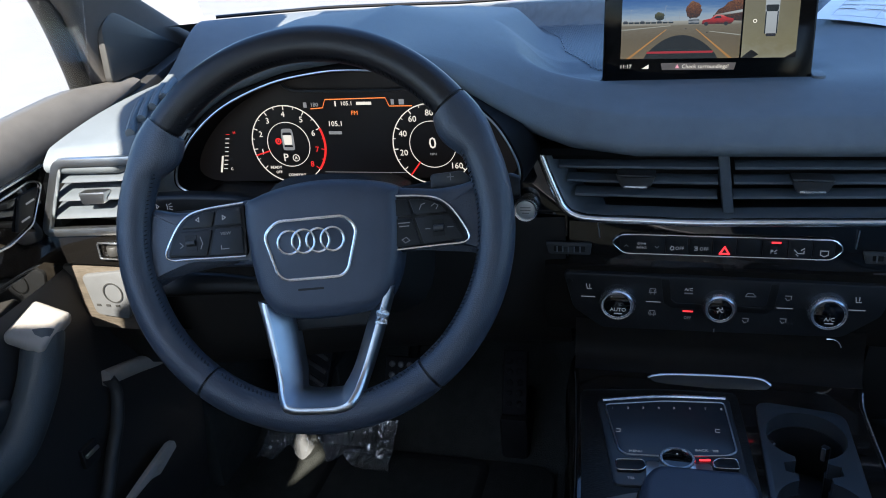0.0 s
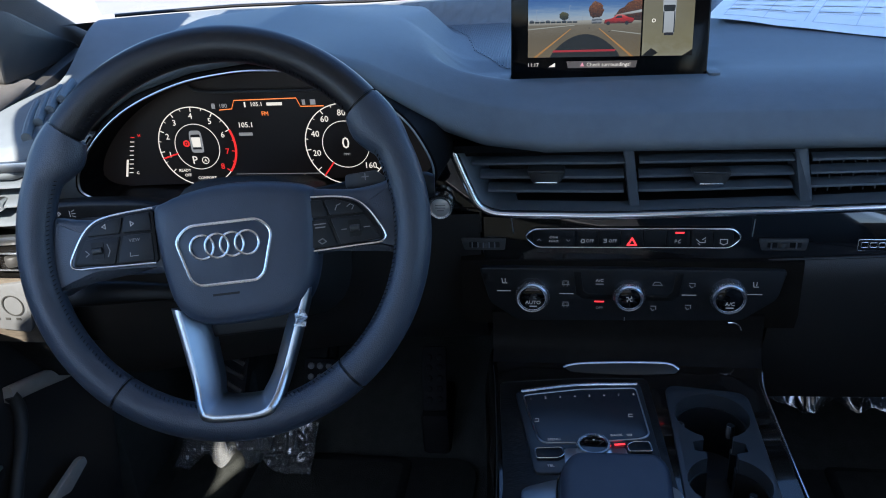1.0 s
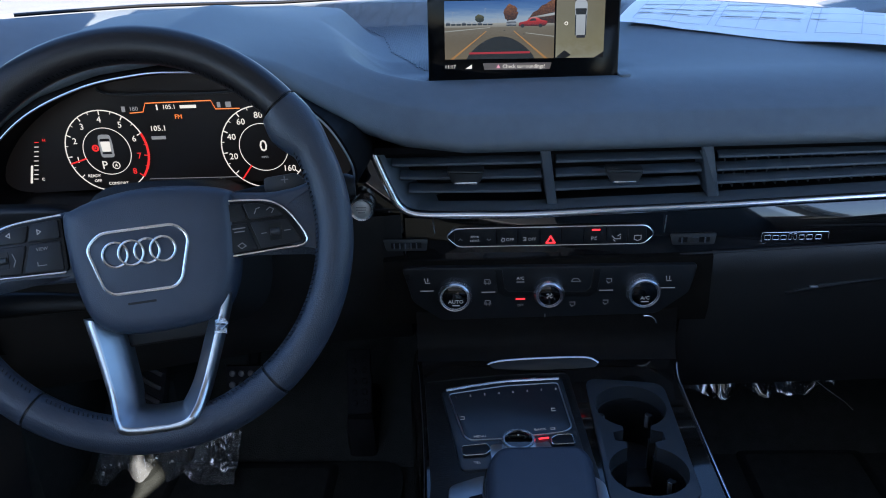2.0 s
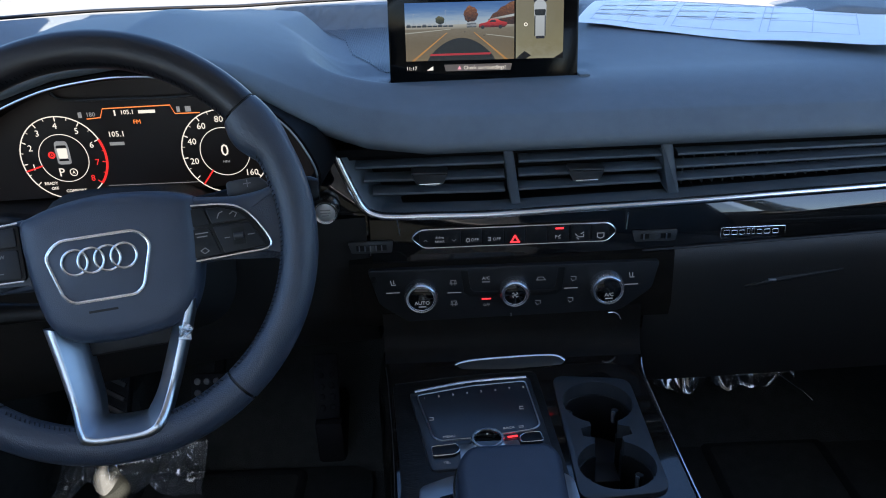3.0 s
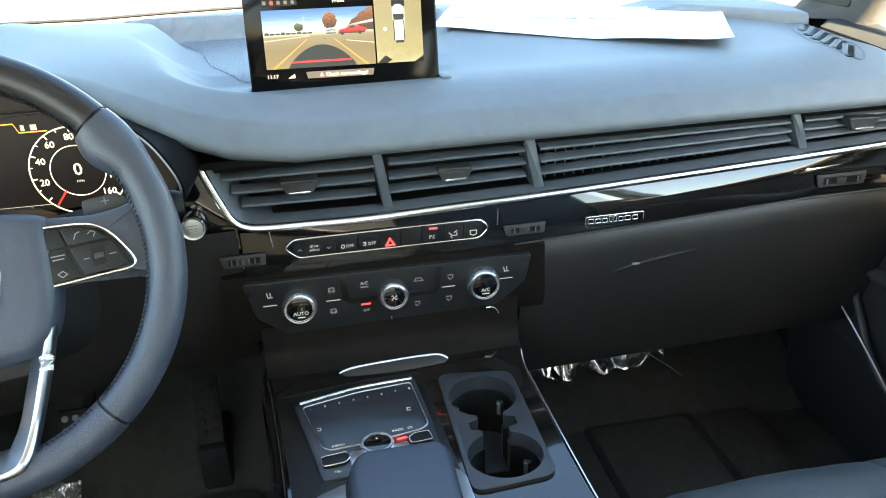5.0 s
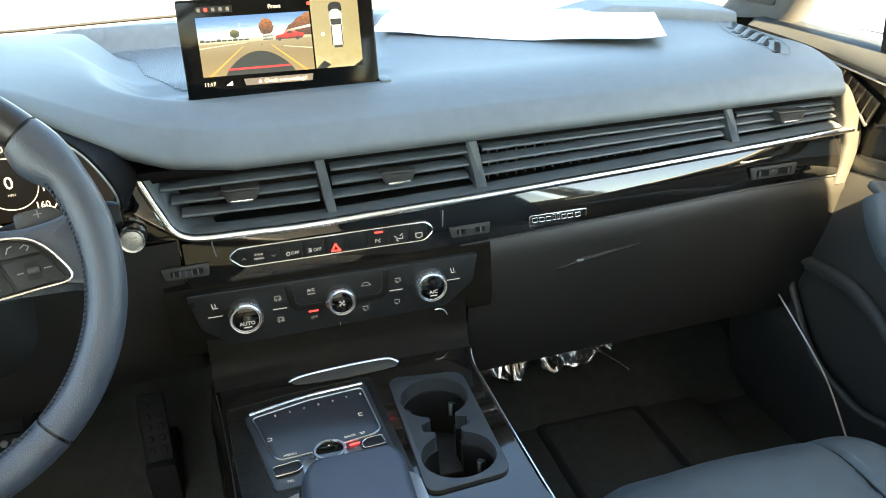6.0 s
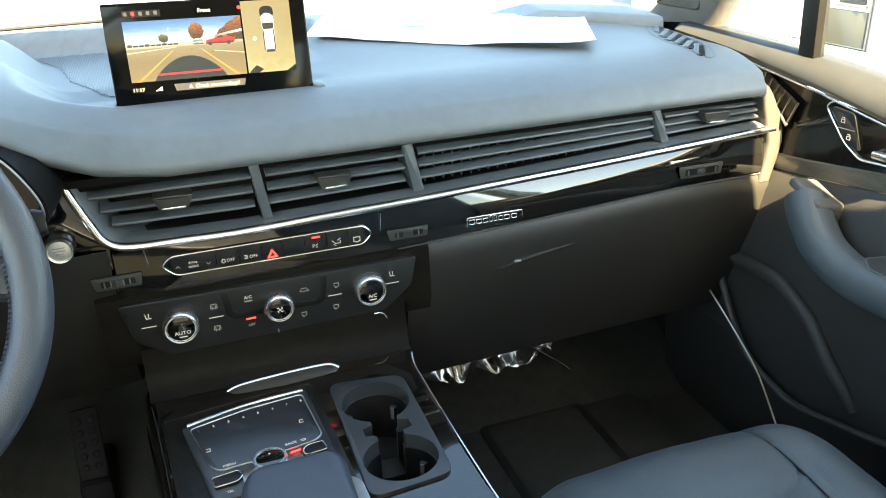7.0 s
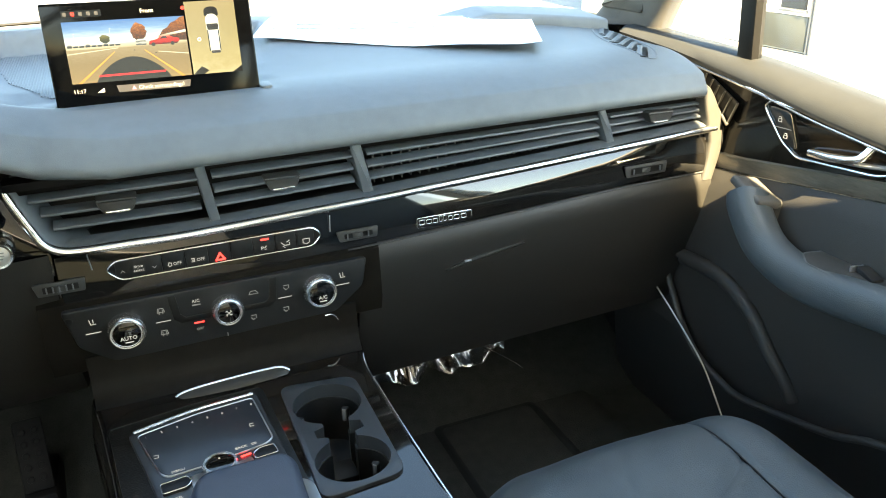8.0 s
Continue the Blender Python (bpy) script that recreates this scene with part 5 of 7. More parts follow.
def vent_thumb(name, x0, x1, z0, z1, y, label, dots):
    ob = thing(name, label, "vent control", ((x0 + x1) / 2, y, (z0 + z1) / 2))
    k = 0.004
    world_part("bezel", prism(rounded([(x0, z1), (x0 + k, z0), (x1 - k * 0.5, z0), (x1, z1)], 0.002, 2), 0.003, 0.0008, front(y + 0.001)), M_DARK, ob)
    world_part("wheel_slot", prism(rect(x0 + 0.010, x1 - 0.008, z0 + 0.004, z1 - 0.004, 0.001, 2), 0.0006, 0, front(y - 0.0016)), M_BLACK, ob)
    world_part("thumbwheel", turned([(0.010, -0.0035), (0.0108, -0.003), (0.0108, 0.003), (0.010, 0.0035)], 32, pose((x0 + x1) / 2, y + 0.006, (z0 + z1) / 2)), M_DARK, ob)
    for i in range(dots):
        x = x0 + 0.014 + i * (x1 - x0 - 0.028) / max(1, dots - 1)
        world_part("ridge", rbox(x - 0.0007, x + 0.0007, y - 0.0052, y - 0.0030, (z0 + z1) / 2 - 0.0035, (z0 + z1) / 2 + 0.0035, 0), M_GREY, ob)
    return ob


vent_thumb("air_dial", -0.2035, -0.1480, 0.6145, 0.6300, 0.7462, "small black vent dial with ridges", 5)
vent_thumb("air_dial", 0.1455, 0.2010, 0.6155, 0.6300, 0.7462, "small black vent dial on the gloss fascia", 2)
vent_thumb("air_dial", 0.5750, 0.6480, 0.6345, 0.6520, 0.7462, "small black vent dial near the dashboard end", 2)
for pts in ([(-0.1415, 0.748, 0.657), (-0.1390, 0.7475, 0.636)], [(0.1400, 0.748, 0.6535), (0.1385, 0.7475, 0.632)]):
    world_part("fascia_seam", sweep([Vector(pts[0]), (Vector(pts[0]) + Vector(pts[1])) / 2, Vector(pts[1])], 0.0014, 0.0014, up=(0, 1, 0)), M_ALU, dash, "thin metal seam")
emblem = thing("fascia_emblem", "small chrome emblem plate on the gloss fascia", "emblem", (0.295, 0.748, 0.621))
world_part("plate", prism(rect(0.2555, 0.3345, 0.6145, 0.6280, 0.002, 3), 0.003, 0.0006, front(0.7515)), M_BLACK, emblem, "black plate")
world_part("rim", sweep([(x, 0.7483, z) for x, z in rect(0.2555, 0.3345, 0.6145, 0.6280, 0.002, 3)], 0.0012, 0.0012, up=(0, 1, 0), closed=True), M_CHROME, emblem)
for x, w, h in ((0.2625, 0.0072, 0.0062), (0.2722, 0.0072, 0.0056), (0.2815, 0.0066, 0.0056), (0.2893, 0.0034, 0.0078), (0.2952, 0.0034, 0.0078), (0.3030, 0.0060, 0.0056), (0.3120, 0.0075, 0.0056), (0.3225, 0.0072, 0.0056)):
    world_part("letter_bar", sweep([(a, 0.7482, b) for a, b in rect(x - w / 2, x + w / 2, 0.6185, 0.6185 + h, 0.0012, 3)], 0.0010, 0.0012, up=(0, 1, 0), closed=True), M_CHROME, emblem)

starter = thing("start_button", "round silver engine start button", "button", (-0.2245, 0.735, 0.675))
m = front(0.752) @ pose(-0.2245, 0.6755, 0)
world_part("ring", turned([(0.0150, 0), (0.0150, 0.018), (0.0140, 0.0200), (0.0118, 0.0196), (0.0112, 0.018)], 48, m), M_CHROME, starter, "chrome ring")
world_part("cap", turned([(0.0112, 0.015), (0.0112, 0.0185), (0.0095, 0.0192), (0.002, 0.0194)], 40, m), M_SILVER, starter, "silver cap")
strokes("sign", [[(-0.230, 0.679), (-0.219, 0.679)], [(-0.230, 0.6755), (-0.219, 0.6755)], [(-0.228, 0.672), (-0.221, 0.672)]], 0.0012, Matrix.Translation(-place_of(starter)) @ front(0.752 - 0.0194), M_ICON_DIM, starter)

# perforated loudspeaker cover behind the display
grille = thing("speaker_grille", "finely ribbed loudspeaker cover set into the dashboard", "speaker grille", (-0.03, 0.98, 0.83))


def grille_edges(y):
    """The left and right ends of the ribbed cover at y."""
    return interp(y, [0.885, 0.90, 0.978, 1.075, 1.165], [-0.150, -0.163, -0.203, -0.223, -0.268]), interp(y, [0.885, 1.00, 1.10, 1.165], [0.085, 0.108, 0.119, 0.124])


rows = []
for y in np.linspace(0.892, 1.164, 30):
    a, b = grille_edges(y)
    rows.append([(a + (b - a) * u, y, pad_height(a + (b - a) * u, y) - hollow(a + (b - a) * u, y) + 0.0006) for u in np.linspace(0, 1, 50)])
world_part("cover", grid_mesh(rows), M_SLAT, grille, "dark grille backing")
ribs = []
for x in np.arange(-0.264, 0.124, 0.0034):
    ys = [y for y in np.linspace(0.890, 1.166, 60) if grille_edges(y)[0] < x < grille_edges(y)[1]]
    if len(ys) > 2:
        ribs.append(sweep([(x, y, pad_height(x, y) - hollow(x, y) + 0.0006) for y in ys[::2] + ys[-1:]], 0.0023, 0.0016, n=6))
tagged(world_part("rib", join(*ribs), M_PAD, grille, "fine parallel ribs"), kind="stuff")

# ---- dashboard ends ----
EZ = [0.610, 0.640, 0.668, 0.690, 0.712, 0.735, 0.750, 0.758]
EI = [0.716, 0.722, 0.724, 0.719, 0.712, 0.704, 0.697, 0.690]
EO = [0.736, 0.744, 0.750, 0.747, 0.738, 0.726, 0.716, 0.706]
rows = []
for z in np.linspace(0.610, 0.758, 24):
    a, b = interp(z, EZ, EI), interp(z, EZ, EO)
    rows.append([(a, 0.80, z), (a, 0.750, z), (a + 0.001, 0.7455, z), (a + 0.003, 0.7440, z), (b - 0.004, 0.7440, z), (b - 0.001, 0.746, z), (b, 0.750, z), (b, 0.93, z)])
world_part("end_cap", grid_mesh(rows, caps=True), M_CAP, dash, "sunlit grey end cap", 50)
left_vent = thing("side_vent", "driver's side air vent in a metal frame, sunlit", "air vent", (-0.72, 0.61, 0.73))
vf = [(-0.756, 0.772), (-0.640, 0.777), (-0.665, 0.690), (-0.800, 0.682)]
world_part("vent_back", prism(vf, 0.002, 0, front(0.66)), M_BLACK, left_vent)
world_part("vent_frame", sweep([Vector((x, 0.612, z)) for x, z in rounded(vf, 0.010, 4)], 0.012, 0.010, up=(0, 1, 0), closed=True, power=0.6), M_ALU, left_vent, "satin metal frame")
for f in (0.78, 0.52, 0.26):
    a, b = Vector((-0.800 + 0.044 * f, 0.628, 0.682 + 0.090 * f)), Vector((-0.665 + 0.025 * f, 0.628, 0.690 + 0.087 * f))
    world_part("slat", sweep([a.lerp(b, u) for u in np.linspace(0, 1, 6)], 0.030, 0.006, up=(0, -0.5, 1), n=10, power=0.7), M_SLAT, left_vent)
world_part("vent_tab", prism(rounded([(-0.738, 0.735), (-0.700, 0.737), (-0.704, 0.722), (-0.736, 0.720)], 0.003, 2), 0.012, 0.002, front(0.622)), M_ALU, left_vent, "metal tab")
rows = []
for x in np.linspace(-0.805, -0.60, 10):
    rows.append([(x, 0.66, 0.683), (x, 0.612, 0.681), (x, 0.610, 0.660), (x, 0.612, 0.640), (x, 0.632, 0.636)])
world_part("side_fascia", grid_mesh(rows), M_PIANO, dash, "gloss black trim")
rows = []
for x in np.linspace(-0.805, -0.66, 10):
    rows.append([(x, 0.632, 0.638), (x, 0.616, 0.634), (x, 0.616, 0.58), (x, 0.620, 0.545), (x, 0.66, 0.525)])
world_part("side_trim", grid_mesh(rows), M_WOOD, dash, "open-grained dark oak trim")
lamp_switch = thing("light_switch", "square grey light switch module in the oak trim", "switch", (-0.745, 0.614, 0.595))
world_part("module", prism(rounded([(-0.770, 0.624), (-0.698, 0.634), (-0.714, 0.564), (-0.762, 0.569)], 0.008, 4), 0.006, 0.002, front(0.617)), M_GREY, lamp_switch, "grey switch plate")
world_part("rotary", ring_plate(0.0125, 0.0140, 0.0012, 36, front(0.611) @ pose(-0.728, 0.602, 0)), M_DARK, lamp_switch)
for i in range(3):
    world_part("mark", rbox(-0.757 + 0.014 * i, -0.751 + 0.014 * i, 0.610, 0.6105, 0.582, 0.585, 0), M_DARK, lamp_switch)
slider = thing("headlamp_dial", "small metal-framed dimmer beside the vent", "switch", (-0.71, 0.607, 0.66))
world_part("frame", sweep([(x, 0.607, z) for x, z in rect(-0.728, -0.690, 0.651, 0.672, 0.003, 3)], 0.003, 0.003, up=(0, 1, 0), closed=True), M_CHROME, slider)
world_part("wheel", turned([(0.008, -0.006), (0.009, -0.004), (0.009, 0.004), (0.008, 0.006)], 24, pose(-0.709, 0.612, 0.6615)), M_DARK, slider)
# demister slots on both ends of the pad
ob = thing("demister_vent", "row of upright demister slots beside the instrument hood", "air vent", (-0.67, 0.72, pad_height(-0.67, 0.72)))
for i in range(4):
    p = [Vector((-0.668 - 0.003 * i - 0.042 * u_, 0.640 + 0.030 * i + 0.092 * u_, 0)) for u_ in np.linspace(0, 1, 9)]
    for q in p:
        q.z = pad_height(q.x, q.y)
    world_part("slot", sweep([q + Vector((0.010, 0.010, 0.0008)) for q in p], 0.008, 0.003, n=8), M_BLACK, ob)
    world_part("blade", sweep([q + Vector((0, 0, 0.003)) for q in p], 0.011, 0.013, n=10), M_PAD, ob)
ob = thing("demister_vent", "row of slanted demister slots set into the dash leather", "air vent", (0.640, 0.905, pad_height(0.640, 0.905)))
for i in range(6):
    u = (i + 0.5) / 6 * 2 - 1
    x, y = 0.662 + 0.020 * u, 0.895 + 0.092 * u
    half_ = 0.023 * math.sqrt(max(0.15, 1 - u * u * 0.8))
    p = [Vector((x - half_ + 2 * half_ * w_, y + 0.045 * (w_ - 0.5), 0)) for w_ in np.linspace(0, 1, 6)]
    for q in p:
        q.z = pad_height(min(q.x, 0.70), q.y)
    world_part("slot", sweep([q + Vector((0, 0, 0.0004)) for q in p], 0.013, 0.0016, n=8), M_BLACK, ob)
    world_part("blade", sweep([q + Vector((0, 0.009, 0.0010)) for q in p], 0.009, 0.0030, n=8), M_PAD, ob)
rim_path = []
for q in np.linspace(0, 2 * math.pi, 33)[:-1]:
    x, y = 0.662 + 0.026 * math.cos(q) + 0.020 * math.sin(q), 0.895 + 0.108 * math.sin(q)
    rim_path.append((x, y, pad_height(min(x, 0.70), y) + 0.0006))
world_part("rim", sweep(rim_path, 0.003, 0.0012, closed=True), M_PAD, ob)


# ---- centre console ----
def cut(bm, cutters):
    """bm with the cutters' bodies taken out of it."""
    me = bpy.data.meshes.new("body")
    bmesh.ops.recalc_face_normals(bm, faces=bm.faces[:])
    bm.to_mesh(me)
    bm.free()
    ob = new("body", me)
    tools = []
    for c in cutters:
        bmesh.ops.recalc_face_normals(c, faces=c.faces[:])
        mc = bpy.data.meshes.new("tool")
        c.to_mesh(mc)
        c.free()
        t = new("tool", mc)
        tools.append(t)
        mod = ob.modifiers.new("cut", "BOOLEAN")
        mod.object, mod.operation, mod.solver = t, "DIFFERENCE", "EXACT"
    out = bmesh.new()
    out.from_object(ob, bpy.context.evaluated_depsgraph_get())
    for o in (ob, *tools):
        d = o.data
        bpy.data.objects.remove(o)
        bpy.data.meshes.remove(d)
    return out


def holes(grow, z0, z1):
    """Two cup bores and the neck between them."""
    pts = []
    (ax, ay), (bx, by), r = (0.0895, 0.636), (0.0885, 0.522), 0.0410 + grow
    w = 0.016 + grow
    q0 = math.asin(w / r)
    for q in np.linspace(-math.pi / 2 + q0, 3 * math.pi / 2 - q0, 30):
        pts.append((ax + r * math.cos(q), ay + r * math.sin(q)))
    ym = (ay + by) / 2
    pts += [(ax - w, ym + 0.012), (ax - w - 0.012, ym + 0.008), (ax - w - 0.012, ym - 0.006), (ax - w, ym - 0.010)]
    for q in np.linspace(math.pi / 2 + q0, 5 * math.pi / 2 - q0, 30):
        pts.append((bx + r * math.cos(q), by + r * math.sin(q)))
    pts += [(bx + w, ym - 0.010), (bx + w + 0.012, ym - 0.006), (bx + w + 0.012, ym + 0.008), (bx + w, ym + 0.012)]
    return prism(pts, z1 - z0, 0, pose(0, 0, z0))


console = thing("centre_console", "gloss black centre console between the front seats", "console", (0, 0.5, 0.3))


def console_sides(y):
    return interp(y, [-0.4, 0.5, 0.7, 0.78], [-0.145, -0.143, -0.163, -0.175]), interp(y, [-0.4, 0.5, 0.7, 0.78], [0.157, 0.160, 0.159, 0.167])


rows = []
for y, z in ((-0.4, 0.42), (0.2, 0.445), (0.45, 0.453), (0.66, 0.455), (0.700, 0.4555), (0.728, 0.457), (0.740, 0.4585), (0.744, 0.459)):
    a, b = console_sides(y)
    rows.append([(a - 0.02, y, 0.10), (a - 0.012, y, z - 0.06), (a - 0.004, y, z - 0.012), (a, y, z - 0.003), (a + 0.004, y, z), (b - 0.004, y, z), (b, y, z - 0.003), (b + 0.004, y, z - 0.012), (b + 0.012, y, z - 0.06), (b + 0.02, y, 0.10)])
body = grid_mesh(rows, close_v=True, caps=True)
world_part("console_body", cut(body, [holes(0.001, 0.375, 0.60)]), M_DECK, console, "gloss black", 30)
rows = [[(x, 0.728, 0.4572), (x, 0.736, 0.4610), (x, 0.7405, 0.470), (x, 0.7425, 0.485), (x, 0.744, 0.512), (x, 0.755, 0.516)] for x in np.linspace(-0.168, 0.163, 8)]
world_part("front_ramp", grid_mesh(rows), M_RAMP, console, "dark moulded ramp up to the dashboard")
for s in (0, 1):
    path = [(console_sides(y)[s] + (0.001 if s else -0.001), y, z + 0.0005) for y, z in ((-0.38, 0.4195), (0.2, 0.4425), (0.45, 0.4505), (0.58, 0.4525), (0.66, 0.4525), (0.700, 0.4535), (0.722, 0.459))]
    world_part("edge_strip", sweep(smooth_path(path, 4), 0.0022 if s else 0.0012, 0.0022), M_CHROME if s else M_DARK, console, "thin chrome edge" if s else "")
pad_pl = rounded([(-0.136, 0.668), (-0.060, 0.688), (0.014, 0.694), (0.026, 0.530), (-0.108, 0.520)], 0.008, 3)
touch = world_part("touchpad", prism(pad_pl[::-1], 0.006, 0.002, pose(0, 0, 0.4545)), M_CUP, console, "satin black touchpad frame")
pad_in = rounded([(-0.126, 0.658), (-0.058, 0.674), (0.008, 0.680), (0.016, 0.592), (0.006, 0.584), (-0.060, 0.573), (-0.098, 0.570), (-0.106, 0.578)], 0.006, 3)
world_part("pad_glass", prism(pad_in[::-1], 0.002, 0.0006, pose(0, 0, 0.4596)), M_TOUCH, touch, "satin black touch glass")
world_part("pad_rim", sweep([(x, y, 0.4612) for x, y in pad_in], 0.0022, 0.0022, closed=True), M_ALU, touch, "thin metal rim")
world_part("pad_edge", sweep(smooth_path([(-0.129, 0.666, 0.462), (-0.060, 0.683, 0.462), (0.010, 0.6885, 0.462)], 6), 0.0055, 0.0035), M_CHROME, touch, "chrome upper edge")
TP = Matrix.Translation(-place_of(console)) @ pose(0, 0, 0.4619)
for i in range(8):
    u = i / 7
    x, y = -0.1165 + 0.121 * u, 0.6515 + 0.0155 * u ** 0.8
    words("digit", str(i + 1), 0.0050, pose(x, y, 0.4618, 0, 0, 6), M_ICON, touch)
strokes("sign", [[(-0.110, 0.613), (-0.106, 0.613), (-0.106, 0.608), (-0.110, 0.608)], [(0.000, 0.628), (-0.004, 0.628), (-0.004, 0.623), (0.000, 0.623)]], 0.0009, TP, M_ICON, touch)
words("sign", "MENU", 0.0052, pose(-0.088, 0.5765, 0.4618, 0, 0, 6), M_ICON, touch)
words("sign", "BACK", 0.0052, pose(-0.020, 0.5885, 0.4618, 0, 0, 6), M_ICON, touch)
strokes("sign", [[(-0.0085, 0.5905), (-0.0035, 0.5910), (-0.0035, 0.5885), (-0.0080, 0.5880)]], 0.0008, TP, M_ICON, touch)
words("sign", "TEL", 0.0048, pose(-0.091, 0.5325, 0.4606, 0, 0, 6), M_ICON, touch)
km = pose(-0.0455, 0.5640, 0.4600)
world_part("rotary_knob", turned([(0.0190, 0), (0.0188, 0.006), (0.0175, 0.0085), (0.0152, 0.0085), (0.0148, 0.0070)], 56, km), M_CHROME, touch, "knurled chrome ring")
world_part("knob_top", turned([(0.0148, 0.0), (0.0148, 0.0074), (0.0120, 0.0078), (0.002, 0.0080)], 40, km), M_PIANO, touch, "gloss black top")
world_part("knob_mark", ring_plate(0.0, 0.0011, 0.0084, 12, km @ pose(0, 0.006, 0)), M_ICON, touch)
strokes("red_lamp", [[(-0.0215, 0.5715), (-0.0130, 0.5730)]], 0.0028, TP, M_RED, touch)
for pts in ([(-0.108, 0.556), (-0.080, 0.560), (-0.076, 0.550), (-0.082, 0.542), (-0.106, 0.540)], [(-0.010, 0.568), (-0.003, 0.575), (0.014, 0.576), (0.016, 0.560), (-0.008, 0.558)]):
    kb = world_part("side_key", prism(rounded(pts, 0.003, 3)[::-1], 0.005, 0.0015, pose(0, 0, 0.4600)), M_KEY, touch)
    world_part("key_rim", sweep([(x, y, 0.4645) for x, y in rounded(pts, 0.003, 3)], 0.0014, 0.0014, closed=True), M_CHROME, touch, "chrome key rim")
world_part("pad_band", prism(rounded([(-0.077, 0.560), (-0.064, 0.562), (-0.060, 0.545), (-0.030, 0.545), (-0.028, 0.563), (-0.012, 0.566), (-0.008, 0.548), (-0.020, 0.535), (-0.076, 0.530)], 0.003, 2)[::-1], 0.003, 0.001, pose(0, 0, 0.4602)), M_ALU, touch, "brushed metal band")
oak = [(-0.157, 0.690), (-0.060, 0.7035), (0.024, 0.7065), (0.037, 0.50), (0.038, 0.20), (-0.140, 0.20), (-0.139, 0.50)]
world_part("deck_inlay", prism(rounded(oak, 0.008, 3)[::-1], 0.0040, 0.0010, pose(0, 0, 0.4530)), M_INLAY, console, "dark open-grained oak inlay")
world_part("inlay_edge", sweep(smooth_path([(-0.154, 0.690, 0.4568), (-0.060, 0.7030, 0.4570), (0.020, 0.7060, 0.4572)], 6), 0.0012, 0.0010), M_GRIP, console, "thin metal edge")
# lid of the front tray with its bright grip
grip = smooth_path([(-0.078, 0.7245, 0.4560), (-0.070, 0.7255, 0.4585), (-0.050, 0.7265, 0.4605), (0.000, 0.7270, 0.4625), (0.040, 0.7270, 0.4630), (0.055, 0.7265, 0.4615), (0.064, 0.7250, 0.4570)], 5)
world_part("tray_grip", sweep(grip, 0.0026, 0.0018, up=(0, -0.6, 1)), M_CHROME, console, "chrome tray grip")
rows = []
for i, p in enumerate(grip):
    u = i / (len(grip) - 1)
    belly = 0.0115 * math.sin(math.pi * u) ** 0.6
    rows.append([p + Vector((0, 0.0004, -0.0004)), p + Vector((0, -0.35 * belly, -0.10 * belly)), p + Vector((0, -0.8 * belly, -0.30 * belly)), p + Vector((0, -belly, -0.45 * belly - 0.001))])
world_part("grip_face", grid_mesh(rows), M_GRIP, console, "satin metal grip face")
cups = cut(prism(rounded([(0.043, 0.695), (0.137, 0.682), (0.134, 0.476), (0.041, 0.468)], 0.018, 6)[::-1], 0.086, 0.0012, pose(0, 0, 0.3722)), [holes(-0.0016, 0.3760, 0.60), holes(0.0, 0.4400, 0.60)])
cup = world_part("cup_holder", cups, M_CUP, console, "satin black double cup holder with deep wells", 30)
cup.data.materials.append(M_WELL_SHADE)
# faces below the rim take the darker colour, painting the wells' shade
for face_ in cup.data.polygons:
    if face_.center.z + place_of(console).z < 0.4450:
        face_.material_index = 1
for x, y, a in ((0.0560, 0.640, 50), (0.1120, 0.640, -40), (0.0570, 0.515, 50), (0.1130, 0.522, -40)):
    clip_m = pose(x, y, 0.432, 0, 0, a)
    world_part("cup_clip", rbox(-0.0045, 0.0045, -0.003, 0.004, -0.006, 0.011, 0.002, m=clip_m), M_BLACK, cup)
    world_part("clip_face", rbox(-0.0024, 0.0024, -0.0048, -0.0026, -0.006, 0.0105, 0.0008, m=clip_m), M_GREY, cup, "pale clip face")
world_part("neck_floor", rbox(0.070, 0.104, 0.560, 0.596, 0.3775, 0.402, 0.003), M_STACK, cup)
world_part("cup_divider", prism(rect(0.064, 0.112, 0.535, 0.545), 0.02, 0.001, pose(0, 0, 0.3775)), M_PIANO, cup, "gloss divider")
gear = thing("gear_selector", "leather-topped gear selector with chrome edges", "gear lever", (-0.03, 0.45, 0.4545))
world_part("base_plate", prism(rounded([(-0.120, 0.496), (-0.085, 0.513), (0.030, 0.512), (0.040, 0.500), (0.042, 0.380), (-0.120, 0.380)], 0.008, 3)[::-1], 0.0055, 0.0015, pose(0, 0, 0.4545)), M_ALU, gear, "brushed aluminium plate")
world_part("stem", prism(rounded([(-0.060, 0.420), (0.005, 0.420), (0.002, 0.478), (-0.055, 0.478)], 0.010, 3), 0.03, 0.002, pose(0, 0, 0.4590)), M_BLACK, gear, "black stem")
gp = rounded([(-0.0800, 0.385), (-0.0815, 0.484), (-0.0690, 0.511), (0.0150, 0.512), (0.0245, 0.494), (0.0210, 0.385)], 0.014, 4)[::-1]
world_part("grip", prism(gp, 0.030, 0.011, pose(0, 0, 0.4740), 5), M_HUB, gear, "dark leather grip", 70)
world_part("grip_edge", sweep(smooth_path([(-0.0815, 0.400, 0.479), (-0.0830, 0.470, 0.479), (-0.0780, 0.500, 0.479), (-0.0680, 0.5125, 0.479)], 5), 0.005, 0.006), M_CHROME, gear, "chrome side edge")
world_part("lock_key", prism(rounded([(-0.100, 0.470), (-0.084, 0.476), (-0.084, 0.450), (-0.102, 0.448)], 0.003, 3)[::-1], 0.008, 0.002, pose(0, 0, 0.4598)), M_KEY, gear)

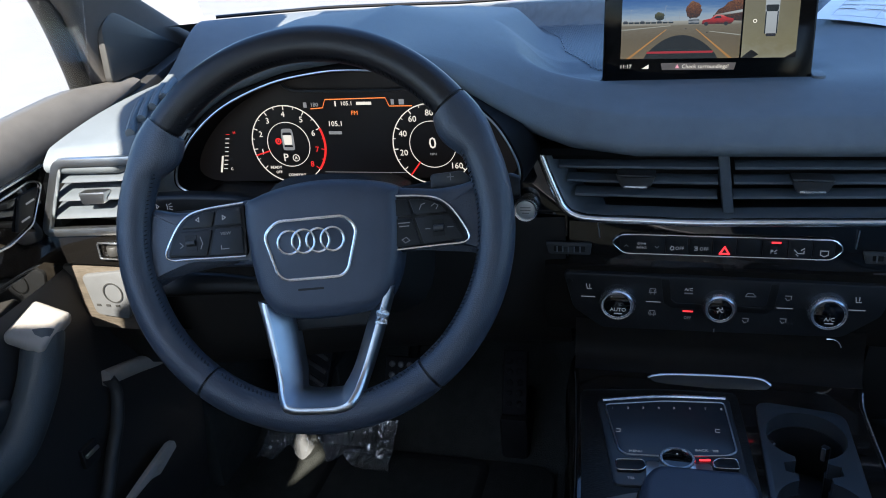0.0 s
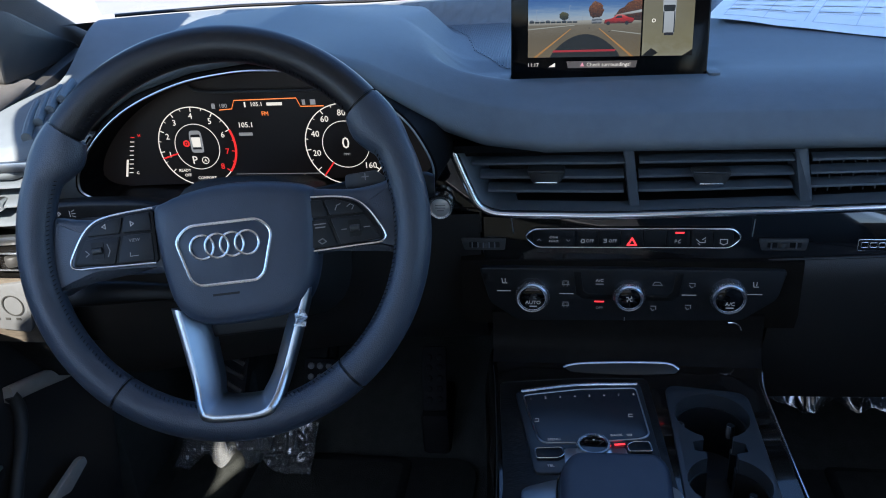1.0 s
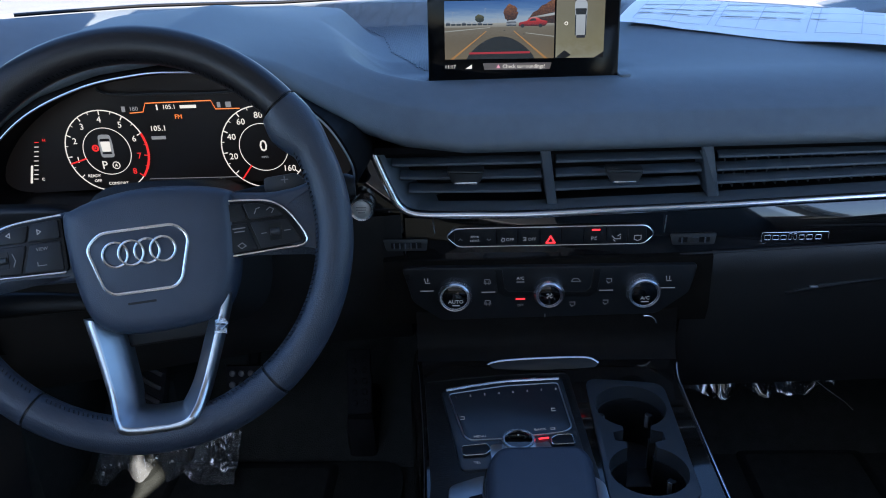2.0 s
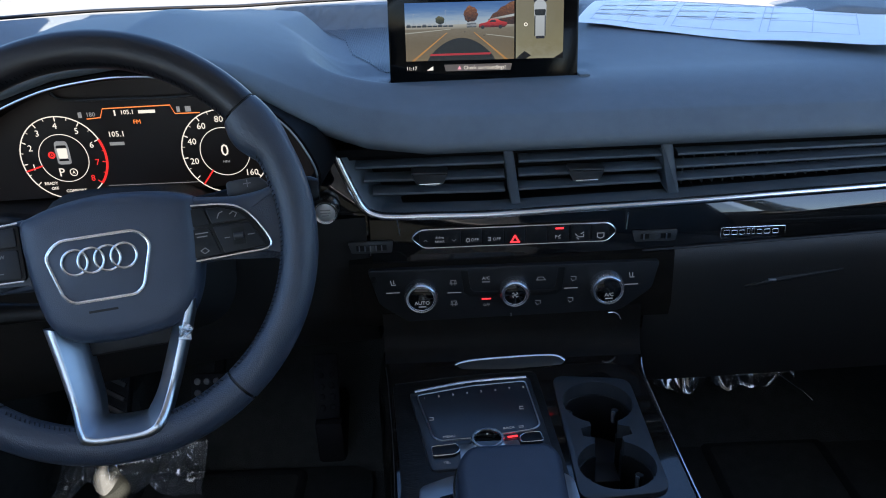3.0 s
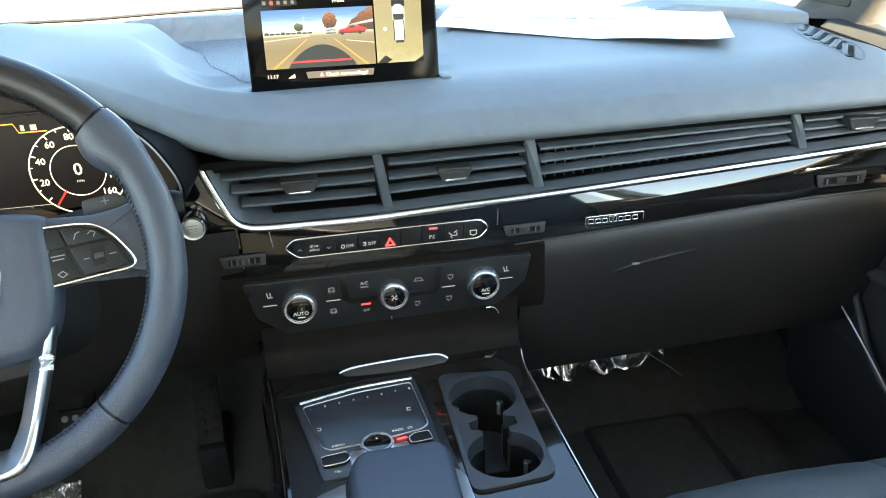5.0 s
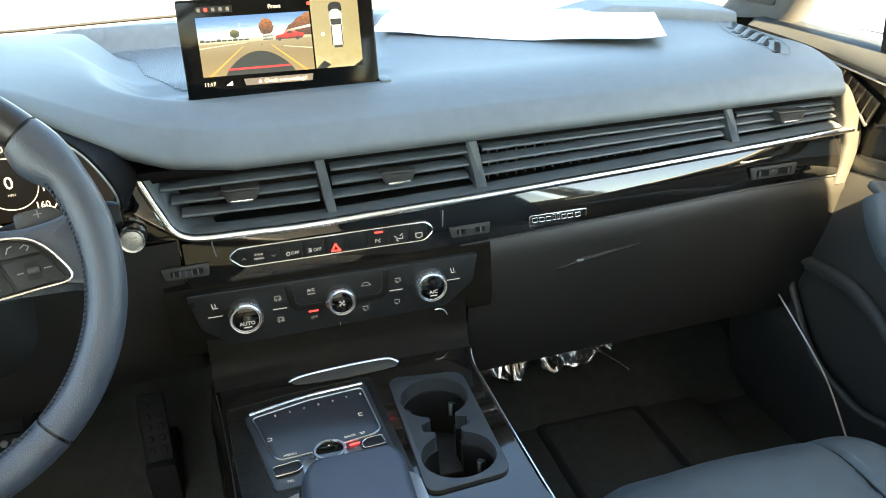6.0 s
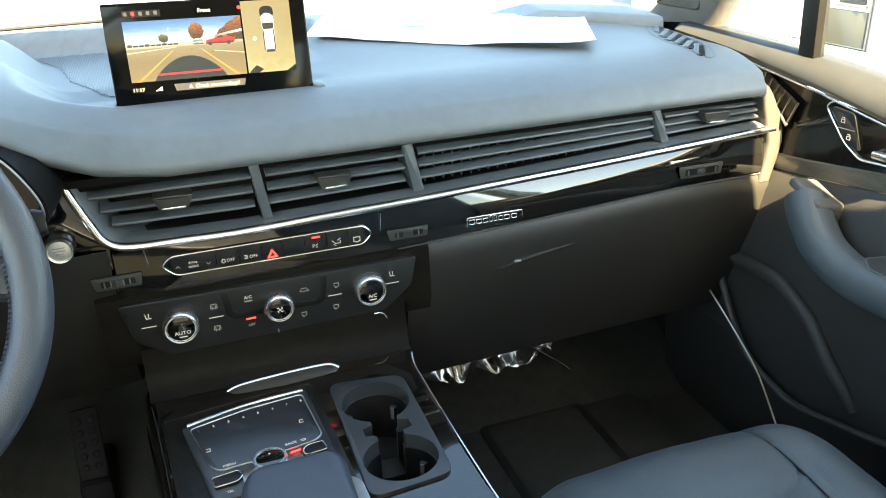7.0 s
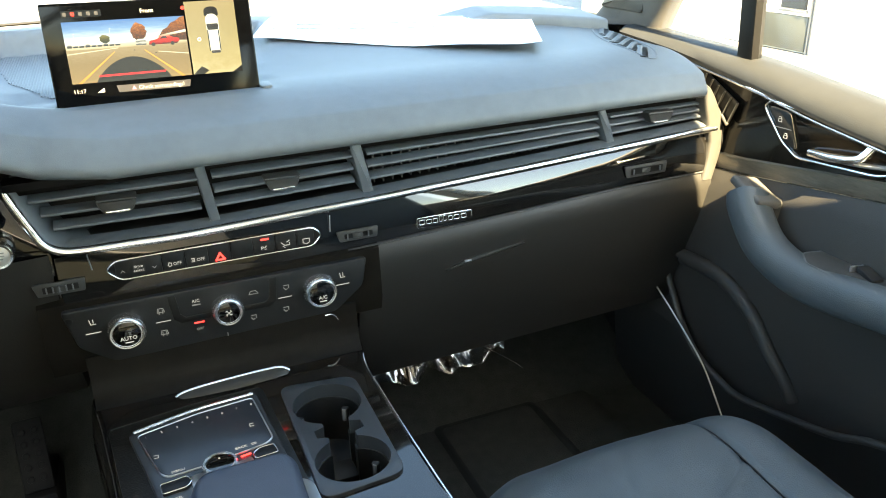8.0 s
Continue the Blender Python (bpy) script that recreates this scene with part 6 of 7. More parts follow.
# the console's deck rises gently towards the dashboard
RISE = 0.15
for ob in (*console.children_recursive, *gear.children_recursive):
    base = place_of(ob)
    for vert in ob.data.vertices:
        x, y, z = base + vert.co
        k = min(1.0, max(0.0, (z - 0.10) / 0.25))
        y2 = (y + 0.135) / 1.217 if y < 0.72 else y - (0.72 - 0.855 / 1.217) * max(0.0, (0.752 - y) / 0.032)
        x2 = -0.08 + (x + 0.08) * (y2 + 0.13) / (y + 0.13)
        vert.co = Vector((x + (x2 - x) * k, y + (y2 - y) * k, z + RISE * (y2 - 0.62) * k)) - base

# ---- passenger seat ----
seat = thing("passenger_seat", "dark grey leather front passenger seat", "car seat", (0.42, 0.2, FLOOR))


def seam_x(y):
    return 0.479 + 0.06 * (y - 0.425)


def bow(x):
    return 0.012 * (1 - ((x - 0.385) / 0.255) ** 2)


def cushion_z(x, y):
    u = (x - 0.382) / (0.225 if x > 0.382 else 0.215)
    z = 0.459 - 0.012 * u * u - 0.45 * max(0.0, abs(u) - 0.55) ** 2 + 0.003 * math.exp(-((abs(u) - 0.60) / 0.16) ** 2)
    v = (y - 0.350) / 0.150
    if v > 0:
        z -= 0.105 * v ** 3.0
    for sx in (seam_x(y),):
        z -= 0.007 * math.exp(-((x - sx) / 0.004) ** 2)
    if 0.40 < x < seam_x(y):
        z -= 0.005 * min(1.0, (x - 0.40) / 0.03) * math.exp(-((y - 0.334 - 0.66 * (x - 0.456)) / 0.005) ** 2)
    return z + 0.0030 * noise.noise((x * 9, y * 9, 1)) + 0.0012 * noise.noise((x * 30, y * 22, 4))


rows = []
for y in np.linspace(-0.12, 0.512, 100):
    rr = []
    for x in np.linspace(0.135, 0.622, 130):
        rr.append((x, y + bow(x), max(0.24, cushion_z(x, y))))
    rows.append(rr)
    rr.insert(0, (rr[0][0], rr[0][1], 0.24))
    rr.append((rr[-1][0], rr[-1][1], 0.24))
rows.append([(p[0], p[1], 0.24) for p in rows[-1]])
world_part("cushion", grid_mesh(rows), M_SEAT, seat, "smooth dark leather cushion", 70)
for sgn in (1,):
    path = []
    for y in np.linspace(0.10, 0.460, 24):
        sx = seam_x(y) if sgn > 0 else 0.74 - seam_x(y)
        path.append((sx, y + bow(sx), cushion_z(sx, y) + 0.001))
    world_part("seam", sweep(path, 0.0030, 0.0030, n=6), M_BLACK, seat, "stitched seam")
world_part("seat_base", rbox(0.17, 0.58, -0.10, 0.40, FLOOR, 0.30, 0.02, 3), M_DARK, seat, "black seat base")
bk = pose(0.385, -0.20, 0.36, 20, 0, 0)
world_part("seat_back", rbox(-0.25, 0.25, -0.09, 0.06, 0.0, 0.66, 0.055, 5, m=bk), M_SEAT, seat, "dark leather backrest", 80)
world_part("headrest", rbox(-0.13, 0.13, -0.08, 0.03, 0.70, 0.88, 0.045, 5, m=bk), M_SEAT, seat, "", 80)

# ---- passenger door ----
XD = 0.748
pdoor = thing("passenger_door", "dark passenger door lining with gloss trim and leather rail", "car door", (0.76, 0.4, FLOOR))
RY = [-0.40, 0.40, 0.49, 0.578, 0.68, 0.789, 0.885, 1.011, 1.03]
RZ = [0.712, 0.718, 0.7273, 0.7375, 0.7545, 0.7680, 0.7785, 0.786, 0.787]
OZ = [0.748, 0.752, 0.760, 0.770, 0.782, 0.790, 0.794, 0.800, 0.802]
rows = []
for y in np.linspace(-0.40, 1.02, 40):
    z, o = interp(y, RY, RZ), interp(y, RY, OZ)
    rows.append([(XD + 0.004, y, z - 0.004), (XD - 0.006, y, z + 0.001), (XD - 0.008, y, z + 0.008), (XD + 0.004, y, z + 0.4 * (o - z) + 0.012), (XD + 0.025, y, o + 0.004), (XD + 0.052, y, o + 0.004), (XD + 0.062, y, o - 0.004), (XD + 0.062, y, o - 0.03)])
world_part("top_rail", grid_mesh(rows), M_RAIL, pdoor, "grey leather window rail", 60)
path = [(XD - 0.0092, y, interp(y, RY, RZ) - 0.0010) for y in np.linspace(0.0, 1.012, 40)]
world_part("chrome_line", sweep(path, 0.0022, 0.0032), M_CHROME, pdoor, "thin chrome line")
TY = [-0.4, 0.447, 0.71, 0.90]
T1, T2 = [0.76, 0.690, 0.653, 0.640], [0.735, 0.664, 0.628, 0.615]
rows, rows2, rows3 = [], [], []
for y in np.linspace(-0.40, 0.98, 40):
    z, a, b = interp(y, RY, RZ) - 0.004, interp(y, TY, T1), interp(y, TY, T2)
    a, b = min(a, z - 0.01), min(b, z - 0.03)
    rows.append([(XD, y, z), (XD + 0.004, y, (z + a) / 2), (XD, y, a)])
    rows2.append([(XD, y, a), (XD - 0.003, y, a - 0.002), (XD - 0.004, y, (a + b) / 2), (XD - 0.003, y, b + 0.002), (XD, y, b)])
    bulge = 0.018 * math.exp(-((y - 0.62) / 0.3) ** 2)
    rows3.append([(XD - 0.001, y, b), (XD - 0.004, y, b - 0.004), (XD - 0.012 - bulge * 0.3, y, b - 0.03), (XD - 0.020 - bulge, y, 0.50), (XD - 0.022 - bulge, y, 0.44), (XD - 0.014 - bulge, y, 0.38), (XD - 0.004, y, 0.24), (XD + 0.01, y, 0.12), (XD + 0.04, y, 0.06)])
world_part("gloss_trim", grid_mesh(rows), M_LACQUER, pdoor, "gloss black trim")
world_part("oak_strip", grid_mesh(rows2), M_WOOD, pdoor, "dark oak inlay")
world_part("lining", grid_mesh(rows3), M_DOOR, pdoor, "dark soft lining", 60)


def side_frame(x):
    """Local x, y, z become forward, up and into the cabin on the passenger's side."""
    return Matrix(((0, 0, -1, x), (1, 0, 0, 0), (0, 1, 0, 0), (0, 0, 0, 1)))


SF = side_frame(XD)
bez = rounded([(0.668, 0.738), (0.655, 0.748), (0.610, 0.745), (0.463, 0.734), (0.440, 0.728), (0.440, 0.705), (0.478, 0.692), (0.600, 0.682), (0.628, 0.697)], 0.008, 3)
bezel = world_part("lever_bezel", prism(bez[::-1], 0.004, 0.001, SF), M_LACQUER, pdoor, "gloss black lever recess")
world_part("bezel_rim", sweep([SF @ Vector((x, y, 0.0045)) for x, y in bez], 0.0034, 0.0034, up=(1, 0, 0), closed=True), M_CHROME, bezel, "chrome rim")
lk = rounded([(0.656, 0.741), (0.617, 0.739), (0.600, 0.692), (0.626, 0.699)], 0.006, 3)
locks = world_part("lock_key", prism(lk[::-1], 0.004, 0.001, SF @ pose(0, 0, 0.0042)), M_KEY, bezel, "dark lock keys")
for cy, cz in ((0.6330, 0.727), (0.6200, 0.707)):
    strokes("sign", [[(cy + 0.0028, cz - 0.003), (cy - 0.0028, cz - 0.003), (cy - 0.0028, cz + 0.001), (cy + 0.0028, cz + 0.001), (cy + 0.0028, cz - 0.003)], [(cy - 0.002, cz + 0.001), (cy - 0.002, cz + 0.0035), (cy + 0.002, cz + 0.0035)]], 0.0009, Matrix.Translation(-place_of(pdoor)) @ SF @ pose(0, 0, 0.0084), M_ICON, locks)
strokes("sign", [[(0.640, 0.716), (0.612, 0.717)]], 0.001, Matrix.Translation(-place_of(pdoor)) @ SF @ pose(0, 0, 0.0083), M_ICON_DIM, locks)
lev = smooth_path([(0.575, 0.696, 0.008), (0.55, 0.699, 0.014), (0.52, 0.703, 0.016), (0.500, 0.708, 0.013), (0.493, 0.716, 0.008), (0.489, 0.724, 0.004)], 5)
world_part("door_lever", sweep([SF @ p for p in lev], 0.010, 0.011, up=(1, 0, 0), n=12, power=0.7), M_CHROME, bezel, "chrome door lever")
lev2 = smooth_path([(0.575, 0.694, 0.005), (0.52, 0.698, 0.006), (0.485, 0.702, 0.005), (0.462, 0.706, 0.004)], 5)
world_part("lever_shell", sweep([SF @ p for p in lev2], 0.006, 0.012, up=(1, 0, 0), n=10), M_ALU, bezel, "satin lever shell")
world_part("outer_panel", rbox(0.805, 0.835, -0.42, 1.02, 0.06, 0.735, 0.008, 2), M_BODY, pdoor, "painted outer door skin")
# grab handle running into the arm rest
gh = smooth_path([(0.702, 0.634, 0.624), (0.697, 0.626, 0.615), (0.692, 0.606, 0.596), (0.689, 0.582, 0.576), (0.688, 0.55, 0.562), (0.688, 0.51, 0.555), (0.688, 0.46, 0.556), (0.689, 0.385, 0.567), (0.69, 0.28, 0.580), (0.69, 0.10, 0.590), (0.70, -0.2, 0.590)], 5)
world_part("grab_handle", sweep(gh, 0.052, 0.054, up=(-1, 0, 0.3), n=18, power=0.8), M_SEAT, pdoor, "padded dark leather grab handle", 70)
# the cap's pale colour stands for sun on the handle's top
world_part("handle_cap", rbox(-0.020, 0.026, -0.034, 0.030, -0.006, 0.007, 0.005, 3, m=pose(0.706, 0.630, 0.631, 18, 14, 0)), M_RAIL_SUNLIT, pdoor, "soft handle cap, paled to look sunlit")
world_part("handle_bridge", rbox(0.702, 0.752, 0.600, 0.652, 0.580, 0.624, 0.012, 3), M_DARK, pdoor)
world_part("arm_rest", rbox(0.690, 0.755, -0.25, 0.545, 0.530, 0.568, 0.010, 3), M_DARK, pdoor, "dark arm rest top")
sw = rounded([(0.680, 0.500), (0.700, 0.525), (0.738, 0.515), (0.746, 0.30), (0.690, 0.30)], 0.006, 3)[::-1]
wsw = world_part("window_switch", prism(sw, 0.010, 0.002, pose(0, 0, 0.572)), M_DARK, pdoor, "dark switch plate on the arm rest")
world_part("plate_rim", sweep([(x, y, 0.5815) for x, y in sw], 0.0022, 0.0016, closed=True), M_GREY, wsw, "satin grey rim")
world_part("rocker", rbox(-0.008, 0.008, -0.016, 0.016, 0.0, 0.007, 0.002, 2, m=pose(0.716, 0.438, 0.581, 10, 0, -14)), M_KEY, wsw, "window rocker")
world_part("switch_lip", rbox(-0.009, 0.009, -0.0012, 0.0012, 0.0, 0.0085, 0.0006, 2, m=pose(0.715, 0.456, 0.581, 0, 0, -14)), M_ALU, wsw)
# door pocket
pk = smooth_path([(0.747, 0.477, 0), (0.765, 0.482, 0), (0.780, 0.465, 0), (0.784, 0.435, 0), (0.772, 0.413, 0), (0.738, 0.364, 0), (0.696, 0.331, 0), (0.645, 0.317, 0), (0.598, 0.313, 0), (0.508, 0.335, 0), (0.431, 0.358, 0), (0.360, 0.390, 0), (0.2, 0.43, 0)], 4)
PF = side_frame(0.704)
world_part("pocket_lip", sweep([PF @ p for p in pk], 0.010, 0.012, up=(1, 0, 0), n=12), M_DARK, pdoor, "moulded pocket lip", 60)
inner = [PF @ p for p in smooth_path([(0.755, 0.482, 0.0), (0.70, 0.485, 0.0), (0.653, 0.480, 0.0), (0.599, 0.454, 0.0), (0.560, 0.412, -0.002), (0.535, 0.380, -0.010), (0.520, 0.35, -0.018)], 5)]
world_part("pocket_edge", sweep(inner, 0.024, 0.020, up=(1, 0, 0), n=12), M_DOOR, pdoor, "", 60)
sl = [(0.687, 0.808, 0.425), (0.687, 0.750, 0.392), (0.686, 0.701, 0.364), (0.685, 0.665, 0.341), (0.684, 0.637, 0.314), (0.683, 0.603, 0.2745)]
world_part("door_seal", sweep(smooth_path(sl, 5), 0.0028, 0.0028), M_ALU, pdoor, "thin pale door edge")
vm = side_frame(0.744)
sv = world_part("side_demister", prism(rounded([(0.796, 0.746), (0.734, 0.695), (0.7166, 0.7305), (0.789, 0.763)], 0.003, 2)[::-1], 0.0015, 0.0005, vm), M_BLACK, pdoor, "small demister grille")
for i in range(6):
    u = i / 5
    a = Vector((0.794 - 0.060 * u, 0.747 - 0.049 * u, 0.003))
    d = Vector((-0.006 - 0.011 * u, 0.014 + 0.019 * u, 0.0))
    world_part("fin", sweep([vm @ (a + d * f) for f in (0.0, 0.5, 1.0)], 0.0018, 0.0040, up=(1, 0, 0), n=8), M_DARK, sv)
world_part("grille_bar", sweep([vm @ Vector((0.796 - 0.064 * u, 0.748 - 0.052 * u, 0.004)) for u in np.linspace(0, 1, 6)], 0.0050, 0.0050, up=(1, 0, 0), n=8), M_CAP, sv)
# window frame and quarter light bar
for a, b, w in (((0.782, 0.748, 0.75), (0.735, 0.715, 1.10), 0.036), ((0.735, 0.715, 1.10), (0.655, 0.62, 1.30), 0.030)):
    world_part("window_bar", sweep([Vector(a).lerp(Vector(b), u) for u in np.linspace(0, 1, 5)], w, 0.022, up=(1, 0, 0), n=8, power=0.6), M_BLACK, pdoor, "black window divider")
pane = part("window_1", grid_mesh([[(0.795, y, 0.77), (0.72, y * 0.98, 1.08), (0.62, y * 0.7, 1.34)] for y in np.linspace(-0.36, 1.0, 8)]), M_GLASS)
tagged(pane, "clear passenger side window glass", "window", kind="structure")
pane.modifiers.new("thickness", "SOLIDIFY").thickness = 0.004
pane.visible_shadow = False

# ---- driver's door ----
XL = -0.80
ddoor = thing("driver_door", "dark driver's door lining with leather window rail", "car door", (-0.81, 0.3, FLOOR))
LRY = [-0.40, 0.50, 0.573, 0.637, 0.74, 0.846, 0.90]
LRZ = [0.735, 0.755, 0.760, 0.766, 0.782, 0.806, 0.812]
LOZ = [0.785, 0.802, 0.810, 0.816, 0.823, 0.814, 0.808]
rows = []
for y in np.linspace(-0.40, 0.85, 40):
    z, o = interp(y, LRY, LRZ), interp(y, LRY, LOZ)
    rows.append([(XL - 0.004, y, z - 0.004), (XL + 0.006, y, z + 0.001), (XL + 0.008, y, z + 0.010), (XL - 0.002, y, z + 0.5 * (o - z) + 0.010), (XL - 0.020, y, o + 0.004), (XL - 0.046, y, o + 0.002), (XL - 0.055, y, o - 0.006), (XL - 0.055, y, o - 0.04)])
# same leather as the passenger's rail, paled here to look sunlit
world_part("top_rail", grid_mesh(rows, caps=True), M_RAIL_SUNLIT, ddoor, "grey leather window rail", 60)
world_part("chrome_line", sweep([(XL + 0.0065, y, interp(y, LRY, LRZ) - 0.0025) for y in np.linspace(-0.2, 0.84, 30)], 0.0022, 0.0030), M_CHROME, ddoor, "thin chrome line")
rows, rows3 = [], []
for y in np.linspace(-0.40, 0.86, 36):
    z = interp(y, LRY, LRZ) - 0.004
    rows.append([(XL, y, z), (XL - 0.004, y, z - 0.05), (XL, y, z - 0.10), (XL + 0.004, y, z - 0.105), (XL + 0.003, y, z - 0.13)])
    rows3.append([(XL + 0.003, y, z - 0.13), (XL + 0.012, y, z - 0.14), (XL + 0.020, y, 0.55), (XL + 0.028, y, 0.49), (XL + 0.030, y, 0.42), (XL + 0.012, y, 0.26), (XL - 0.01, y, 0.12), (XL - 0.04, y, 0.06)])
world_part("gloss_trim", grid_mesh(rows), M_PIANO, ddoor, "gloss black trim")
world_part("lining", grid_mesh(rows3), M_DOOR, ddoor, "dark soft lining", 60)
world_part("outer_panel", rbox(-0.905, -0.875, -0.42, 0.90, 0.06, 0.760, 0.008, 2), M_BODY, ddoor, "painted outer door skin")
LF = Matrix(((0, 0, 1, XL), (1, 0, 0, 0), (0, 1, 0, 0), (0, 0, 0, 1)))
bez = rounded([(0.622, 0.744), (0.606, 0.752), (0.52, 0.742), (0.42, 0.730), (0.42, 0.700), (0.55, 0.692), (0.590, 0.702)], 0.008, 3)
bezel = world_part("lever_bezel", prism(bez, 0.004, 0.001, LF), M_PIANO, ddoor, "gloss black lever recess")
world_part("bezel_rim", sweep([LF @ Vector((x, y, 0.0045)) for x, y in bez], 0.0030, 0.0030, up=(1, 0, 0), closed=True), M_CHROME, bezel, "chrome rim")
locks = world_part("lock_key", prism(rounded([(0.612, 0.743), (0.580, 0.742), (0.560, 0.702), (0.586, 0.706)], 0.005, 3), 0.004, 0.001, LF @ pose(0, 0, 0.0042)), M_KEY, bezel, "dark lock keys")
for cy, cz in ((0.592, 0.730), (0.578, 0.713)):
    strokes("sign", [[(cy - 0.006, cz), (cy + 0.006, cz + 0.001)]], 0.0022, Matrix.Translation(-place_of(ddoor)) @ LF @ pose(0, 0, 0.0084), M_ICON, locks)
gh = smooth_path([(-0.764, 0.524, 0.592), (-0.760, 0.512, 0.578), (-0.756, 0.483, 0.542), (-0.756, 0.434, 0.500), (-0.757, 0.390, 0.490), (-0.758, 0.33, 0.490), (-0.762, 0.15, 0.500), (-0.77, -0.2, 0.510)], 5)
world_part("grab_handle", sweep(gh, 0.042, 0.046, up=(1, 0, 0.3), n=16, power=0.8), M_SEAT, ddoor, "padded dark leather grab handle", 70)
# sunlight on the handle's top end, given as a pale cap colour
world_part("handle_cap", rbox(-0.024, 0.026, -0.034, 0.028, -0.010, 0.008, 0.007, 4, m=pose(-0.766, 0.524, 0.603, 16, 22, 6)), M_CAP_SUNLIT, ddoor, "soft handle cap, paled to look sunlit")
world_part("arm_rest", rbox(-0.81, -0.765, -0.25, 0.46, 0.515, 0.548, 0.010, 3), M_DARK, ddoor, "dark arm rest top")
# pocket edge with the sun's brightness put into its colour
bar = [(-0.766, 0.597, 0.480), (-0.766, 0.630, 0.470), (-0.767, 0.665, 0.458), (-0.768, 0.700, 0.445), (-0.770, 0.735, 0.434)]
world_part("pocket_bar", sweep(smooth_path(bar, 4), 0.022, 0.016, up=(1, 0, 0), n=12, power=0.7), M_SUNLIT_TRIM, ddoor, "bar over the door pocket, paled to look sunlit", 60)
pk = smooth_path([(-0.764, 0.600, 0.478), (-0.760, 0.602, 0.458), (-0.757, 0.588, 0.424), (-0.757, 0.563, 0.388), (-0.757, 0.531, 0.340), (-0.757, 0.50, 0.30)], 5)
world_part("pocket_lip", sweep(pk, 0.016, 0.018, up=(1, 0, 0), n=12), M_DARK, ddoor, "moulded pocket lip", 60)
bsw = world_part("boot_switch", rbox(-0.772, -0.764, 0.522, 0.552, 0.390, 0.420, 0.003, 2), M_KEY, ddoor, "small tailgate switch")
world_part("switch_lip", rbox(-0.766, -0.761, 0.525, 0.549, 0.406, 0.411, 0.001, 2), M_ALU, bsw)
# added pale piece in the outline of a sunlit patch
sill = rounded([(0.520, 0.3100), (0.5569, 0.3165), (0.5991, 0.3232), (0.6557, 0.3303), (0.668, 0.326), (0.6701, 0.3138), (0.6223, 0.3015), (0.6042, 0.3088), (0.558, 0.3085), (0.520, 0.3000)], 0.003, 3)
world_part("sill_edge", prism(sill, 0.008, 0.002, Matrix(((0, 0, 1, -0.753), (1, 0, 0, 0), (0, 1, 0, 0), (0, 0, 0, 1)))), M_SUNLIT_TRIM, ddoor, "lit patch low on the door, made as a pale piece")
pane = part("window_2", grid_mesh([[(-0.845, y, 0.79), (-0.76, y * 0.96, 1.08), (-0.62, y * 0.75, 1.34)] for y in np.linspace(-0.36, 0.80, 8)]), M_GLASS)
tagged(pane, "clear driver's side window glass", "window", kind="structure")
pane.modifiers.new("thickness", "SOLIDIFY").thickness = 0.004
pane.visible_shadow = False
world_part("window_seal", sweep(smooth_path([(-0.850, 0.800, 0.79), (-0.850, 0.792, 0.845), (-0.845, 0.772, 0.905), (-0.832, 0.740, 0.955), (-0.80, 0.67, 1.02), (-0.71, 0.48, 1.18), (-0.62, 0.31, 1.33)], 5), 0.030, 0.030, up=(1, 0, 0), n=10), M_BLACK, ddoor, "black rubber window seal")
tw = thing("tweeter_cover", "dark triangular tweeter cover at the pillar foot", "speaker cover", (-0.79, 0.86, 0.86))
world_part("cover", prism(rounded([(0.765, 0.828), (0.770, 0.905), (0.80, 0.925), (0.90, 0.872), (0.955, 0.848), (0.93, 0.835)], 0.010, 3), 0.010, 0.004, Matrix(((0, 0, 1, -0.822), (1, 0, 0, 0.05), (0, 1, 0, -0.01), (0, 0, 0, 1)))), M_DARK, tw)
tw2 = thing("tweeter_cover", "dark tweeter cover at the passenger pillar foot", "speaker cover", (0.765, 1.05, 0.84))
world_part("cover", prism(rounded([(0.99, 0.825), (0.985, 0.865), (1.02, 0.875), (1.10, 0.845), (1.12, 0.825)], 0.010, 3)[::-1], 0.010, 0.004, side_frame(0.772)), M_DARK, tw2)

# ---- foot wells ----
fr = thing("foot_rest", "ribbed dark rubber foot rest beside the pedals", "foot rest", (-0.63, 0.92, FLOOR))
fm = pose(-0.630, 0.905, 0.318, 52, 0, -4)
world_part("plate", rbox(-0.036, 0.036, -0.085, 0.085, -0.02, 0.0, 0.006, 2, m=fm), M_RUBBER, fr)
for i in range(7):
    world_part("rib", rbox(-0.034, 0.034, -0.004, 0.004, -0.002, 0.005, 0.002, 2, m=fm @ pose(0, -0.066 + 0.022 * i, 0, 0, 0, -24)), M_DARK, fr, "raised rubber rib")
world_part("riser", rbox(-0.665, -0.595, 0.93, 1.10, FLOOR, 0.30, 0.01, 2), M_CARPET, fr)
bp = thing("brake_pedal", "wide brake pedal with a studded rubber pad", "pedal", (-0.455, 0.90, 0.32))
pm = pose(-0.455, 0.905, 0.318, 62, 0, 0)
world_part("pad", rbox(-0.042, 0.042, -0.022, 0.022, -0.008, 0.004, 0.004, 2, m=pm), M_RUBBER, bp)
for i in range(5):
    for j in range(2):
        world_part("stud", turned([(0.0055, 0), (0.005, 0.002), (0.004, 0.0025)], 14, pm @ pose(-0.030 + 0.015 * i, -0.009 + 0.018 * j, 0.004)), M_GREY, bp, "worn stud")
world_part("arm", sweep(smooth_path([(-0.455, 0.915, 0.318), (-0.455, 0.99, 0.40), (-0.455, 1.06, 0.56)], 4), 0.02, 0.012), M_BLACK, bp)
ap = thing("accelerator_pedal", "tall hinged accelerator pedal", "pedal", (-0.30, 0.98, 0.25))
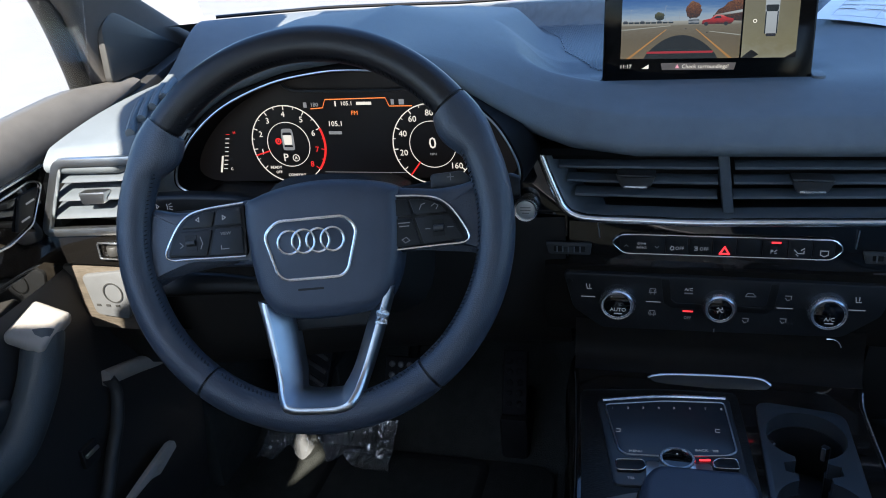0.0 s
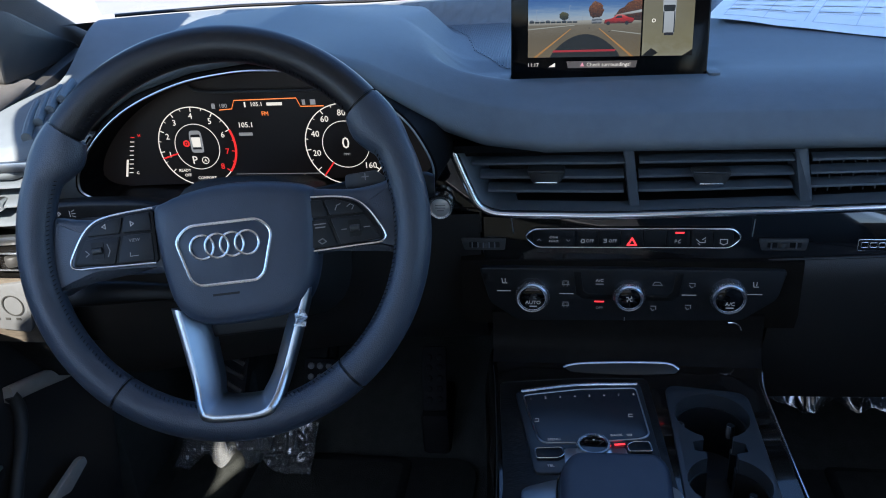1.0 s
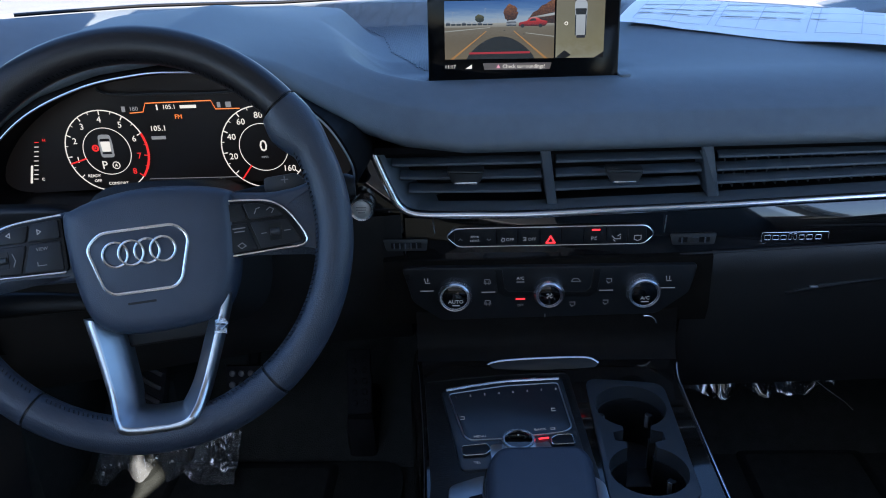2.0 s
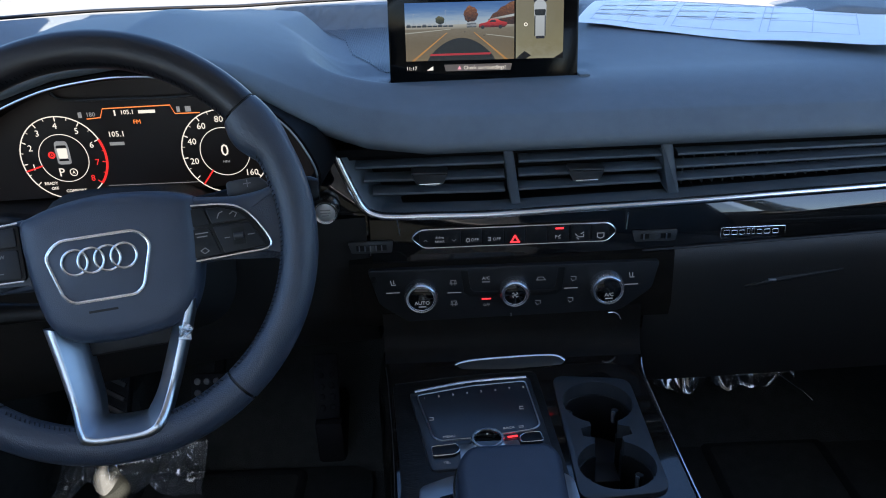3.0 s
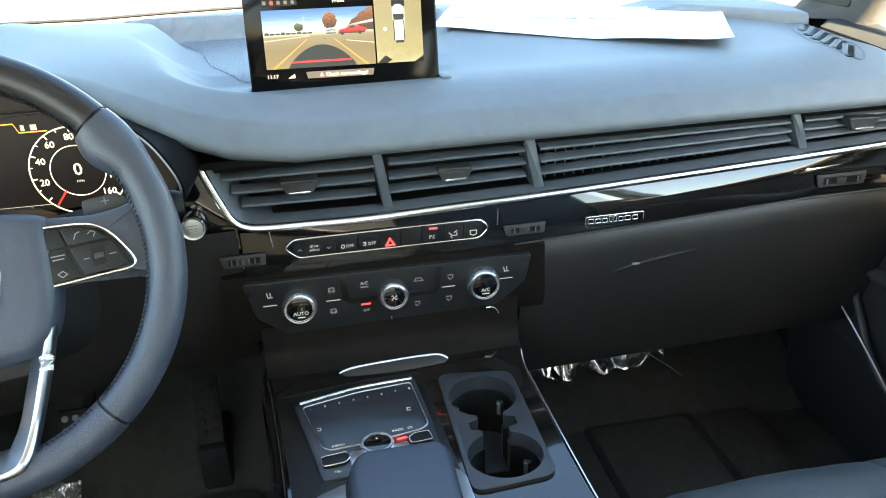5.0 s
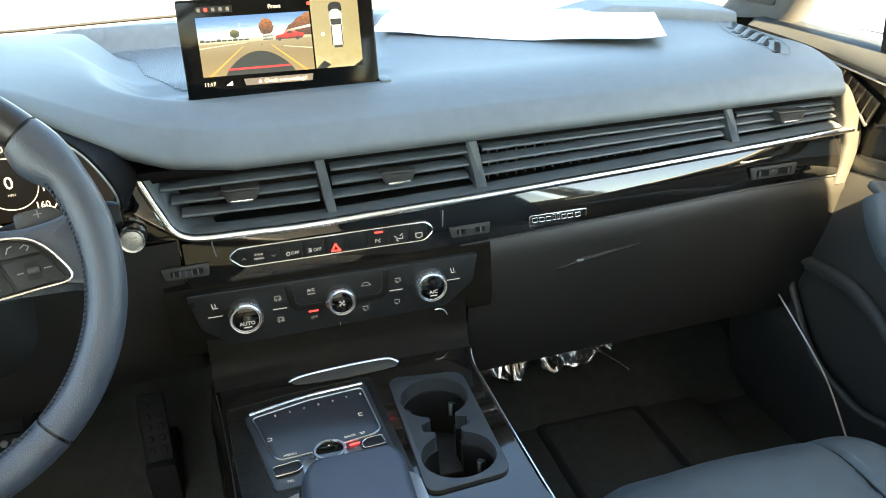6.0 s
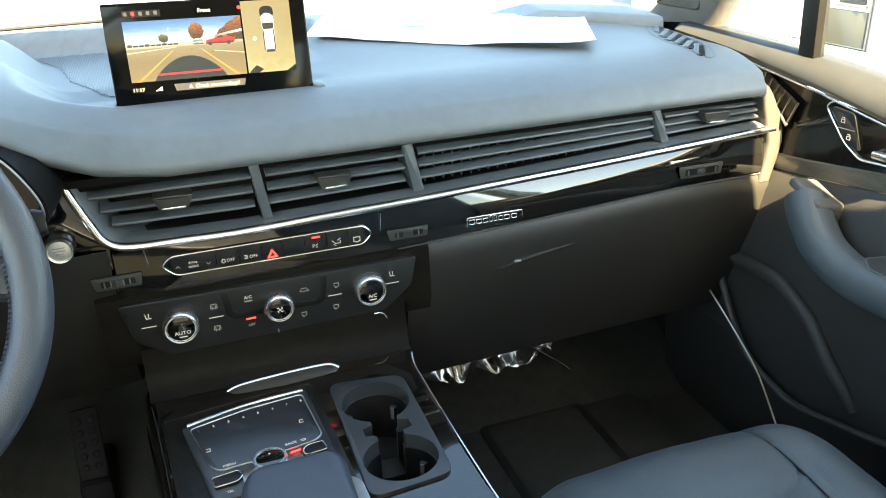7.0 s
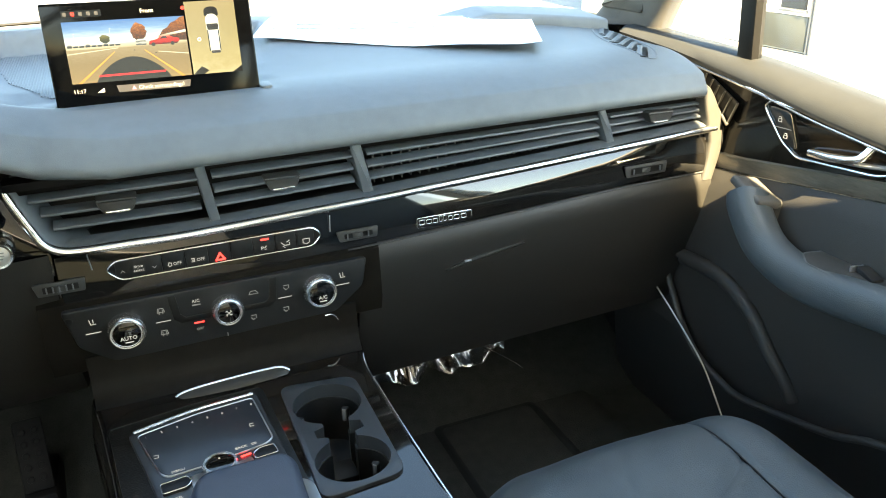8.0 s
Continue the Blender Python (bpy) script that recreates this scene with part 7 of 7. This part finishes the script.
am = pose(-0.296, 0.975, 0.262, 58, 0, 4)
world_part("pad", rbox(-0.021, 0.021, -0.055, 0.055, -0.010, 0.0, 0.004, 2, m=am), M_RUBBER, ap)
for i in range(5):
    for j in range(2):
        world_part("stud", turned([(0.0055, 0), (0.005, 0.002), (0.004, 0.0025)], 14, am @ pose(-0.009 + 0.018 * j, -0.036 + 0.018 * i, 0)), M_RUBBER, ap)
world_part("hinge", rbox(-0.320, -0.270, 0.94, 1.05, FLOOR, 0.21, 0.01, 2), M_RUBBER, ap)
for name, x0, x1, y0, y1 in (("floor_mat", 0.215, 0.66, 0.42, 0.96), ("floor_mat", -0.74, -0.22, 0.35, 0.93)):
    fmx = part(name, prism(rect(x0, x1, y0, y1, 0.05, 5), 0.010, 0.004, pose(0, 0, FLOOR)), M_CARPET)
    tagged(fmx, "dark carpet mat with a raised border", "floor mat")
    inn = rect(x0 + 0.13, x1 - 0.12, y0 + 0.05, y1 - 0.012, 0.02, 4)
    edge = sweep([(x, y, FLOOR + 0.011) for x, y in inn], 0.016, 0.004, closed=True)
    part("mat_welt", edge, M_RUBBER, fmx, "rubber welt")


def film_sheet(name, x0, x1, y0, y1, z0, z1, seed, label):
    rows = []
    for v in np.linspace(0, 1, 46):
        rr = []
        for u in np.linspace(0, 1, 110):
            x = x0 + (x1 - x0) * u
            torn = min(0.6, max(0.0, 0.6 * noise.noise((x * 34, seed * 2, 0.5)) + (0.32 * u * u if seed < 5 else 0.0)))
            v2 = v + (1 - v) * torn
            y = y0 + (y1 - y0) * v2
            fold = 0.35 + 0.65 * v
            k = noise.noise((x * 60 + seed, y * 6, seed)) * 0.010 * fold + noise.noise((x * 190 + y * 30, y * 14, seed + 5)) * 0.006 * fold + (abs(noise.noise((x * 30 + y * 25, y * 45, seed))) + 0.5 * abs(noise.noise((x * 90, y * 110 - x * 40, seed + 2)))) * (0.0055 if seed > 5 else 0.0)
            rr.append((x + noise.noise((y * 30, x * 10, seed)) * 0.008, y + noise.noise((x * 26, seed, v)) * 0.010, z0 + (z1 - z0) * v2 ** 1.3 + abs(k) + 0.003))
        rows.append(rr)
    ob = part(name, grid_mesh(rows), M_FILM, sharp=60)
    return tagged(ob, label, "plastic film")


film_sheet("plastic_film", 0.224, 0.525, 1.010, 1.042, 0.186, 0.236, 3.0, "crumpled clear protective film over the passenger mat")
film_sheet("plastic_film", -0.745, -0.50, 0.862, 0.938, FLOOR + 0.013, 0.182, 8.0, "crumpled clear protective film over the driver's mat")
# chrome wire added for the highlight along the clear film's edge
strand = thing("film_strand", "glint along a twisted film edge, made as a chrome strand", "plastic film", (0.50, 1.01, 0.20))
world_part("strand", sweep(smooth_path([(0.470, 1.035, 0.232), (0.485, 1.028, 0.222), (0.510, 1.015, 0.205), (0.535, 1.004, 0.188), (0.548, 0.998, 0.176)], 5), 0.0030, 0.0030), M_CHROME, strand)
latch = thing("glovebox_latch", "slim recessed glovebox grip", "latch", (0.36, 0.748, 0.552))
world_part("recess", prism(rounded([(0.292, 0.545), (0.330, 0.557), (0.418, 0.566), (0.375, 0.546)], 0.004, 3), 0.004, 0.001, front(0.750)), M_KNEE, latch)
world_part("catch", rbox(0.322, 0.332, 0.744, 0.748, 0.553, 0.556, 0.001), M_ALU, latch)

# ---- papers on the dash ----


rows = []
for u in np.linspace(0, 1, 40):
    rr = []
    for v in np.linspace(0, 1, 24):
        x = 0.118 + 0.382 * u + (0.075 + 0.115 * u) * v - 0.02 * v
        y = 1.055 - 0.10 * u - 0.095 * u * u + (0.13 + 0.25 * u) * v
        y = min(y, wind_y(x) - 0.03)
        z = pad_height(min(x, 0.70), y) + 0.003 + 0.004 * max(0, math.sin(u * 9 + 1)) * (1 - v) + 0.014 * u ** 6 * (1 - v) + 0.002 * noise.noise((x * 8, y * 8, 3))
        rr.append((x, y, z))
    rows.append(rr)
paper = part("paper_sheet", grid_mesh(rows), M_PAPER)
tagged(paper, "large white printed sheet lying on the dashboard", "paper")
for i in range(9):
    u0 = 0.06 + 0.07 * i
    bars = []
    for k in range(3):
        v = 0.35 + 0.16 * k
        a = rows[int(u0 * 39)][int(v * 23)]
        b = rows[min(39, int(u0 * 39) + 2)][int(v * 23)]
        bars.append(sweep([Vector(a) + Vector((0, 0, 0.0008)), (Vector(a) + Vector(b)) / 2 + Vector((0, 0, 0.001)), Vector(b) + Vector((0, 0, 0.0008))], 0.006, 0.0004, n=6))
    for b in bars:
        part("print_bar", b, M_INK, paper, "faint grey print")

for v in (3, 7, 11, 15, 19):
    for a, b in ((2, 12), (13, 24), (25, 36)):
        part("print_line", sweep([Vector(rows[i][v]) + Vector((0, 0, 0.0007)) for i in range(a, b)], 0.0016, 0.0004, n=6), M_INK, paper, "thin grey print")
for i in (2, 7, 12, 13, 18, 24, 25, 30, 35):
    part("print_line", sweep([Vector(rows[i][v]) + Vector((0, 0, 0.0007)) for v in range(3, 20)], 0.0014, 0.0004, n=6), M_INK, paper, "thin grey print")

# ---- outside ----
shed = thing("service_hut", "white service hut with a grey door panel and dark window", "building", (6.6, 6.0, -0.42))
world_part("wall", rbox(6.0, 8.5, 5.46, 9.6, -0.42, 2.2, 0.02), M_BODY, shed, "white sunlit wall")
world_part("door_panel", rbox(5.97, 6.0, 5.57, 6.30, -0.40, -0.075, 0.006), M_TAUPE, shed, "grey-green lower panel")
hut_window = world_part("window", rbox(5.975, 6.0, 5.62, 5.93, -0.015, 0.30, 0.004), M_STACK, shed, "dark window glass")
for y in (5.50, 5.535):
    world_part("corner_strip", rbox(5.96, 6.0, y - 0.010, y + 0.010, -0.42, 2.2, 0.003), M_GREY, shed, "grey corner strip")
world_part("window_sill", rbox(5.95, 6.0, 5.60, 5.93, -0.045, -0.02, 0.003), M_GREY, hut_window)
